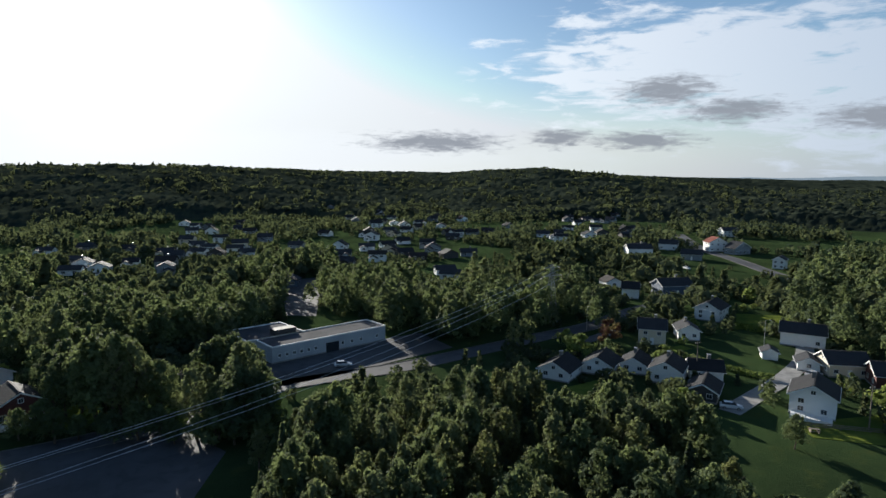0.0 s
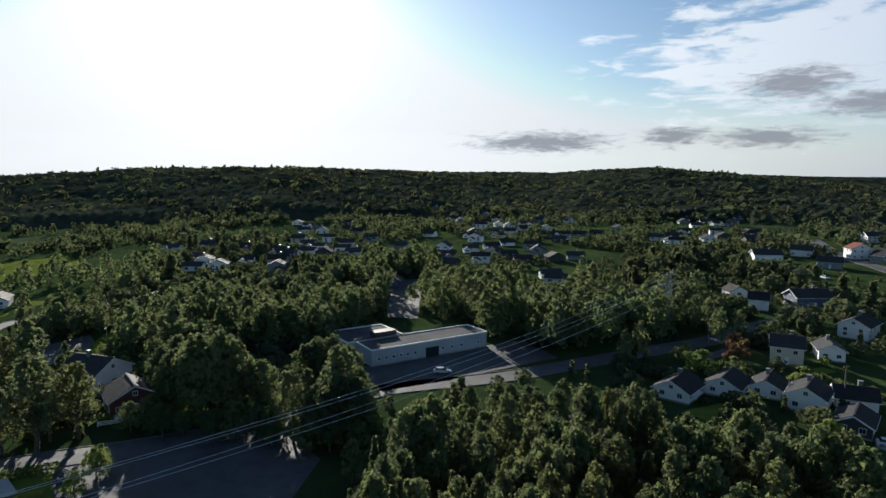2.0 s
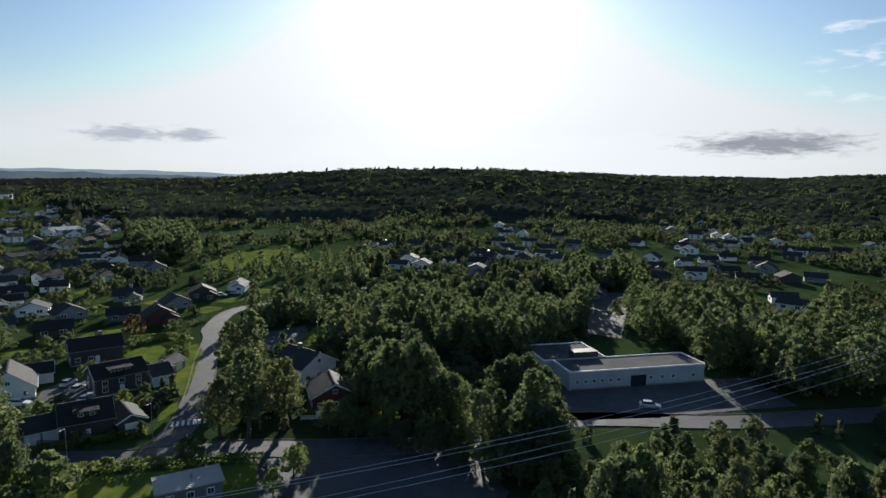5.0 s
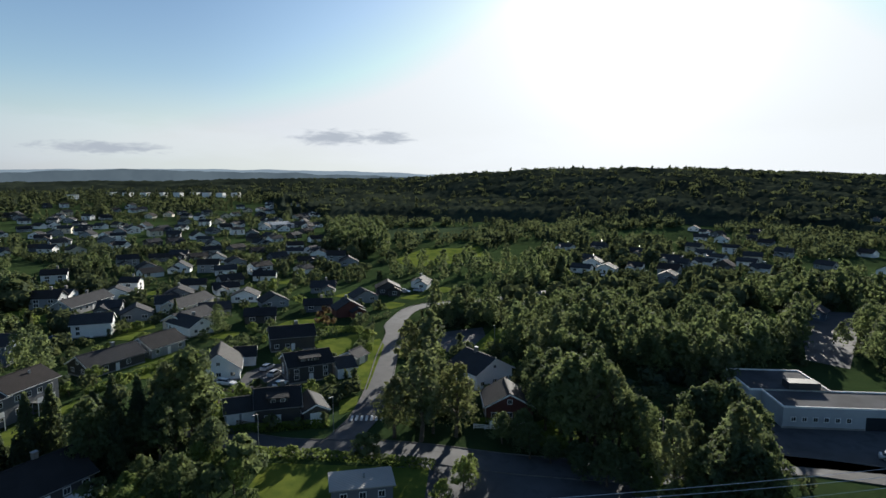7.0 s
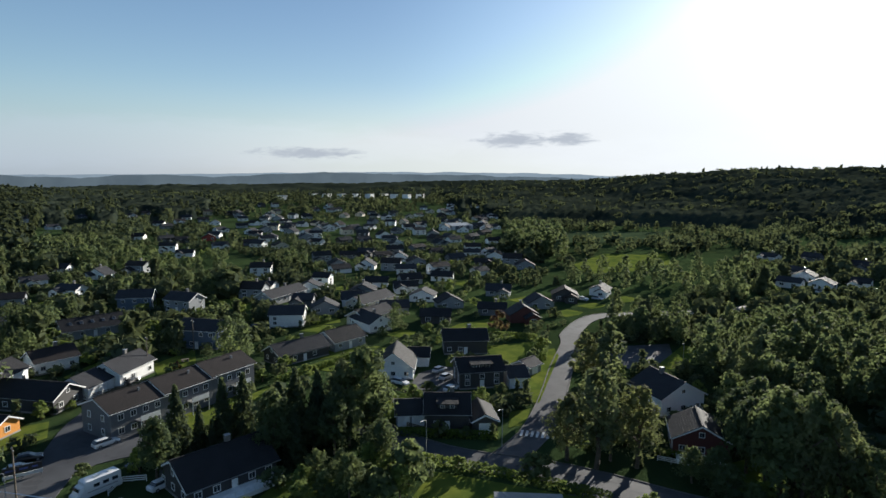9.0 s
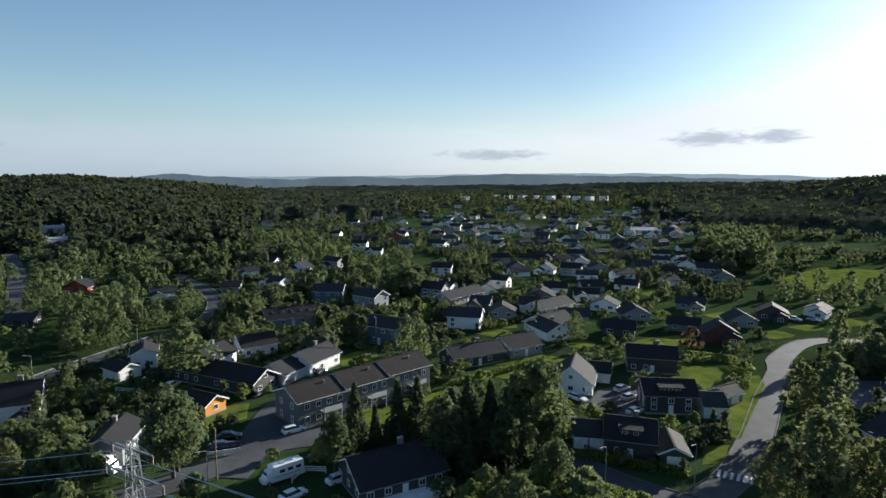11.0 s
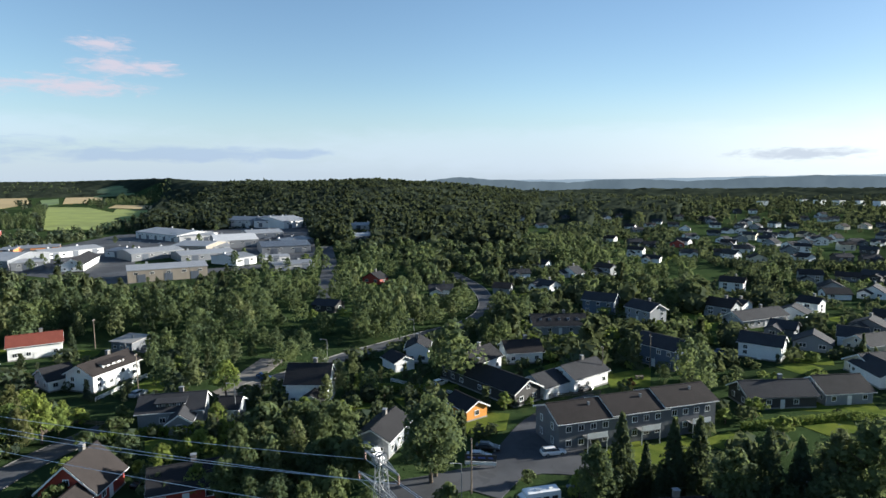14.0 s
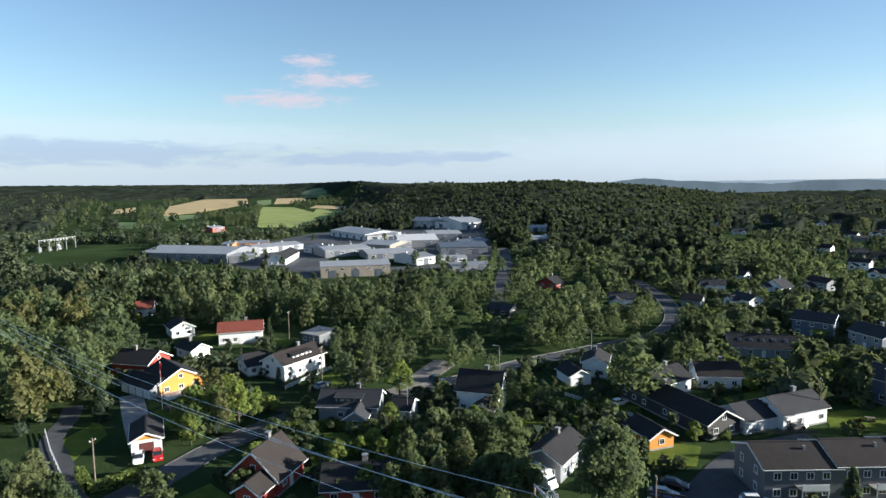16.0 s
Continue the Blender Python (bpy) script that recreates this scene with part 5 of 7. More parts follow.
villa(-360.5, 160.0, 50, 22.7, 10, 'dark')
villa(-687.9, 277.6, 45, 23.7, 10, 'cream')
villa(-223.3, 381.9, -1, 25.4, 10, 'grey')
villa(-168.9, 298.8, 17, 22.2, 10, 'white')
villa(-185.3, 312.8, 17, 22.1, 10, 'white')
villa(-162.9, 357.4, 13, 23.0, 10, 'cream')
villa(-236.2, 362.1, 3, 24.4, 10, 'white')
def garden_lawns():
    """A mown patch on the camera's side of each near house, where no road or other house lies."""
    for hx, hy, hr in [q for q in FOOT if math.hypot(q[0] + 20, q[1] - 20) < 290 and q[2] > 5]:
        ux, uy = -20 - hx, 20 - hy
        d = math.hypot(ux, uy)
        ux, uy = ux / d, uy / d
        for turn in (0.9, -0.9, 0.0):
            c, q = math.cos(turn), math.sin(turn)
            vx, vy = ux * c - uy * q, ux * q + uy * c
            cx_, cy_ = hx + vx * (hr + 5.5), hy + vy * (hr + 5.5)
            if any(math.hypot(a - cx_, b - cy_) < r + 5 for a, b, r in FOOT) or any(math.hypot(a - cx_, b - cy_) < r + 6.5 for a, b, r in ROADS) or any(inside(cx_, cy_, p) for p in CLEAR):
                continue
            k = random.uniform(0.7, 1.15)
            rim = [(cx_ + vx * a * k - vy * b * k, cy_ + vy * a * k + vx * b * k) for a, b in ((-4.2, -6), (-4.6, 5.5), (2.5, 6.2), (4.4, 2), (3.8, -5))]
            patch(rim, lawn_mat, "lawn", "sunlit mown garden lawn", "lawn", z=0.06, keep=random.random() < 0.6)
            break


garden_lawns()
# ---- pale apartment rows on the far rise ----
flats(-1094.0, 284.8, 122, 13.8, 12)
flats(-1214.9, 377.5, 127, 15.6, 12)
flats(-1182.6, 394.1, 128, 15.2, 12)
flats(-1152.0, 412.8, 129, 14.9, 12)
flats(-1153.9, 442.8, 130, 15.0, 12)
flats(-1125.6, 460.2, 130, 14.7, 12)
flats(-1127.5, 490.8, 129, 14.6, 12)
flats(-1102.1, 502.2, 130, 14.5, 12)
flats(-1079.5, 517.7, 131, 14.3, 12)
flats(-1081.8, 547.3, 130, 14.1, 12)
# ---- works and warehouses ----
works(-299.8, -310.8, 107, 61.1, 34, 8, 'sheet_grey', 'sheet_pale')
works(-293.4, -179.3, 132, 35.9, 18, 8, 'tan', 'sheet_pale')
works(-354.0, -346.6, 116, 8.8, 14, 5, 'orange', 'sheet_grey')
works(-369.1, -340.4, 134, 24.9, 14, 5, 'orange', 'sheet_grey')
works(-357.8, -306.6, 164, 37.1, 20, 5, 'white', 'sheet_pale')
works(-455.3, -491.4, 179, 15.1, 16, 6, 'red', 'sheet_pale')
works(-459.9, -300.5, 66, 64.1, 30, 8, 'white', 'sheet_pale')
works(-449.9, -276.6, 136, 25.8, 22, 7, 'white', 'sheet_pale')
works(-426.7, -227.0, 130, 29.4, 34, 8, 'sheet_grey', 'white')
works(-390.1, -221.3, 133, 22.1, 18, 6, 'white', 'sheet_pale')
works(-345.8, -175.0, 160, 14.1, 20, 6, 'white', 'sheet_grey')
works(-403.8, -174.5, 127, 31.3, 26, 7, 'sheet_grey', 'sheet_blue')
works(-360.2, -157.2, 134, 16.3, 10, 4, 'white', 'sheet_pale')
works(-335.6, -133.3, 138, 22.5, 14, 4, 'sheet_grey', 'sheet_grey')
works(-472.9, -230.8, 133, 27.3, 24, 8, 'sheet_blue', 'sheet_pale')
works(-576.1, -306.3, 88, 30.5, 34, 9, 'white', 'sheet_blue')
works(-571.1, -271.7, 96, 25.8, 40, 8, 'white', 'sheet_blue')
works(-560.6, -261.5, 152, 27.8, 44, 9, 'white', 'sheet_pale')
works(-435.3, -186.9, 167, 28.2, 20, 6, 'sheet_grey', 'sheet_blue')
works(-564.1, -180.2, 123, 23.6, 20, 5, 'white', 'sheet_pale')
works(-490.9, -151.3, 137, 24.0, 20, 5, 'sheet_grey', 'sheet_pale')
works(-359.4, -242.8, 150, 32.0, 22, 6, 'sheet_grey', 'sheet_pale')
works(-362.4, -207.2, 142, 32.2, 20, 5, 'sheet_grey', 'sheet_pale')
works(-363.8, -262.8, 80, 21.9, 16, 5, 'white', 'sheet_blue')
works(-302.5, -276.6, 137, 15.0, 14, 6, 'sheet_grey', 'sheet_pale')
home(-315.0, -252.6, -148, 39.8, 10.6, 4.0, 'along', 'white', 'black')
home(-175.5, -185.5, 137, 5.8, 7.9, 3.0, 'along', 'white', 'red_tile')
shed(-174.1, -97.9, 87, 7.2, 7, 4.0)
works(-505.5, 303.4, 92, 22.5, 20, 5, 'white', 'sheet_pale')
works(-386.6, -225.4, 92, 24.7, 24, 8, 'tan', 'sheet_pale')


# ---- trees ----
rng = np.random.default_rng(7)
FOOT.extend((q[0], q[1], 1.6) for q in SHOWN_ROADS)   # roads kept in the camera's sight as well: trees before them stay low


def cards(centres, normals, size, jitter=0.38):
    """Ragged small leaf clumps at the centres."""
    n = len(centres)
    nrm = normals + rng.normal(0, jitter, (n, 3))
    nrm /= np.linalg.norm(nrm, axis=1)[:, None] + 1e-9
    t = np.cross(nrm, rng.normal(0, 1, (n, 3)))
    t /= np.linalg.norm(t, axis=1)[:, None] + 1e-9
    b = np.cross(nrm, t)
    s = (size * rng.uniform(0.6, 1.4, n))[:, None]
    p0 = centres - t * s * rng.uniform(0.7, 1.3, (n, 1)) - b * s * 0.5
    p1 = centres + t * s * rng.uniform(0.7, 1.3, (n, 1)) - b * s * rng.uniform(0.2, 0.8, (n, 1))
    p2 = centres + b * s * rng.uniform(0.8, 1.4, (n, 1)) + t * s * rng.uniform(-0.5, 0.5, (n, 1))
    v = np.stack([p0, p1, p2], 1).reshape(-1, 3)
    return v, np.arange(n * 3).reshape(n, 3)


def raw_mesh(name, v, f, mat):
    me = bpy.data.meshes.new(name)
    me.vertices.add(len(v))
    me.vertices.foreach_set("co", np.asarray(v, np.float32).ravel())
    me.loops.add(len(f) * 3)
    me.loops.foreach_set("vertex_index", np.asarray(f, np.int32).ravel())
    me.polygons.add(len(f))
    me.polygons.foreach_set("loop_start", np.arange(len(f), dtype=np.int32) * 3)
    me.materials.append(mat)
    me.update(calc_edges=True)
    return me


def broad_crown(h, r, lobes, n, size, narrow=1.0):
    """Points of a crown of uneven lobes, each thickly set with leaf clumps."""
    vs, fs, off = [], [], 0
    base = h * 0.16
    for i in range(lobes):
        u = (i + 0.5) / lobes
        zc = base + (h - base) * (0.14 + 0.74 * u)
        env = math.sin(math.pi * min(1, 0.3 + 0.66 * u)) ** 0.8
        a = i * 2.4 + rng.uniform(-0.5, 0.5)
        d = r * env * rng.uniform(0.35, 0.8) * (0.0 if i == lobes - 1 else 1)
        c = np.array([math.cos(a) * d, math.sin(a) * d, zc])
        lr = r * rng.uniform(0.3, 0.46) * (0.72 + 0.4 * env) * (1.15 - 0.5 * u)
        k = int(n / lobes)
        tufts = rng.normal(0, 1, (11, 3))
        tufts /= np.linalg.norm(tufts, axis=1)[:, None]
        tufts[:, 2] = np.where(tufts[:, 2] < -0.3, tufts[:, 2] * 0.4, tufts[:, 2])
        q = tufts[rng.integers(0, 11, k)] * rng.uniform(0.85, 1.08, (11, 1))[rng.integers(0, 11, k)] + rng.normal(0, 0.2, (k, 3))
        pts = c + q * lr * rng.uniform(0.75, 1.05, (k, 1)) * np.array([1, 1, 0.95 * narrow])
        q = q + (pts - [0, 0, zc - lr]) / r * 0.35
        v, f = cards(pts, q, size)
        vs.append(v), fs.append(f + off)
        off += len(v)
    return np.vstack(vs), np.vstack(fs)


def spruce_crown(h, r, n, size):
    k = n
    u = rng.uniform(0.02, 1, k) ** 0.62
    z = h * (0.06 + 0.94 * (1 - u))
    tier = 0.72 + 0.28 * np.abs(np.sin(z * 3.4))
    a = rng.uniform(0, 2 * np.pi, k)
    lobe = 0.82 + 0.18 * np.sin(a * 5 + z * 2)
    d = r * u * tier * lobe * rng.uniform(0.62, 1.08, k)
    pts = np.stack([np.cos(a) * d, np.sin(a) * d, z - d * 0.35], 1)
    nr = np.stack([np.cos(a), np.sin(a), np.full(k, 0.4)], 1)
    return cards(pts, nr, size, 0.6)


def trunk_mesh(h, r, limbs, top):
    bm = bmesh.new()
    pts = [Vector((0, 0, -0.4))]
    for i in range(1, 5):
        pts.append(Vector((random.uniform(-0.2, 0.2), random.uniform(-0.2, 0.2), h * top * i / 4)))
    for i in range(4):
        bar(bm, pts[i], pts[i + 1], r * (1 - 0.2 * i), r * (0.8 - 0.2 * i))
    for i in range(limbs):
        a, z = i * 2.4, h * (0.22 + 0.45 * i / max(1, limbs))
        d = h * 0.17
        bar(bm, (0, 0, z), (math.cos(a) * d, math.sin(a) * d, z + d * 0.9), r * 0.42, r * 0.14, 5)
    return bm_mesh(bm, "trunk", bark)


# sort: leaves, height, radius, lobes, clumps, clump size, tall factor
SORTS = {"broad": ("broad", 12, 3.7, 30, 4200, 0.215, 1.2), "broad_b": ("broad", 12, 4.2, 34, 4600, 0.215, 1.1), "dark": ("dark", 12, 3.4, 30, 4100, 0.21, 1.25), "birch": ("birch", 13, 2.6, 30, 3700, 0.19, 1.5),
         "birch_b": ("yellowing", 13, 2.9, 28, 3700, 0.19, 1.4), "lime": ("lime", 9, 3.2, 18, 2300, 0.22, 1.05), "bush": ("broad", 4, 2.2, 10, 850, 0.23, 0.85), "bush_b": ("lime", 3.5, 1.9, 9, 750, 0.21, 0.85),
         "copper": ("copper", 8, 3.2, 10, 1900, 0.26, 1.0)}
NAMES = {"broad": "broadleaf_tree", "broad_b": "broadleaf_tree", "dark": "broadleaf_tree", "birch": "birch_tree", "birch_b": "birch_tree", "lime": "garden_tree", "bush": "shrub", "bush_b": "shrub", "copper": "copper_beech", "spruce": "spruce_tree", "spruce_b": "spruce_tree"}
TLABEL = {"broad": "green broadleaf tree with a full uneven crown", "broad_b": "wide green broadleaf tree with a full crown", "dark": "dark green broadleaf tree with a dense crown", "birch": "slender light green birch with loose foliage",
          "birch_b": "slender yellow-green birch with drooping foliage", "lime": "small bright green garden tree in full leaf", "bush": "round green shrub growing in a garden", "bush_b": "bright green leafy shrub in a garden",
          "copper": "dark copper-leaved garden tree in full leaf", "spruce": "dark green pointed spruce tree", "spruce_b": "dark green tall spruce tree"}
PROTO = {}


BATCH = {}
KINDS = {}


def tree(sort, x, y, h, spread=1.0):
    """A tree of a sort, as a copy of one built once; those farther off are joined into woods."""
    if math.hypot(x + 20, y - 20) > (150 if sort.startswith(("bush", "spruce", "lime")) else 128) or KINDS.get(NAMES[sort], 0) >= 300:
        BATCH.setdefault("spruce" if sort.startswith("spruce") else SORTS[sort][0], []).append((sort, x, y, h, spread))
        return None
    KINDS[NAMES[sort]] = KINDS.get(NAMES[sort], 0) + 1
    var = int(abs(x * 7 + y * 3)) % 3
    key = (sort, var)
    s = h / (13 if sort.startswith("spruce") else SORTS[sort][1])
    z = float(land(x, y)) - 0.1
    m = Matrix.LocRotScale((x, y, z), Euler((0, 0, (x * 13.7 + y * 5.1) % 6.28)), None)
    if key not in PROTO:
        ob = new(NAMES[sort])
        if sort.startswith("spruce"):
            v, f = spruce_crown(13, 3.1 if sort == "spruce" else 3.6, 2800, 0.24)
            crown, tr = raw_mesh("crown", v, f, LEAF["spruce"]), trunk_mesh(13, 0.2, 0, 0.9)
        else:
            leaf, hh, r, lobes, n, size, nar = SORTS[sort]
            v, f = broad_crown(hh, r, lobes, n, size, nar)
            crown, tr = raw_mesh("crown", v, f, LEAF[leaf]), trunk_mesh(hh, 0.07 + 0.018 * hh, 6, 0.72)
        part("crown", crown, ob), part("trunk", tr, ob)
        tagged(ob, TLABEL[sort], "shrub" if "bush" in sort else "tree", "trees and shrubs of the valley")
        PROTO[key] = ob
        ob.scale = (s * spread, s * spread, s)
        ob.matrix_basis = m @ Matrix.Diagonal((s * spread, s * spread, s, 1))
    else:
        src = PROTO[key]
        ob = copy_thing(src, m)
        ob.scale = (s * spread, s * spread, s)
    return ob


TAKEN = {}


def sight_cap(x, y, h):
    """Caps a tree below the camera's line of sight, so that houses and roads show."""
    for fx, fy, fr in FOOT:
        ux, uy = CAMERA_SPOT[0] - fx, CAMERA_SPOT[1] - fy
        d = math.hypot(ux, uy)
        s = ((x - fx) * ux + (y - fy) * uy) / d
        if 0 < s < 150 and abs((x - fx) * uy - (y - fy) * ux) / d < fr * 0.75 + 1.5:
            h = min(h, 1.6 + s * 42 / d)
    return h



def free(x, y, gap, house=0.8, road_gap=1.5):
    for fx, fy, fr in FOOT:
        if (fx - x) ** 2 + (fy - y) ** 2 < (fr * house + gap * 0.5) ** 2:
            return False
    for rx, ry, rw in ROADS:
        if abs(rx - x) < 12 and (rx - x) ** 2 + (ry - y) ** 2 < (rw + road_gap) ** 2:
            return False
    for poly in CLEAR:
        if inside(x, y, poly):
            return False
    i, j = int(x // 8), int(y // 8)
    for a in (-1, 0, 1):
        for b in (-1, 0, 1):
            for ox, oy, og in TAKEN.get((i + a, j + b), ()):
                if (ox - x) ** 2 + (oy - y) ** 2 < ((gap + og) / 2) ** 2:
                    return False
    return True


def claim(x, y, gap):
    TAKEN.setdefault((int(x // 8), int(y // 8)), []).append((x, y, gap))


def one(sort, x, y, h, spread=1.0):
    claim(x, y, h * 0.3)
    return tree(sort, x, y, h, spread)


def grove(outline, gap, sorts, h0, h1, tries=4000, most=400, uncapped=False, slim=1.0):
    """Fills an outline with trees, no two closer than gap."""
    xs, ys = [p[0] for p in outline], [p[1] for p in outline]
    made = 0
    for _ in range(tries):
        x, y = random.uniform(min(xs), max(xs)), random.uniform(min(ys), max(ys))
        if made >= most or not inside(x, y, outline) or not free(x, y, gap):
            continue
        h, sort = random.uniform(h0 * 0.72, h1 * 1.08), random.choice(sorts)
        h = h if uncapped else sight_cap(x, y, h)
        if h < 2.0:
            continue
        if h < 5.0 and not sort.startswith("bush"):
            sort = random.choice(("bush", "bush", "bush_b"))
        claim(x, y, gap)
        tree(sort, x, y, h, random.uniform(0.85, 1.15) * slim)
        made += 1


WOOD = ["broad", "broad", "broad_b", "dark", "birch"]


def join_woods():
    """The groves farther off: every tree a full crown, one mesh for each sort of leaf."""
    for leaf, trees in BATCH.items():
        temps = {}
        vs, fs, off = [], [], 0
        for i, (sort, x, y, h, spread) in enumerate(trees):
            far = math.hypot(x + 20, y - 20) > 250
            key = (sort, i % 4, far)
            if key not in temps:
                k, big = (250, 0.6) if far else (820, 0.34)
                if sort.startswith("spruce"):
                    temps[key] = (13, *spruce_crown(13, 2.8, k, big))
                else:
                    _, hh, r, lobes, n, size, nar = SORTS[sort]
                    temps[key] = (hh, *broad_crown(hh, r, max(7, lobes // 2 + 2), k * (0.5 if hh < 5 else 1), big * (0.7 if hh < 5 else 1), nar))
            hh, v, f = temps[key]
            s, c, q = h / hh, math.cos(i * 1.7), math.sin(i * 1.7)
            vs.append(np.stack([(v[:, 0] * c - v[:, 1] * q) * s * spread + x, (v[:, 0] * q + v[:, 1] * c) * s * spread + y, v[:, 2] * s + float(land(x, y)) - 0.5], 1))
            fs.append(f + off)
            off += len(v)
        ob = new("woodland", raw_mesh("woodland", np.vstack(vs), np.vstack(fs), LEAF[leaf]))
        tagged(ob, "woods of " + {"spruce": "dark spruce", "birch": "light birch", "dark": "dark broadleaf"}.get(leaf, "green broadleaf") + " trees between the houses", "woodland", kind="stuff")


# ---- groves and single trees ----
one("dark", -43.0, 133.2, 12, 1.1)
one("dark", -47.0, 133.5, 14, 1.1)
one("dark", -49.4, 131.1, 14, 1.1)
one("dark", -51.1, 128.8, 13, 1.1)
one("dark", -44.0, 130.2, 11, 1.1)
one("dark", -46.3, 127.9, 9, 1.1)
# made-up row of trees to keep the low sun off the parking ground
for i in range(13):
    one("dark" if i % 3 else "broad", -77.0 + 3.6 * i, 106.6 + 1.4 * math.sin(i * 2.1), 6.5 + 1.5 * math.sin(i * 1.3), 1.25)
one("spruce_b", -125.9, 34.6, 14, 1.0)
one("spruce", -124.1, 38.1, 10, 1.0)
one("spruce", -123.5, 42.0, 15, 1.0)
one("spruce_b", -124.4, 45.7, 15, 1.0)
one("spruce_b", -119.7, 50.9, 14, 1.0)
one("spruce_b", -120.5, 54.1, 16, 1.0)
one("spruce_b", -120.0, 58.1, 15, 1.0)
one("spruce_b", -118.3, 60.8, 11, 1.0)
one("spruce", -120.8, 39.7, 8, 1.0)
one("broad", -120.9, 67.7, 17.5, 1.15)
one("birch", -122.9, 63.7, 15, 1.2)
one("broad", -123.2, 71.2, 9, 0.9)
one("birch", -117.7, -23.6, 9.5, 1.0)
one("birch", -119.6, -18.3, 10.5, 1.0)
one("broad", -124.4, -15.5, 9, 1.0)
one("broad", -120.9, -10.3, 9.5, 1.0)
one("broad", -111.7, -23.1, 8.5, 1.0)
one("broad", -106.9, -23.9, 8, 1.0)
one("birch", -111.3, -17.7, 9, 1.0)
one("broad", -113.5, -12.1, 9, 1.0)
one("birch_b", -99.7, -108.7, 16, 1.0)
one("birch_b", -102.3, -120.9, 16, 1.0)
one("birch_b", -103.8, -107.8, 13, 1.0)
one("spruce", -106.1, -97.4, 10, 1.0)
one("birch_b", -116.6, -74.0, 8, 1.0)
one("lime", -111.0, -73.8, 7, 1.0)
one("broad", -207.3, -34.3, 10, 1.0)
one("broad", -201.3, -28.7, 9, 1.0)
one("broad", -181.2, -48.3, 9, 1.0)
one("broad_b", -173.1, -47.4, 8, 1.0)
one("birch", -152.6, -68.4, 8, 1.0)
one("broad_b", -223.1, -21.6, 10, 1.0)
one("broad", -237.8, -17.3, 12, 1.0)
one("birch", -166.7, -27.2, 8, 1.0)
one("birch", -155.0, -25.6, 9, 1.0)
one("broad", -155.2, -18.5, 8, 1.0)
one("lime", -134.3, -43.4, 5, 1.0)
one("bush", -105.9, -34.1, 5, 1.0)
one("bush", -91.8, -59.1, 5, 1.0)
one("bush", -98.9, -46.6, 5, 1.0)
one("lime", -108.2, -29.2, 6, 1.0)
one("broad", -115.4, 62.5, 11, 1.0)
one("broad_b", -105.4, 64.7, 9, 1.0)
one("broad", -118.2, 68.2, 8, 1.0)
one("bush", -97.5, 65.9, 8, 1.0)
one("lime", -69.0, 83.2, 5, 1.0)
one("lime", -71.9, 92.2, 5, 1.0)
# trees made this tall to throw shade over the parking ground
one("broad", -75.1, 117.3, 14, 1.0)
one("dark", -72.1, 118.1, 15, 1.0)
one("dark", -80.3, 121.9, 13, 1.0)
one("broad", -73.8, 124.1, 15, 1.0)
one("broad", -80.9, 127.9, 14, 1.0)
one("broad", -90.1, 133.0, 12, 1.0)
one("broad", -69.0, 120.7, 15, 1.0)
one("dark", -66.1, 121.9, 14, 1.0)
one("broad", -167.3, -2.2, 17.5, 1.3)
one("broad", -123.3, 5.1, 14, 1.0)
one("broad_b", -121.1, 4.9, 15.5, 1.0)
one("broad", -179.2, 51.5, 13, 1.0)
one("copper", -174.8, 38.7, 3.5, 1.0)
one("lime", -149.1, -51.0, 9, 1.0)
one("broad", -167.4, -73.5, 9, 1.0)
one("spruce", -163.3, -107.5, 11, 1.0)
one("birch", -146.3, -24.9, 9, 1.0)
one("broad", -197.1, 107.5, 8, 1.0)
one("broad", -238.5, 163.9, 9, 1.0)
one("spruce", -215.4, 101.3, 8, 1.0)
one("copper", -170.1, 130.1, 8, 1.0)
one("copper", 47.8, 171.3, 9, 1.0)
one("broad", -184.6, 101.9, 8, 1.0)
one("lime", -120.1, 93.5, 5, 1.0)
one("bush", -89.5, 84.9, 5, 1.2)
one("lime", -70.2, 89.1, 6, 1.0)
grove([(-21.8, 67.0), (-24.4, 80.8), (-23.1, 90.1), (-17.6, 95.6), (-6.1, 101.3), (1.8, 109.1), (12.1, 108.4), (22.1, 106.9), (31.3, 103.4), (40.1, 100.5), (40.3, 91.9), (39.3, 80.1), (36.3, 67.5), (7.0, 59.2), (-12.9, 59.0)], 2.9, WOOD+["birch", "birch", "birch_b", "spruce"], 11, 15, tries=6000, most=420, uncapped=True, slim=0.82)
grove([(-31.4, 95.6), (-29.1, 103.0), (-24.3, 112.8), (-15.9, 121.3), (-6.9, 126.9), (4.1, 132.9), (3.3, 113.9), (-29.9, 91.5)], 3.4, WOOD+["bush"], 5.5, 8, most=400, uncapped=True)
grove([(33.9, 75.4), (41.1, 87.0), (50.0, 83.4), (59.9, 78.1), (58.2, 75.7)], 6, WOOD, 6, 9, most=400)
grove([(-65.3, 107.7), (-72.3, 116.6), (-63.5, 121.3), (-52.1, 121.5), (-42.4, 123.4), (-34.8, 117.2), (-32.9, 108.2), (-36.5, 104.7), (-58.2, 103.7)], 4.0, WOOD, 14, 17, most=400, uncapped=True)
# shrubs added to close trunk gaps, so no sun reaches the parking ground
grove([(-64.0, 106.0), (-72.3, 116.6), (-63.5, 123.3), (-52.1, 123.5), (-42.4, 125.4), (-33.8, 117.2), (-31.9, 108.2), (-36.5, 105.0), (-58.2, 104.0)], 2.4, ["bush", "bush", "bush_b"], 4.0, 6.0, most=60, uncapped=True)
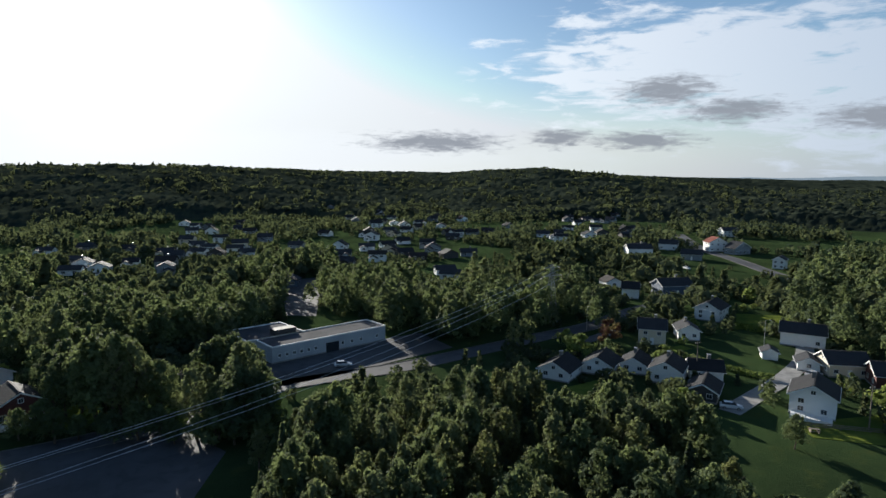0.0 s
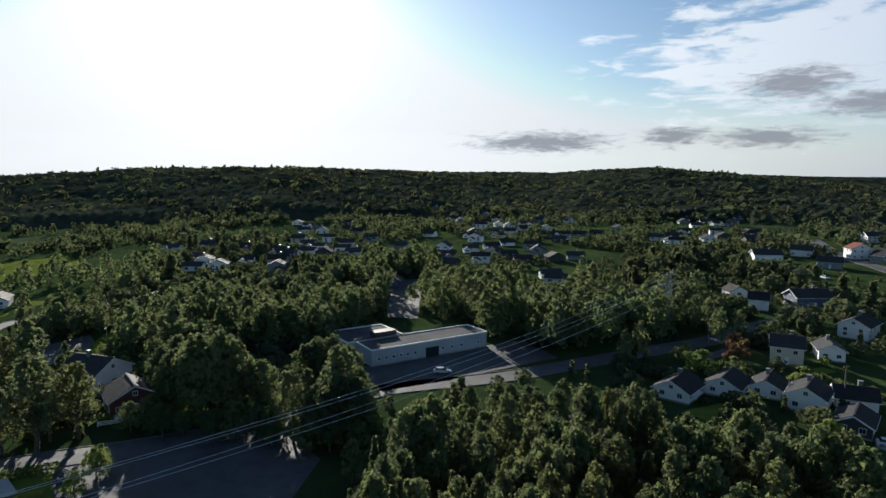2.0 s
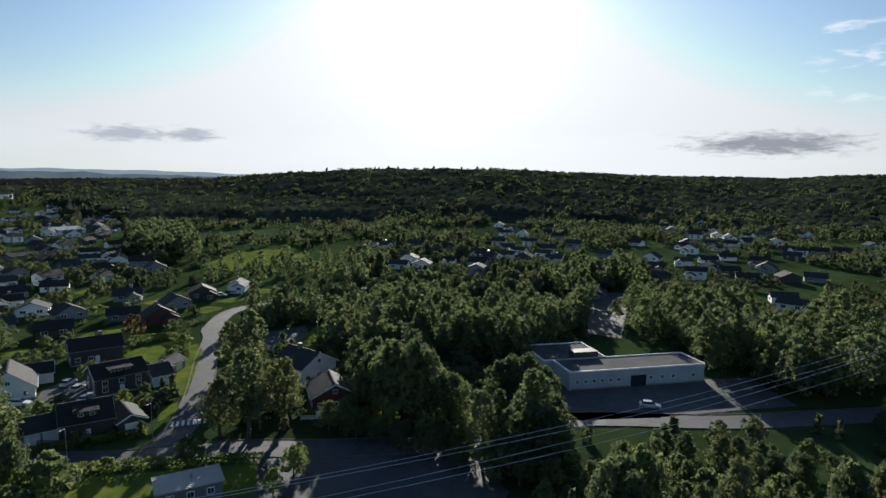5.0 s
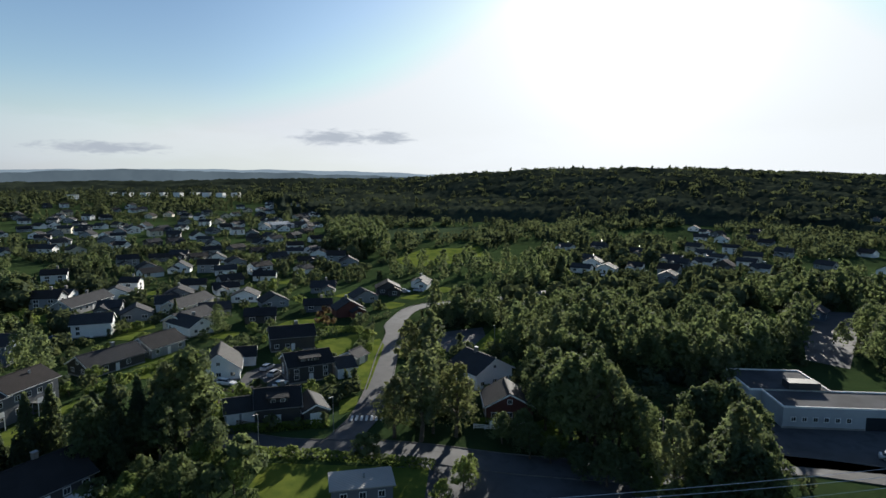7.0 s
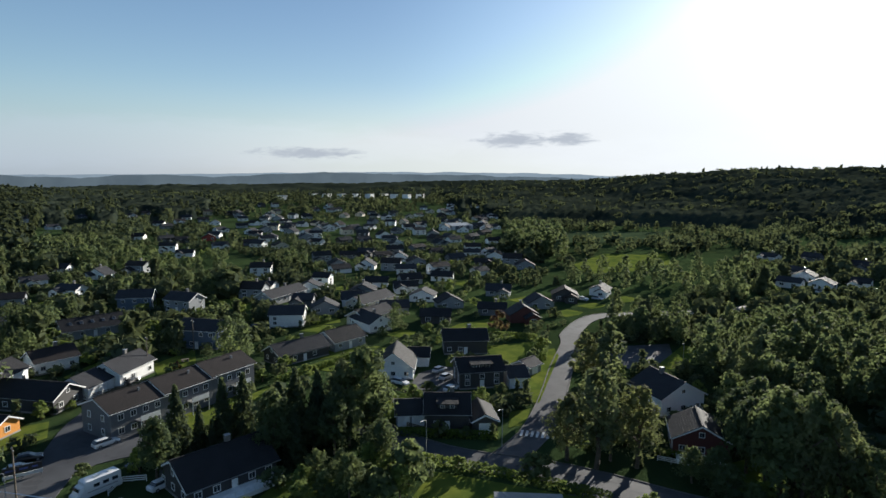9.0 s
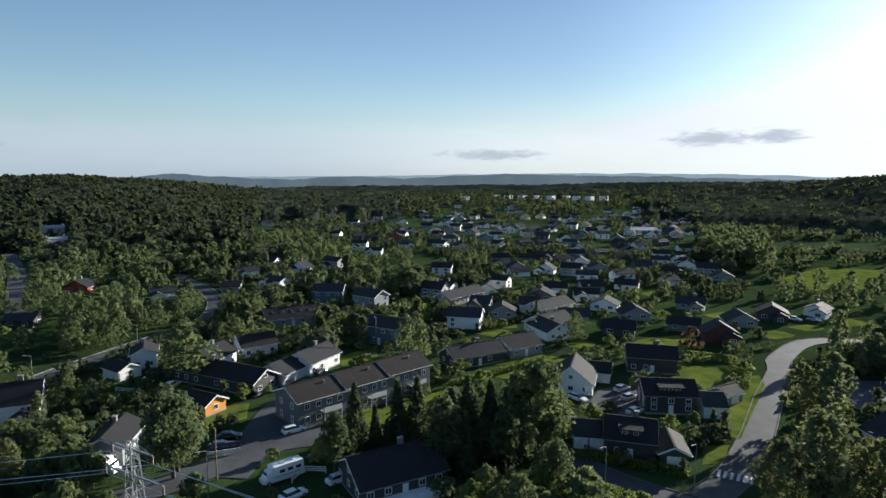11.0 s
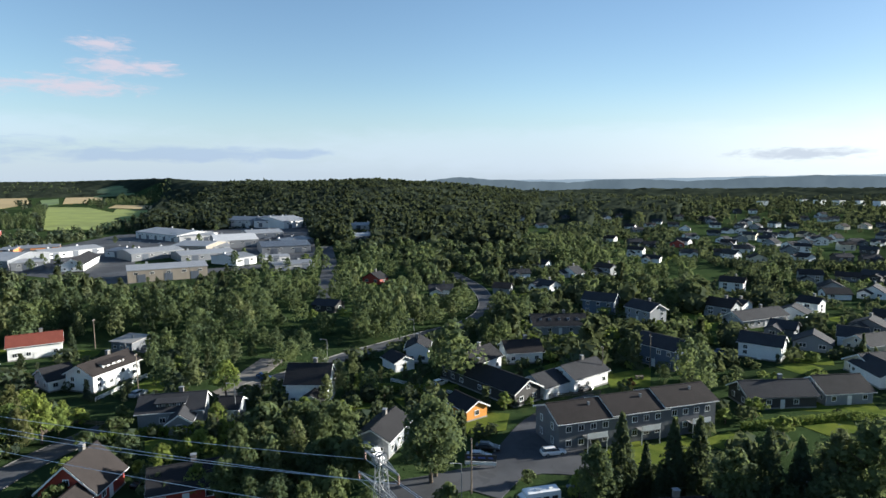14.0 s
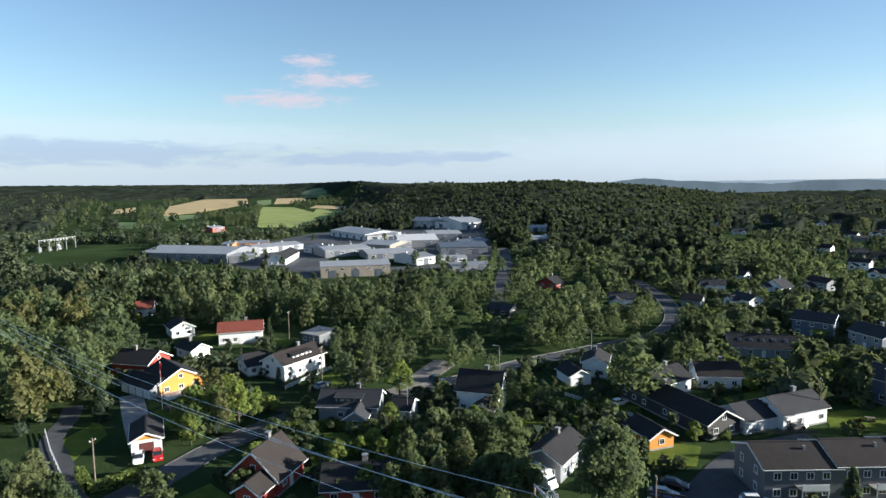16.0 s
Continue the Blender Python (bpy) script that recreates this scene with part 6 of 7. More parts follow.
grove([(-106.4, 147.6), (-122.7, 165.4), (-116.3, 184.1), (-104.5, 201.2), (-86.1, 206.9), (-76.1, 222.8), (-59.3, 212.5), (-53.0, 186.0), (-58.2, 165.1), (-68.6, 167.4), (-80.8, 155.3), (-88.8, 143.5)], 4.4, WOOD, 12, 15, most=400)
grove([(-36.7, 182.6), (-43.6, 223.5), (-33.1, 247.3), (-10.6, 259.8), (13.9, 267.2), (27.6, 225.7), (21.0, 183.9), (7.5, 168.6), (-13.2, 168.2), (-26.4, 171.3)], 5.0, WOOD, 12, 16, most=400)
grove([(-89.4, 263.5), (-111.9, 351.1), (-81.7, 377.0), (-42.2, 315.9), (-33.3, 247.7), (-44.5, 233.1), (-70.0, 246.6)], 5.5, ["dark","broad","spruce"], 11, 15, most=400)
grove([(-146.7, 152.9), (-159.6, 168.0), (-145.6, 184.4), (-128.1, 166.5), (-132.9, 158.5)], 4.5, ["birch","broad"], 12, 15, most=400)
grove([(-325.0, 240.5), (-434.2, 333.0), (-359.4, 303.7), (-282.8, 246.5)], 6, WOOD, 13, 17, most=400)
grove([(-123.2, 118.2), (-121.3, 118.5), (-116.2, 124.1), (-116.4, 125.5)], 4, ["birch", "birch_b"], 16, 18, most=6, uncapped=True, slim=1.35)
grove([(-89.4, 91.5), (-94.1, 94.8), (-87.7, 102.6), (-82.5, 103.4), (-80.0, 100.9)], 4.2, ["birch_b","birch"], 15, 18, most=9, uncapped=True, slim=1.3)
grove([(-116.2, 156.9), (-126.6, 171.7), (-133.1, 205.3), (-96.7, 214.2), (-66.0, 193.7), (-57.3, 158.1), (-82.4, 157.6), (-91.9, 145.9)], 5.5, WOOD, 11, 14, most=400)
grove([(26.0, 188.7), (35.9, 231.9), (66.5, 241.2), (63.3, 207.2), (54.6, 189.3), (37.2, 182.1)], 5.5, WOOD, 11, 15, most=400)
grove([(102.3, 182.4), (130.1, 225.9), (194.4, 309.9), (260.1, 358.4), (283.9, 334.5), (130.3, 149.7), (110.1, 149.4), (107.7, 163.7)], 6, WOOD, 11, 15, most=400)
grove([(18.6, 168.8), (17.8, 162.6), (24.7, 162.8), (25.8, 169.0)], 4, ["birch"], 12, 14, most=3)
grove([(-116.8, 30.5), (-119.6, 34.4), (-118.8, 44.8), (-119.7, 52.8), (-115.9, 56.8), (-113.1, 60.8), (-111.4, 56.6), (-113.7, 49.6), (-114.5, 40.5)], 3.6, ["spruce","spruce_b","dark"], 11, 15, most=400)
grove([(-119.6, 59.9), (-133.0, 67.2), (-130.4, 74.3), (-120.9, 71.7), (-116.5, 64.0)], 4, ["broad"], 12, 14, most=6)
grove([(-95.6, 47.3), (-103.2, 50.7), (-105.8, 60.1), (-105.1, 65.2), (-97.8, 64.8), (-93.4, 62.9)], 3.6, ["lime","broad","bush"], 6, 9, most=400)
grove([(-120.4, -26.2), (-138.1, -35.4), (-142.2, -27.7), (-129.8, -9.4), (-110.9, -3.9), (-107.2, 2.6), (-99.9, 1.9), (-102.5, -16.9)], 4.0, WOOD+["bush"], 6, 9, most=400)
grove([(-111.9, -26.2), (-123.4, -24.8), (-129.1, -14.6), (-117.1, -7.3), (-109.1, -0.6), (-100.8, -13.1), (-103.0, -21.1)], 4.2, WOOD+["bush"], 7, 10, most=400)
grove([(-92.2, -107.8), (-120.5, -170.2), (-148.5, -208.6), (-156.2, -193.7), (-139.2, -135.0), (-122.8, -112.3), (-110.5, -110.1), (-99.4, -94.8), (-93.7, -98.2)], 5, ["broad","birch_b","broad_b"], 12, 17, most=400)
grove([(-73.2, -64.5), (-81.1, -81.7), (-81.7, -74.3), (-79.8, -61.5), (-77.5, -55.9)], 4, WOOD, 7, 10, most=400)
grove([(-157.1, -211.0), (-190.6, -251.3), (-219.8, -192.6), (-221.2, -141.0), (-227.5, -91.3), (-203.6, -72.2), (-183.0, -75.8), (-184.5, -108.2), (-172.2, -131.4), (-162.0, -167.3)], 6, WOOD+["spruce"], 11, 15, most=400)
grove([(-148.1, -75.4), (-169.5, -86.0), (-190.8, -68.6), (-169.6, -35.9), (-158.9, -49.0), (-148.4, -45.5), (-145.5, -56.0), (-145.3, -67.6)], 5, WOOD, 6, 10, most=400)
grove([(-196.3, -37.9), (-214.7, -47.4), (-233.5, -35.0), (-277.0, -33.0), (-266.2, -15.9), (-230.7, -7.3), (-211.2, -17.7), (-209.5, -28.9)], 5, WOOD, 10, 13, most=400)
grove([(-232.8, -89.6), (-261.7, -106.6), (-292.5, -88.5), (-279.3, -71.9), (-248.7, -59.4), (-245.6, -76.8)], 6, WOOD, 9, 12, most=400)
grove([(-215.6, -4.5), (-264.6, -11.7), (-268.3, -4.7), (-216.6, 5.9), (-200.9, 5.3), (-198.9, 1.5)], 4, ["spruce","dark","broad"], 9, 12, most=400)
grove([(-198.4, 6.9), (-221.3, 8.3), (-210.5, 29.0), (-247.3, 44.4), (-242.8, 48.0), (-189.6, 29.2), (-187.2, 24.8)], 4, ["bush","bush_b"], 3, 5, most=400)
grove([(-216.0, -29.2), (-245.9, -36.1), (-249.2, -13.1), (-229.5, 4.2), (-212.2, -6.0)], 5, WOOD+["spruce"], 8, 12, most=400)
grove([(-116.2, -65.9), (-127.0, -76.2), (-127.9, -63.6), (-122.2, -55.1), (-116.1, -58.0)], 3.5, ["bush","lime","bush_b"], 3, 6, most=400)
grove([(-109.9, -48.9), (-117.0, -53.0), (-126.4, -29.0), (-119.6, -31.7), (-112.8, -43.7)], 3.5, ["bush","lime","bush_b"], 3, 5, most=400)
grove([(-106.3, -73.2), (-124.8, -91.9), (-128.6, -85.0), (-116.7, -64.7), (-109.0, -65.4)], 4, ["birch_b","lime"], 7, 10, most=400)
grove([(-388.1, -25.6), (-476.4, -36.9), (-481.1, 11.7), (-402.7, 33.3), (-366.9, 29.7)], 6, WOOD, 9, 12, most=400)
grove([(-287.0, 34.8), (-303.7, 46.7), (-299.3, 74.5), (-277.5, 82.3), (-263.0, 70.3), (-263.9, 57.6)], 6, WOOD, 9, 12, most=400)
grove([(-345.8, 99.9), (-350.1, 146.1), (-330.2, 187.4), (-308.6, 201.4), (-288.0, 175.8), (-312.5, 126.6), (-325.3, 100.9)], 7, WOOD, 8, 11, most=400)
grove([(-228.8, 201.3), (-262.7, 255.1), (-226.7, 290.8), (-219.6, 344.7), (-154.2, 249.8), (-173.9, 223.7), (-192.9, 232.5), (-204.7, 209.0)], 8, WOOD, 8, 11, most=75)
grove([(-339.1, 240.2), (-463.5, 345.1), (-418.2, 341.5), (-320.2, 279.4)], 6, ["broad","broad_b"], 13, 17, most=400)
grove([(-236.5, -5.3), (-264.0, -8.6), (-258.9, 1.4), (-228.1, 11.2), (-214.6, 9.1)], 5, WOOD+["spruce"], 9, 12, most=400)
grove([(-195.3, 43.1), (-202.2, 53.2), (-186.7, 59.9), (-168.2, 53.3), (-171.4, 47.0)], 5, ["broad"], 12, 14, most=4)
grove([(-430.0, -170.0), (-200.0, -110.0), (-195.0, 50.0), (-430.0, 90.0)], 6.0, ["broad", "dark", "broad_b", "bush"], 4.0, 10.0, tries=7000, most=420)
grove([(-265.0, -60.0), (-90.0, -70.0), (-85.0, 160.0), (-265.0, 165.0)], 5.5, ["bush", "bush_b", "bush", "lime"], 1.6, 4.6, tries=6000, most=230)
grove([(20.0, 110.0), (140.0, 90.0), (170.0, 240.0), (30.0, 260.0)], 8.0, ["bush", "bush_b", "broad"], 2.0, 7.0, tries=3000, most=60)

grove([(-507.5, -535.7), (-535.4, -514.6), (-649.2, -637.4), (-613.2, -658.8)], 7, ["broad", "dark", "birch", "spruce"], 8, 12, tries=2500, most=190, uncapped=True)
grove([(-575.2, -569.5), (-600.2, -565.0), (-869.5, -852.5), (-826.0, -841.3)], 7, ["broad", "dark", "birch", "spruce"], 9, 13, tries=2500, most=190, uncapped=True)
grove([(-835.9, -1113.2), (-894.0, -1111.4), (-1137.6, -1433.6), (-1084.8, -1461.9)], 14, ["broad", "dark", "birch", "spruce"], 10, 14, tries=2500, most=190, uncapped=True)
grove([(-1409.3, -1697.2), (-1588.2, -1474.2), (-2171.5, -2037.5), (-2016.8, -2438.1)], 26, ["broad", "dark", "birch", "spruce"], 12, 17, tries=2500, most=190, uncapped=True)
grove([(-902.9, -752.5), (-971.1, -695.9), (-1474.4, -1084.3), (-1352.7, -1149.9)], 15, ["broad", "dark", "birch", "spruce"], 11, 15, tries=2500, most=190, uncapped=True)
grove([(-439.6, -591.1), (-466.6, -588.8), (-766.6, -1014.8), (-721.0, -1015.2)], 8, ["broad", "dark", "birch", "spruce"], 9, 14, tries=2500, most=190, uncapped=True)
grove([(-324.8, -633.5), (-401.9, -586.6), (-729.8, -1122.4), (-1358.5, -2322.5), (-1168.2, -2537.1)], 9, ["broad", "dark", "birch", "spruce"], 12, 17, tries=2500, most=190, uncapped=True)
grove([(-566.9, -647.2), (-632.1, -681.2), (-720.2, -792.2), (-684.1, -792.7)], 9, ["broad", "dark", "birch", "spruce"], 8, 11, tries=2500, most=190, uncapped=True)
grove([(-968.1, -875.2), (-1029.4, -869.3), (-1198.6, -1029.1), (-1122.1, -1020.4)], 12, ["broad", "dark", "birch", "spruce"], 8, 12, tries=2500, most=190, uncapped=True)
grove([(-553.4, -428.3), (-600.8, -405.9), (-667.9, -457.2), (-623.1, -480.2)], 6, ["broad", "dark", "birch", "spruce"], 8, 11, tries=2500, most=190, uncapped=True)
one("broad", -593.8, -438.0, 8, 1.1)
one("dark", -432.3, -259.8, 9, 1.1)
one("dark", -523.1, -306.3, 8, 1.1)
one("broad", -441.9, -290.7, 8, 1.1)
one("dark", -335.6, -167.7, 10, 1.1)
one("broad", -459.3, -155.7, 13, 1.1)
one("dark", -473.5, -168.0, 11, 1.1)
one("dark", -453.5, -146.3, 12, 1.1)
one("dark", -370.9, -265.5, 7, 1.1)
one("dark", -313.3, -182.0, 8, 1.1)
one("broad", -354.2, -173.7, 9, 1.1)
one("dark", -328.9, -141.9, 9, 1.1)
one("dark", -327.6, -130.7, 8, 1.1)
one("dark", -307.1, -271.0, 9, 1.1)
one("dark", -294.5, -265.7, 8, 1.1)
one("dark", -298.0, -237.1, 7, 1.1)
one("dark", -423.5, -327.1, 7, 1.1)
one("dark", -347.8, -123.5, 9, 1.1)
one("broad", -329.3, -109.6, 10, 1.1)
one("dark", -416.1, -228.9, 6, 1.1)
one("broad", -339.5, -153.5, 8, 1.1)
one("dark", -302.5, -287.4, 7, 1.1)
one("broad", -313.1, -266.8, 8, 1.1)

# trees added on the sun's side to shade the yard behind the building
for sx_, sy_, sh_ in ((-66, 292, 15), (-74, 284, 14), (-80, 276, 15), (-66, 250, 13), (-65, 238, 14), (-63, 228, 13), (-60, 218, 14), (-57, 209, 13), (-50, 226, 9), (-55, 300, 15), (-46, 245, 12)):
    one("dark", sx_, sy_, sh_, 1.15)

# ---- far woods: small trees joined, then a rolling canopy to the crests ----
def open_land(x, y):
    """1 where fields, works and housing keep the woods away."""
    az = np.degrees(np.arctan2(-x, y))
    az = np.where(az < -100, az + 360, az)
    r = np.hypot(x, y)
    o = np.zeros_like(r)
    for a0, a1, r0, r1 in OPEN:
        o = np.maximum(o, ((az > a0) & (az < a1) & (r > r0) & (r < r1)).astype(float))
    return o


OPEN = [(41.5, 50.5, 300, 470), (119, 139, 310, 520), (127, 150, 600, 2000), (49, 62, 520, 600), (-34, -22, 300, 420), (8, 16, 640, 700)]


def far_trees(count, r0, r1, a0, a1, size, n_cards, leaf, density=0.55, seed=3):
    """Trees too far to be told apart, each a tuft of leaf clumps, in one mesh."""
    g = np.random.default_rng(seed)
    temps = []
    for k in range(6):
        q = g.normal(0, 1, (n_cards, 3))
        q /= np.linalg.norm(q, axis=1)[:, None]
        p = q * g.uniform(0.65, 1.05, (n_cards, 1)) * [0.42, 0.42, 0.45] + [0, 0, 0.55]
        if k % 3 == 2:
            u = g.uniform(0, 1, n_cards)
            p = np.stack([q[:, 0] * u * 0.27, q[:, 1] * u * 0.27, 1.05 - u], 1)
        temps.append(cards(p, q, 0.15, 0.4))
    r = np.sqrt(g.uniform(r0 ** 2, r1 ** 2, count))
    a = np.radians(g.uniform(a0, a1, count))
    x, y = -np.sin(a) * r, np.cos(a) * r
    ok = (open_land(x, y) < 0.5) | (g.uniform(0, 1, count) < 0.14)
    clump = np.array([noise.noise(Vector((u / 90, v / 90, 0.3))) for u, v in zip(x, y)])
    ok &= clump > (0.5 - density) * 1.2
    for fx, fy, fr in FOOT:
        ok &= (x - fx) ** 2 + (y - fy) ** 2 > (fr * 0.8 + 1.5) ** 2
    # tree tops capped below the camera's line of sight to each building
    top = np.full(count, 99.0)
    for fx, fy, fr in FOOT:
        ux, uy = CAMERA_SPOT[0] - fx, CAMERA_SPOT[1] - fy
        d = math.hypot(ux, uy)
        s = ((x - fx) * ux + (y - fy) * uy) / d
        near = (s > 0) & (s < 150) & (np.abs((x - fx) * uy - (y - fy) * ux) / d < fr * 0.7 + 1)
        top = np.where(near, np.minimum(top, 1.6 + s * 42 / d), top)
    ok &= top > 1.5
    for rx, ry, rw in ROADS[::2]:
        ok &= (x - rx) ** 2 + (y - ry) ** 2 > (rw + 3) ** 2
    keep = [i for i in np.nonzero(ok)[0] if not any(inside(x[i], y[i], c) for c in CLEAR)]
    vs, fs, off = [], [], 0
    for i in keep:
        v, f = temps[i % 6]
        h = min(size * g.uniform(0.6, 1.25), top[i])
        c, s = math.cos(i), math.sin(i)
        w_ = h * g.uniform(0.85, 1.2)
        vv = np.stack([(v[:, 0] * c - v[:, 1] * s) * w_ + x[i], (v[:, 0] * s + v[:, 1] * c) * w_ + y[i], v[:, 2] * h + land(x[i], y[i]) - 0.6], 1)
        vs.append(vv), fs.append(f + off)
        off += len(v)
    ob = new("distant_trees", raw_mesh("distant_trees", np.vstack(vs), np.vstack(fs), LEAF[leaf]))
    return tagged(ob, "mixed green trees scattered over the valley and slopes", "trees", kind="stuff")


def canopy(r0, r1, rows, a0, a1, cols):
    """A closed roof of crowns over the slopes."""
    rr = r0 * (r1 / r0) ** (np.arange(rows) / (rows - 1))
    aa = np.radians(np.linspace(a0, a1, cols))
    r, a = np.meshgrid(rr, aa, indexing="ij")
    g = np.random.default_rng(5)
    r = r * (1 + g.uniform(-0.002, 0.002, r.shape))
    a = a + g.uniform(-0.0008, 0.0008, a.shape)
    x, y = -np.sin(a) * r, np.cos(a) * r
    hum = g.uniform(0, 1, r.shape) ** 1.5
    big = np.sin(x / 37 + np.sin(y / 53) * 2) * np.sin(y / 41 + np.sin(x / 61) * 2)
    z = land(x, y) + 7 + 3.8 * hum + 2.6 * big
    z = np.where(open_land(x, y) > 0.5, land(x, y) - 3, z)
    az = np.degrees(a)
    # canopy cut down along the camera's sight lines, so far buildings show
    z = np.where((az > 60) & (az < 81) & (r < 1300), land(x, y) - 3, z)
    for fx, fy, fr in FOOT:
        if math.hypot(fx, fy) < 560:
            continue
        ux, uy = CAMERA_SPOT[0] - fx, CAMERA_SPOT[1] - fy
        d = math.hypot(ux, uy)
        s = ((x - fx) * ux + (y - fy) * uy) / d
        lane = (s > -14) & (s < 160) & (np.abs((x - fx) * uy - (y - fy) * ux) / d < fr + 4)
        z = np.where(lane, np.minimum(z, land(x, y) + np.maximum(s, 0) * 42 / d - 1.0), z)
    edge = np.clip((r - r0) / 60, 0, 1)
    z = np.where(edge < 1, land(x, y) - 3 + (z - land(x, y) + 3) * edge, z)
    i = (np.arange(rows - 1)[:, None] * cols + np.arange(cols - 1)[None]).ravel()
    f = np.concatenate([np.stack([i, i + 1, i + cols], 1), np.stack([i + 1, i + cols + 1, i + cols], 1)])
    me = raw_mesh("far_woods", np.stack([x, y, z], -1).reshape(-1, 3), f[:, ::-1], LEAF["far_hazy_dark"])
    me.polygons.foreach_set("use_smooth", np.ones(len(me.polygons), dtype=bool))
    ob = new("far_woods", me)
    return tagged(ob, "continuous dark green forest over the far ridges", "forest", kind="stuff")


join_woods()
far_trees(9000, 130, 430, -40, 165, 4.4, 46, "far_hazy_broad", 0.66, 3)
far_trees(2100, 170, 430, -40, 165, 9.0, 100, "far_hazy_broad", 0.47, 13)
far_trees(9000, 400, 780, -40, 165, 8.5, 38, "far_hazy_broad", 0.62, 4)
far_trees(8000, 680, 1500, -40, 165, 12, 36, "far_hazy_dark", 0.85, 5)
far_trees(7000, 430, 1250, 93, 128, 12, 44, "far_hazy_dark", 0.95, 21)
canopy(640, 4600, 190, -48, 172, 960)


def far_hills(profile, radius, near, far, rough, label):
    """A glowing strip of hills beyond everything, distance haze put into its colour; heights in thousandths of the
    distance over the eye.
    """
    v, f = [], []
    for i in range(881):
        az = -50 + i / 4
        a = radians(az)
        e = float(np.interp(az, [p[0] for p in profile], [p[1] for p in profile]))
        e += rough * (noise.noise(Vector((az / 2.3, radius, 0))) + 0.35 * noise.noise(Vector((az * 1.7, radius, 4))))
        z = 49 + radius * e / 1000
        v += [(-math.sin(a) * radius, math.cos(a) * radius, -60), (-math.sin(a) * radius, math.cos(a) * radius, z)]
        if i:
            f.append((2 * i - 2, 2 * i, 2 * i + 1, 2 * i - 1))
    m = bpy.data.materials.new("haze_glow")
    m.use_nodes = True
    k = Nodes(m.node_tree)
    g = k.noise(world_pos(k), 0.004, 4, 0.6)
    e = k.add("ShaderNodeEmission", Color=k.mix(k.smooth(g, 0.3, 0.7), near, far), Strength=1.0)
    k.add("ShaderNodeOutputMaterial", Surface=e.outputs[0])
    return tagged(new("backdrop", mesh_of("backdrop", v, f, m)), label, "backdrop", kind="structure")


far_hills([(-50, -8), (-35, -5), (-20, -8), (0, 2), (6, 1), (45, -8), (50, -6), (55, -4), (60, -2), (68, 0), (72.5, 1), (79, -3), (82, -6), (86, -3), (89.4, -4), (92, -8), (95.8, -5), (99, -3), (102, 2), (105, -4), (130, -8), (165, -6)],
          4720, (0.044, 0.057, 0.066, 1), (0.058, 0.073, 0.082, 1), 2.2, "glowing backdrop of wooded hills, blue distance haze put into its colour")
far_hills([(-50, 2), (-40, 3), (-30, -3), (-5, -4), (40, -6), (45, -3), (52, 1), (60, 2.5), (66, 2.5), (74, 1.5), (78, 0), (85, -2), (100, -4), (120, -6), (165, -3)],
          4880, (0.115, 0.140, 0.160, 1), (0.125, 0.152, 0.172, 1), 1.2, "glowing backdrop of hills on the horizon, pale haze put into its colour")


# ---- power line ----
def pylon(x, y, h, rot, name_label):
    """A lattice mast on four legs with two cross-arms."""
    ob = thing("pylon", x, y, rot, label=name_label, category="pylon", group="power line masts")
    def half(z):
        return 1.5 + (0.35 - 1.5) * z / h
    levels = [h * i / 9 for i in range(10)]
    for sx in (-1, 1):
        for sy in (-1, 1):
            bm = bmesh.new()
            bar(bm, (sx * half(-0.5), sy * half(-0.5), -0.5), (sx * half(h), sy * half(h), h), 0.09, 0.06, 4)
            part("leg", bm, ob, "", None, steel)
    for a, b in zip(levels, levels[1:]):
        p, q = half(a), half(b)
        for s in (-1, 1):
            for p0, p1 in (((-p, s * p, a), (q, s * q, b)), ((p, s * p, a), (-q, s * q, b)), ((s * p, -p, a), (s * q, q, b)), ((s * p, p, a), (s * q, -q, b)), ((-q, s * q, b), (q, s * q, b)), ((s * q, -q, b), (s * q, q, b))):
                bm = bmesh.new()
                bar(bm, p0, p1, 0.04, n=4)
                part("brace", bm, ob, "", None, steel)
    for z, w_ in ((h - 0.8, 3.2), (h - 3.6, 4.6)):
        arm = part("crossarm", boxes((0, 0, z, 2 * w_, 0.14, 0.14)), ob, "", None, steel)
        for s in (-1, 1):
            for p0, p1 in (((0, -0.4, z), (s * w_, 0, z)), ((0, 0.4, z), (s * w_, 0, z)), ((0, 0, z + 1.0), (s * w_, 0, z))):
                bm = bmesh.new()
                bar(bm, p0, p1, 0.05, n=4)
                part("stay", bm, arm, "", None, steel)
        for s in (-1, 1):
            bm = bmesh.new()
            for k in range(5):
                bmesh.ops.create_cone(bm, cap_ends=True, segments=8, radius1=0.14, radius2=0.06, depth=0.14, matrix=pose(s * w_, 0, z - 0.15 - 0.18 * k))
            part("insulator", bm, arm, "brown insulator string", None, material("porcelain", (0.12, 0.06, 0.04), 0.6, mottled(3, 20)))
    return ob


def cable(a, b, sag, r=0.026):
    """A hanging wire between two fixings."""
    a, b = Vector(a), Vector(b)
    pts = []
    for i in range(25):
        t = i / 24
        p = a.lerp(b, t)
        p.z -= 4 * sag * t * (1 - t)
        pts.append(p)
    d = (b - a).normalized()
    s = Vector((-d.y, d.x, 0)).normalized() * r
    v = [q for p in pts for q in (p + s, p + Vector((0, 0, r)), p - s, p - Vector((0, 0, r)))]
    f = [(4 * i + k, 4 * i + (k + 1) % 4, 4 * i + 4 + (k + 1) % 4, 4 * i + 4 + k) for i in range(24) for k in range(4)]
    ob = new("power_cable", mesh_of("power_cable", v, f, cable_mat))
    return tagged(ob, "thin grey power cable sagging between two masts", "cable", "power cables")


MASTS = [(36, 200, 19.0, 32), (-83.5, 10.1, 22.6, 50), (-112, -185, 24.0, 80)]
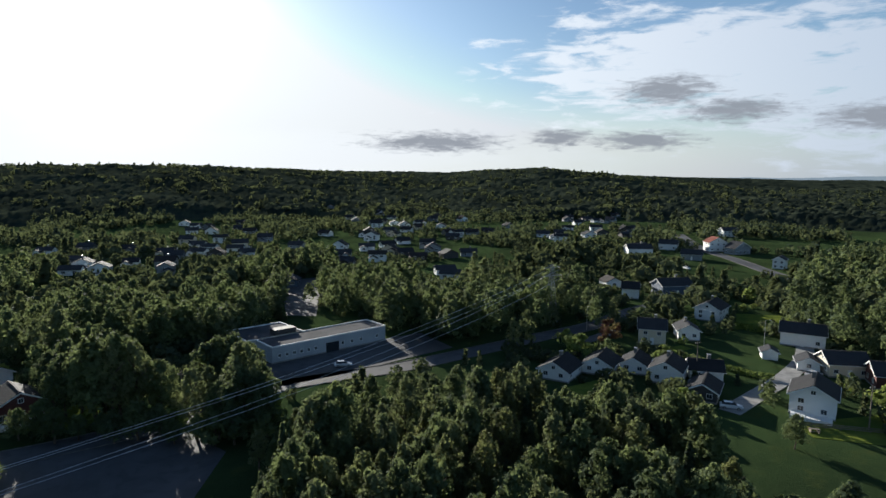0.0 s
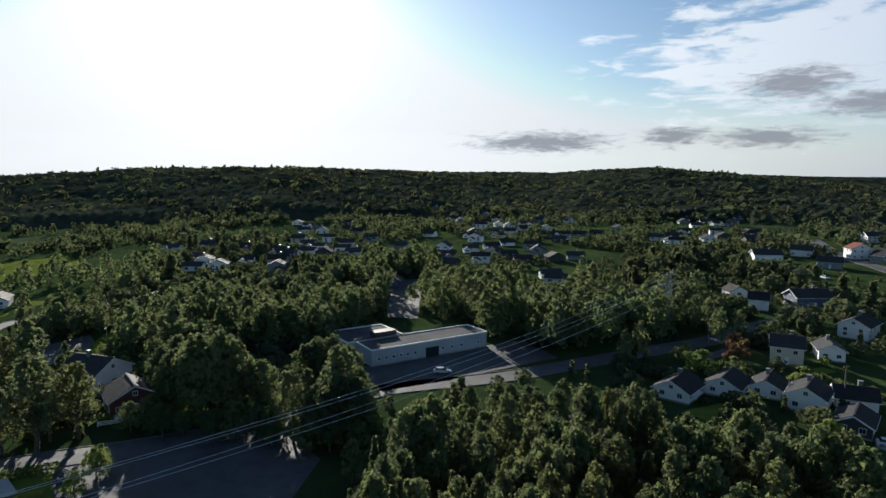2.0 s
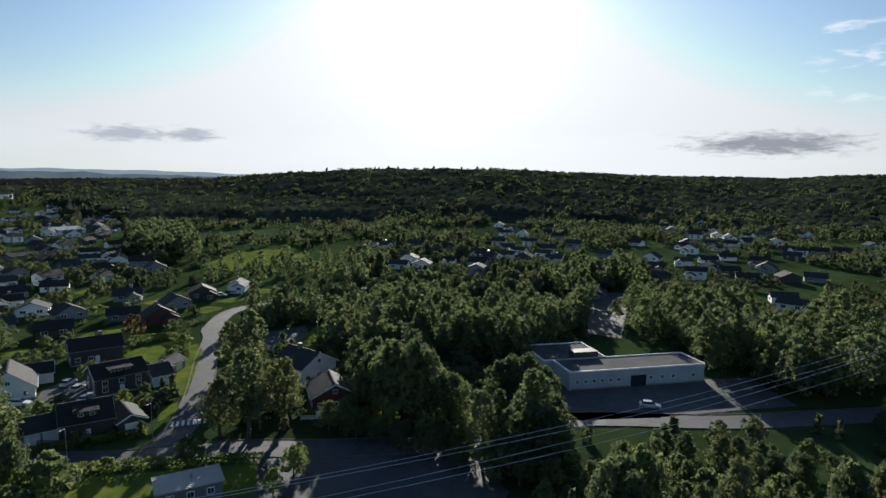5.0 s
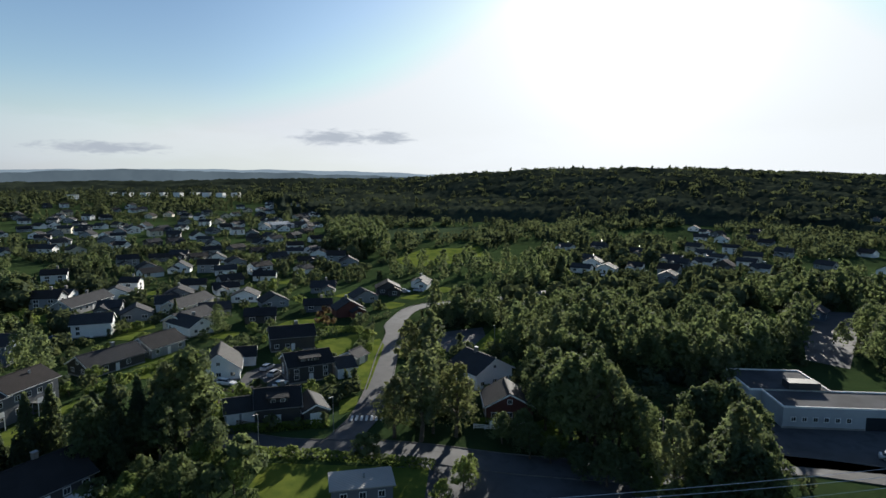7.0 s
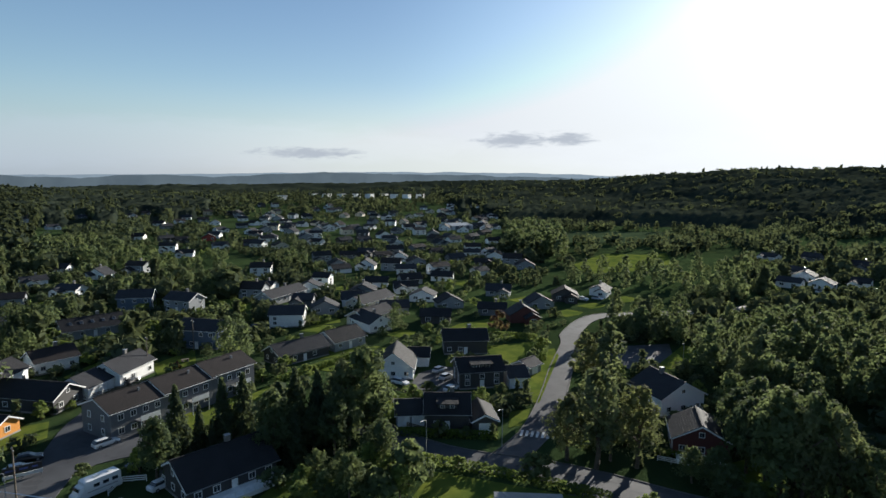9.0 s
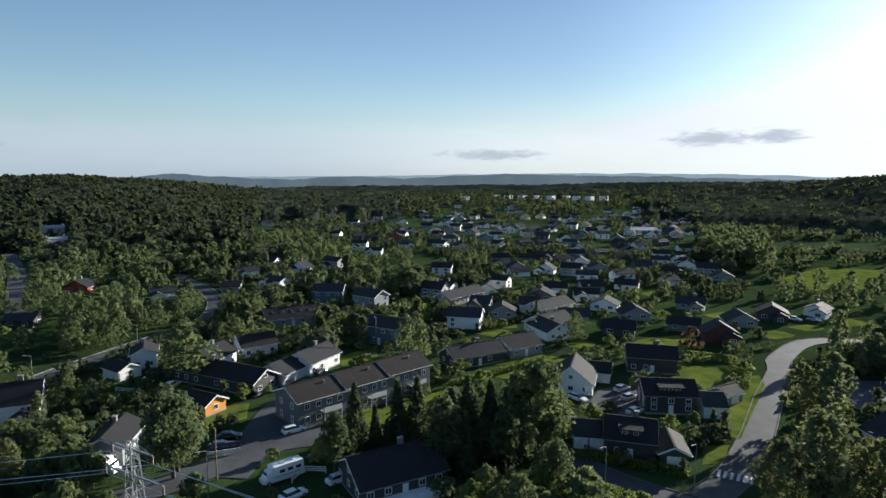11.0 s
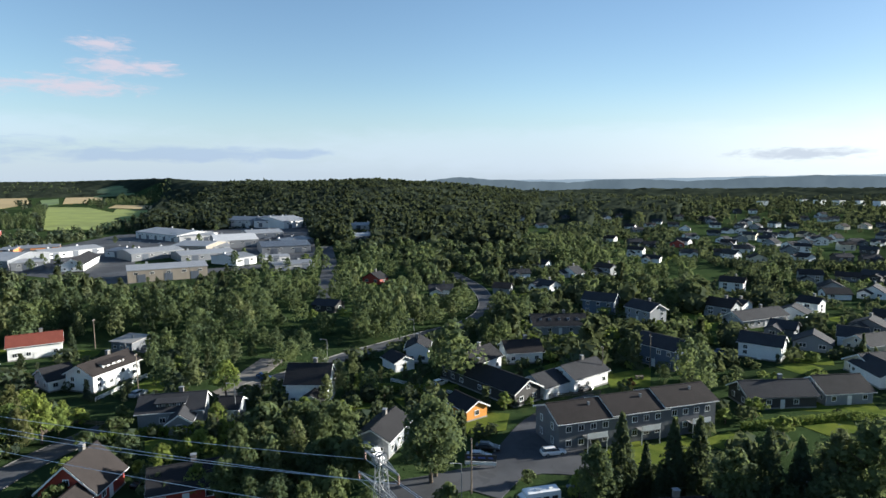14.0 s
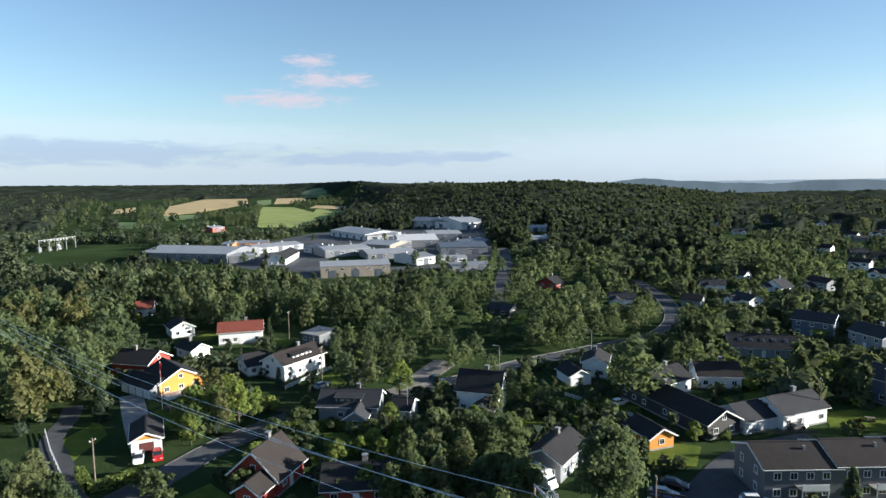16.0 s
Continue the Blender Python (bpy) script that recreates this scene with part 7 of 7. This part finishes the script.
for k, (mx, my, mh, mr) in enumerate(MASTS):
    pylon(mx, my, mh, mr, "grey steel lattice power mast between the trees")
for (x0, y0, h0, r0), (x1, y1, h1, r1) in zip(MASTS, MASTS[1:]):
    for s, dz in ((-3.2, -1.7), (3.2, -1.7), (-4.6, -4.5), (4.6, -4.5)):
        cable((x0 + s * math.cos(radians(r0)), y0 + s * math.sin(radians(r0)), h0 + dz), (x1 + s * math.cos(radians(r1)), y1 + s * math.sin(radians(r1)), h1 + dz), 5.0)


# ---- poles and lamps ----
def lamp_post(x, y, rot=0, h=7.5):
    ob = thing("street_lamp", x, y, rot, label="slim grey steel street lamp beside the road", category="street lamp", group="street lamps")
    bm = bmesh.new()
    bar(bm, (0, 0, -0.2), (0, 0, h), 0.09, 0.05, 8)
    part("pole", bm, ob, "", None, steel)
    bm = bmesh.new()
    bar(bm, (0, 0, h), (0, -1.2, h + 0.25), 0.045, 0.04, 6)
    part("arm", bm, ob, "", None, steel)
    part("lamp_head", boxes((0, -1.45, h + 0.26, 0.24, 0.6, 0.12), bevel=0.03), ob, "", None, steel)


def wood_pole(x, y, rot=0, h=9):
    ob = thing("utility_pole", x, y, rot, label="weathered wooden utility pole among the gardens", category="pole", group="utility poles")
    bm = bmesh.new()
    bar(bm, (0, 0, -0.3), (0, 0, h), 0.15, 0.1, 8)
    part("pole", bm, ob, "", None, wood_post)
    part("crossbar", boxes((0, 0, h - 0.5, 1.5, 0.12, 0.12)), ob, "", None, wood_post)
    for s in (-0.6, 0.6):
        part("insulator", boxes((s, 0, h - 0.34, 0.09, 0.09, 0.2), bevel=0.02), ob, "", None, trim_white)


def flagpole(x, y, h=11):
    ob = thing("flagpole", x, y, 30, label="white flagpole with a red and white pennant", category="flagpole")
    bm = bmesh.new()
    bar(bm, (0, 0, 0), (0, 0, h), 0.07, 0.04, 8)
    part("pole", bm, ob, "", None, trim_white)
    v, f = [], []
    for i in range(9):
        zz = h - 0.4 - i * 0.4
        for s in (0, 1):
            v.append((0.08 + 0.1 * math.sin(i * 0.9), -0.1 + s * (0.55 - 0.05 * i) + 0.12 * math.sin(i), zz))
    f = [(2 * i, 2 * i + 1, 2 * i + 3, 2 * i + 2) for i in range(8)]
    ob2 = part("pennant", mesh_of("pennant", v, f, material("red_cloth", (0.55, 0.03, 0.03), 0.8, mottled(2, 14))), ob, "red pennant")
    sol = ob2.modifiers.new("thick", "SOLIDIFY")
    sol.thickness = 0.02


# ---- vehicles ----
CARS = {"white": (0.75, 0.75, 0.75), "black": (0.02, 0.02, 0.022), "red": (0.42, 0.02, 0.02), "silver": (0.42, 0.43, 0.45), "blue": (0.04, 0.08, 0.20)}


def car_paint(c):
    return material("car_paint_" + c, CARS[c], 0.25, mottled(0.8, 10, 0.95, 1.05, 0.001), spec=0.6)


def loft(sections):
    """A body from outlines at steps along x: (x, half width, bottom, top, top half width)."""
    bm = bmesh.new()
    rings = []
    for x, hw, z0, z1, tw in sections:
        zm = z0 + (z1 - z0) * 0.55
        rings.append([bm.verts.new(p) for p in ((x, -hw * 0.94, z0), (x, -hw, zm), (x, -tw, z1), (x, tw, z1), (x, hw, zm), (x, hw * 0.94, z0))])
    for a, b in zip(rings, rings[1:]):
        for i in range(6):
            bm.faces.new((a[i], a[(i + 1) % 6], b[(i + 1) % 6], b[i]))
    bm.faces.new(rings[0]), bm.faces.new(rings[-1][::-1])
    bmesh.ops.recalc_face_normals(bm, faces=bm.faces)
    return bm


def wheels(ob, xs, hw, r=0.33):
    def tyre():
        bm = bmesh.new()
        bmesh.ops.create_cone(bm, cap_ends=True, segments=16, radius1=r, radius2=r, depth=0.22, matrix=pose(0, 0, 0, 90, 0, 0))
        return bm_mesh(bm, "wheel", rubber)
    def rim():
        bm = bmesh.new()
        bmesh.ops.create_cone(bm, cap_ends=True, segments=12, radius1=r * 0.62, radius2=r * 0.55, depth=0.25, matrix=pose(0, 0, 0, 90, 0, 0))
        return bm_mesh(bm, "rim", steel)
    for x in xs:
        for s in (-1, 1):
            o = part("wheel", cached(("tyre", r), tyre), ob, "", pose(x, s * (hw - 0.1), r))
            part("rim", cached(("rim", r), rim), o)


def car(x, y, rot, colour, estate=False, L=4.5):
    ob = thing("car", x, y, rot, label=f"parked {colour} {'estate' if estate else 'family'} car with dark windows", category="car", group="parked cars")
    k = L / 4.5
    back = -2.15 if estate else -1.75
    part("body", loft([(-2.25 * k, 0.78, 0.35, 0.85, 0.7), (-2.1 * k, 0.88, 0.28, 1.0, 0.78), (0.9 * k, 0.9, 0.25, 0.98, 0.8), (1.9 * k, 0.88, 0.28, 0.82, 0.74), (2.25 * k, 0.76, 0.35, 0.66, 0.66)]), ob, "", None, car_paint(colour))
    part("cabin", loft([(back * k, 0.76, 0.95, 1.05, 0.7), ((back + 0.35) * k, 0.76, 0.95, 1.43, 0.6), (0.2 * k, 0.76, 0.95, 1.45, 0.6), (1.05 * k, 0.74, 0.93, 1.0, 0.66)]), ob, "dark glazed cabin", None, glass)
    part("roof", boxes(((back + 0.55) * k / 2 + 0.05, 0, 1.46, (0.35 - back) * k * 0.82, 1.16, 0.05), bevel=0.015), ob, "", None, car_paint(colour))
    for s in (-1, 1):
        part("headlight", boxes((2.14 * k, s * 0.58, 0.68, 0.12, 0.3, 0.13)), ob, "", None, trim_white)
        part("tail_light", boxes((-2.18 * k, s * 0.62, 0.82, 0.08, 0.2, 0.16)), ob, "", None, material("red_lens", (0.4, 0.01, 0.01), 0.2, mottled(3, 20)))
    wheels(ob, (-1.35 * k, 1.4 * k), 0.9)


def van(x, y, rot, L, colour, label, name="van", cat="van"):
    ob = thing(name, x, y, rot, label=label, category=cat)
    a, b = -L / 2, L / 2
    part("body", loft([(a, 1.05, 0.45, 2.75, 0.98), (a + 0.1, 1.1, 0.4, 2.85, 1.0), (b - 1.9, 1.1, 0.4, 2.85, 1.0), (b - 1.5, 1.08, 0.4, 2.75, 0.95)]), ob, "", None, car_paint(colour))
    part("cab", loft([(b - 1.5, 1.02, 0.4, 2.3, 0.9), (b - 0.9, 1.02, 0.4, 2.1, 0.86), (b - 0.45, 1.0, 0.4, 1.25, 0.85), (b, 0.92, 0.45, 1.0, 0.8)]), ob, "", None, car_paint(colour))
    part("windscreen", boxes((b - 0.66, 0, 1.68, 0.06, 1.6, 0.85)), ob, "", pose(0, 0, 0), glass)
    for s in (-1, 1):
        for i in range(3):
            part("side_window", boxes((a + 1.0 + i * (L - 2.8) / 3, s * 1.06, 1.95, 0.9, 0.08, 0.5)), ob, "", None, glass)
        part("stripe", boxes((-0.6, s * 1.085, 1.2, L - 2.4, 0.05, 0.12)), ob, "grey stripe", None, steel)
    for i in range(2):
        part("roof_hatch", boxes((a + 1.3 + 2.1 * i, 0, 2.9, 0.7, 0.7, 0.14), bevel=0.03), ob, "", None, trim_white)
    wheels(ob, (a + 1.6, b - 0.95), 1.05, 0.36)


def sign_board(x, y, rot):
    """A wide dark notice board over a pale base, with unreadable lines of print."""
    ob = thing("notice_board", x, y, rot, label="wide dark notice board on posts over a pale base", category="notice board")
    for s in (-2.5, 0, 2.5):
        part("post", boxes((s, 0.1, 1.0, 0.12, 0.12, 2.4)), ob, "", None, steel)
    part("panel", boxes((0, 0, 1.75, 5.4, 0.1, 1.1)), ob, "dark blue-black panel", None, wall_mat("dark"))
    part("base_board", boxes((0, 0, 0.75, 5.4, 0.1, 0.55)), ob, "pale base board", None, trim_white)
    for i, (a, l) in enumerate(((-1.6, 1.4), (0.2, 1.2), (1.7, 0.8))):
        part("print", boxes((a, -0.06, 1.75, l, 0.02, 0.28)), ob, "pale bar of print", None, material("print_blue", (0.10, 0.14, 0.40), 0.5, mottled(2, 12)))


def crossing(x, y, rot):
    """Painted stripes across the side road."""
    ob = thing("crosswalk", x, y, rot, z=0.0, label="worn white crosswalk stripes on the asphalt", category="crosswalk", kind="structure")
    for i in range(7):
        part("stripe", boxes(((i - 3) * 1.0, 0, 0.24, 0.5, 2.6, 0.006)), ob, "", None, paint_line)


def fence(pts, h=1.1, colour="white"):
    """A board fence with posts and rails."""
    ob = thing("fence", pts[0][0], pts[0][1], 0, label=f"low {'white' if colour == 'white' else 'dark'} board fence round a garden", category="fence", group="garden fences")
    mat = trim_white if colour == "white" else wood_post
    bx, by = pts[0]
    for (x0, y0), (x1, y1) in zip(pts, pts[1:]):
        L = math.hypot(x1 - x0, y1 - y0)
        a = math.atan2(y1 - y0, x1 - x0)
        m = Matrix.Translation((x0 - bx, y0 - by, 0)) @ Matrix.Rotation(a, 4, "Z")
        n = max(1, int(L / 2.2))
        post = cached(("fpost", h, colour), lambda: bm_mesh(boxes((0, 0, h / 2, 0.1, 0.1, h)), "post", mat))
        for i in range(n + 1):
            part("post", post, ob, "", m @ Matrix.Translation((L * i / n, 0, 0)))
        for z in (0.35, 0.65, 0.95):
            part("rail", boxes((L / 2, 0.06, z * h, L, 0.03, 0.16)), ob, "", m, mat)


def garden_table(x, y, rot):
    ob = thing("garden_table", x, y, rot, label="wooden garden table with benches on the grass", category="garden table", group="garden furniture")
    part("tabletop", boxes((0, 0, 0.74, 1.8, 0.8, 0.05)), ob, "", None, wood_post)
    for s in (-1, 1):
        part("bench", boxes((0, s * 0.75, 0.45, 1.8, 0.28, 0.05)), ob, "", None, wood_post)
        part("leg", boxes((s * 0.7, 0, 0.36, 0.08, 1.5, 0.72)), ob, "", None, wood_post)


def substation():
    """Steel gantries and transformers on gravel beyond the works."""
    cx, cy = SUB
    for i in range(3):
        ob = thing("gantry", cx + i * 9, cy + i * 4, 20, label="grey steel substation gantry with insulators", category="gantry", group="substation gantries")
        for s in (-1, 1):
            part("post", boxes((s * 8, 0, 4.5, 0.4, 0.4, 9)), ob, "", None, steel)
        part("beam", boxes((0, 0, 9.1, 17, 0.4, 0.5)), ob, "", None, steel)
        for k in range(5):
            part("insulator", boxes((-6 + 3 * k, 0, 8.2, 0.25, 0.25, 1.3)), ob, "", None, trim_white)
        tr = thing("transformer", cx + i * 9 + 3, cy + i * 4 - 7, 20, label="grey steel transformer on a concrete base", category="transformer", group="substation transformers")
        part("tank", boxes((0, 0, 1.7, 3.2, 2.2, 2.6), bevel=0.08), tr, "", None, sheet("sheet_grey"))
        part("base", boxes((0, 0, 0.2, 4, 3, 0.4)), tr, "", None, concrete)
        for k in (-1, 0, 1):
            part("bushing", boxes((k, 0, 3.5, 0.2, 0.2, 1.0)), tr, "", None, trim_white)


# ---- hedges ----
def hedge(pts, width, height, leaf="hedge", label="clipped green hedge along a garden"):
    P = [Vector(p) for p in pts]
    cs, ns = [], []
    for a, b in zip(P, P[1:]):
        n = int((b - a).length * (width + 2 * height) * 14)
        d = (b - a).normalized()
        s = Vector((-d.y, d.x))
        for _ in range(n):
            t, u = random.random(), random.uniform(-1, 1)
            q = a.lerp(b, t)
            k = random.random()
            if k < 0.4:
                off, z, nn = u * width / 2, height * random.uniform(0.9, 1.05), (0, 0, 1)
            else:
                sg = 1 if k < 0.7 else -1
                off, z, nn = sg * width / 2 * random.uniform(0.85, 1.05), height * random.random(), (s.x * sg, s.y * sg, 0.2)
            cs.append((q.x + s.x * off, q.y + s.y * off, z + float(land(q.x, q.y)))), ns.append(nn)
    v, f = cards(np.array(cs), np.array(ns), 0.22, 0.6)
    ob = new("hedge", raw_mesh("hedge", v, f, LEAF[leaf]))
    return tagged(ob, label, "hedge", "garden hedges")


# ---- parked vehicles ----
car(-136.1, 23.4, 116, 'white', True)
car(-98.5, -72.8, 52, 'white')
car(-100.9, -71.0, 58, 'red')
van(-117.5, 22.2, -62, 7.0, 'white', 'white motorhome parked on the drive beside hedges', 'motorhome', 'motorhome')
sign_board(-128.3, 11.7, 98)
car(-131.3, 10.9, 99, 'silver')
van(-125.6, -7.0, 67, 5.4, 'white', 'white delivery van parked beside a house')
car(-141.3, 84.2, 30, 'white', True)
car(-145.2, 96.7, 117, 'silver')
car(-139.7, 95.7, 116, 'silver')
car(-132.0, 92.8, 116, 'white')
car(-171.0, 28.5, 145, 'black')
car(-111.1, 24.3, 125, 'white')
car(-106.7, 127.9, 3, 'black')
car(60.7, 124.0, -18, 'silver')
car(-161.9, -48.8, 69, 'blue')
car(-109.7, -40.1, 175, 'black')
car(-197.3, 187.9, 25, 'white')
car(-163.7, 288.0, 94, 'white')
car(-164.1, 313.8, 61, 'white')
car(-156.8, 314.7, 63, 'silver')
car(-127.3, 397.6, 83, 'white')
car(-25.2, 151.0, 13, 'silver')
car(105.7, 143.7, -46, 'white')
car(-135.3, 11.7, 94, 'black')
car(-489.3, -18.8, 139, 'white')
car(-446.8, -344.2, 167, 'white')
car(-430.5, -320.1, 165, 'white')
car(-437.4, -316.7, 165, 'white')
car(-425.8, -297.8, 163, 'white')
car(-486.4, -311.6, 167, 'silver')
car(-472.9, -289.1, 164, 'white')
car(-403.2, -305.0, 163, 'white')
car(-421.8, -285.8, 162, 'white')
car(-503.0, -212.6, 153, 'white')
car(-460.0, -188.0, 157, 'white')
car(-496.8, -178.1, 154, 'white')
car(-520.3, -175.5, 151, 'silver')
car(-448.6, -141.0, 154, 'white')
car(-445.5, -131.2, 153, 'silver')
# ---- lamps and poles ----
lamp_post(-173.8, -37.3, 30)
lamp_post(-200.6, -21.7, 30)
lamp_post(-137.6, -41.2, 30)
lamp_post(-113.8, 11.5, 30)
lamp_post(-103.4, 72.1, 30)
lamp_post(92.6, 172.1, 30)
lamp_post(-101.5, 86.4, 30)
lamp_post(-160.0, -87.2, 30)
lamp_post(45.5, 189.2, 30)
lamp_post(-116.5, 150.4, 30)
wood_pole(-147.8, -73.5, 20)
wood_pole(-178.1, 32.2, 20)
wood_pole(82.2, 113.1, 20)
wood_pole(61.5, 143.9, 20)
wood_pole(-52.3, 118.8, 20)
wood_pole(-88.4, -68.7, 20)
wood_pole(-192.3, 44.3, 20)
wood_pole(-119.3, 11.9, 20)
wood_pole(-174.9, -111.1, 20)
flagpole(-116.3, -91.4)
# ---- hedges ----
hedge([(-90.1, -76.6), (-87.6, -69.5), (-90.9, -67.4), (-95.8, -67.3)], 1.4, 1.7, 'lime', 'bright yellow-green clipped hedge by the garage')
hedge([(-194.7, 23.6), (-184.5, 32.9)], 1.5, 2.0)
hedge([(-219.2, 4.2), (-206.7, 14.1), (-194.7, 23.6)], 2.0, 2.6)
hedge([(-115.9, 71.9), (-110.8, 79.6), (-105.2, 88.0)], 1.2, 1.4)
hedge([(-106.3, 69.0), (-95.4, 78.7), (-89.0, 83.6), (-78.6, 91.0)], 1.3, 1.5)
hedge([(-167.8, 124.9), (-159.0, 135.8), (-148.7, 132.5), (-140.3, 125.3)], 1.2, 1.8)
hedge([(-248.2, 32.0), (-265.1, 41.4), (-257.7, 42.5)], 3.0, 3.0, 'lime')
hedge([(-156.5, -6.7), (-165.1, -0.7)], 1.2, 1.2)
hedge([(-120.4, -59.6), (-127.0, -50.7), (-131.8, -33.6)], 1.6, 1.8)
hedge([(61.8, 164.2), (75.1, 144.1), (79.7, 142.5)], 1.3, 1.3)
hedge([(94.1, 193.1), (104.7, 179.7)], 1.4, 1.8)
hedge([(-88.1, 109.2), (-80.4, 114.5)], 1.0, 1.0)
hedge([(-155.1, 58.4), (-166.5, 81.4), (-165.7, 87.1)], 1.3, 1.5)
hedge([(-159.6, -22.8), (-162.4, -4.5)], 1.5, 1.6)
# ---- fences, tables, crossing, substation ----
crossing(-103.1, 95.5, 47)
fence([(-115.9, 23.9), (-119.2, 25.8), (-118.2, 29.3)], 1.1, 'white')
fence([(-120.5, 74.1), (-116.1, 76.6), (-113.8, 78.1)], 0.9, 'dark')
fence([(-139.9, 79.7), (-134.9, 82.5), (-132.1, 86.0)], 1.0, 'dark')
fence([(-166.8, -17.5), (-163.6, -8.8), (-161.3, -1.0)], 1.0, 'white')
fence([(-96.7, -100.5), (-92.7, -90.9), (-87.8, -77.5)], 1.0, 'white')
fence([(-77.9, 90.3), (-73.9, 89.0)], 1.0, 'dark')
fence([(69.3, 114.8), (84.1, 111.1)], 1.0, 'dark')
fence([(-139.1, -77.3), (-156.3, -78.1)], 1.0, 'white')
fence([(-119.5, -73.2), (-127.5, -71.8), (-128.1, -64.0)], 1.0, 'dark')
fence([(-161.5, 15.5), (-169.3, 31.8)], 1.1, 'dark')
fence([(-85.1, 107.7), (-79.6, 111.5)], 1.0, 'white')
garden_table(-128.3, 78.9, 68)
garden_table(-182.9, 41.2, 102)
garden_table(-131.2, 78.5, 48)
garden_table(-117.1, -90.2, 106)
garden_table(71.0, 112.0, -15)
garden_table(-180.7, 17.5, 101)
SUB = (-293.6, -458.5)
substation()
car(-114.9, 31.4, 120, 'white')
car(-124.0, 28.5, 117, 'black')
car(-144.6, -70.7, 177, 'silver')
car(-167.4, -5.5, 153, 'white')
car(-273.9, 144.8, 102, 'white')
car(-195.1, 193.6, 25, 'silver')
car(-182.2, 287.4, 86, 'white')
car(-184.5, 303.3, 77, 'silver')
car(90.7, 145.0, 20, 'silver')
car(127.5, 316.8, -77, 'white')
car(-210.8, 64.7, 134, 'blue')
car(-207.2, 66.4, 49, 'blue')
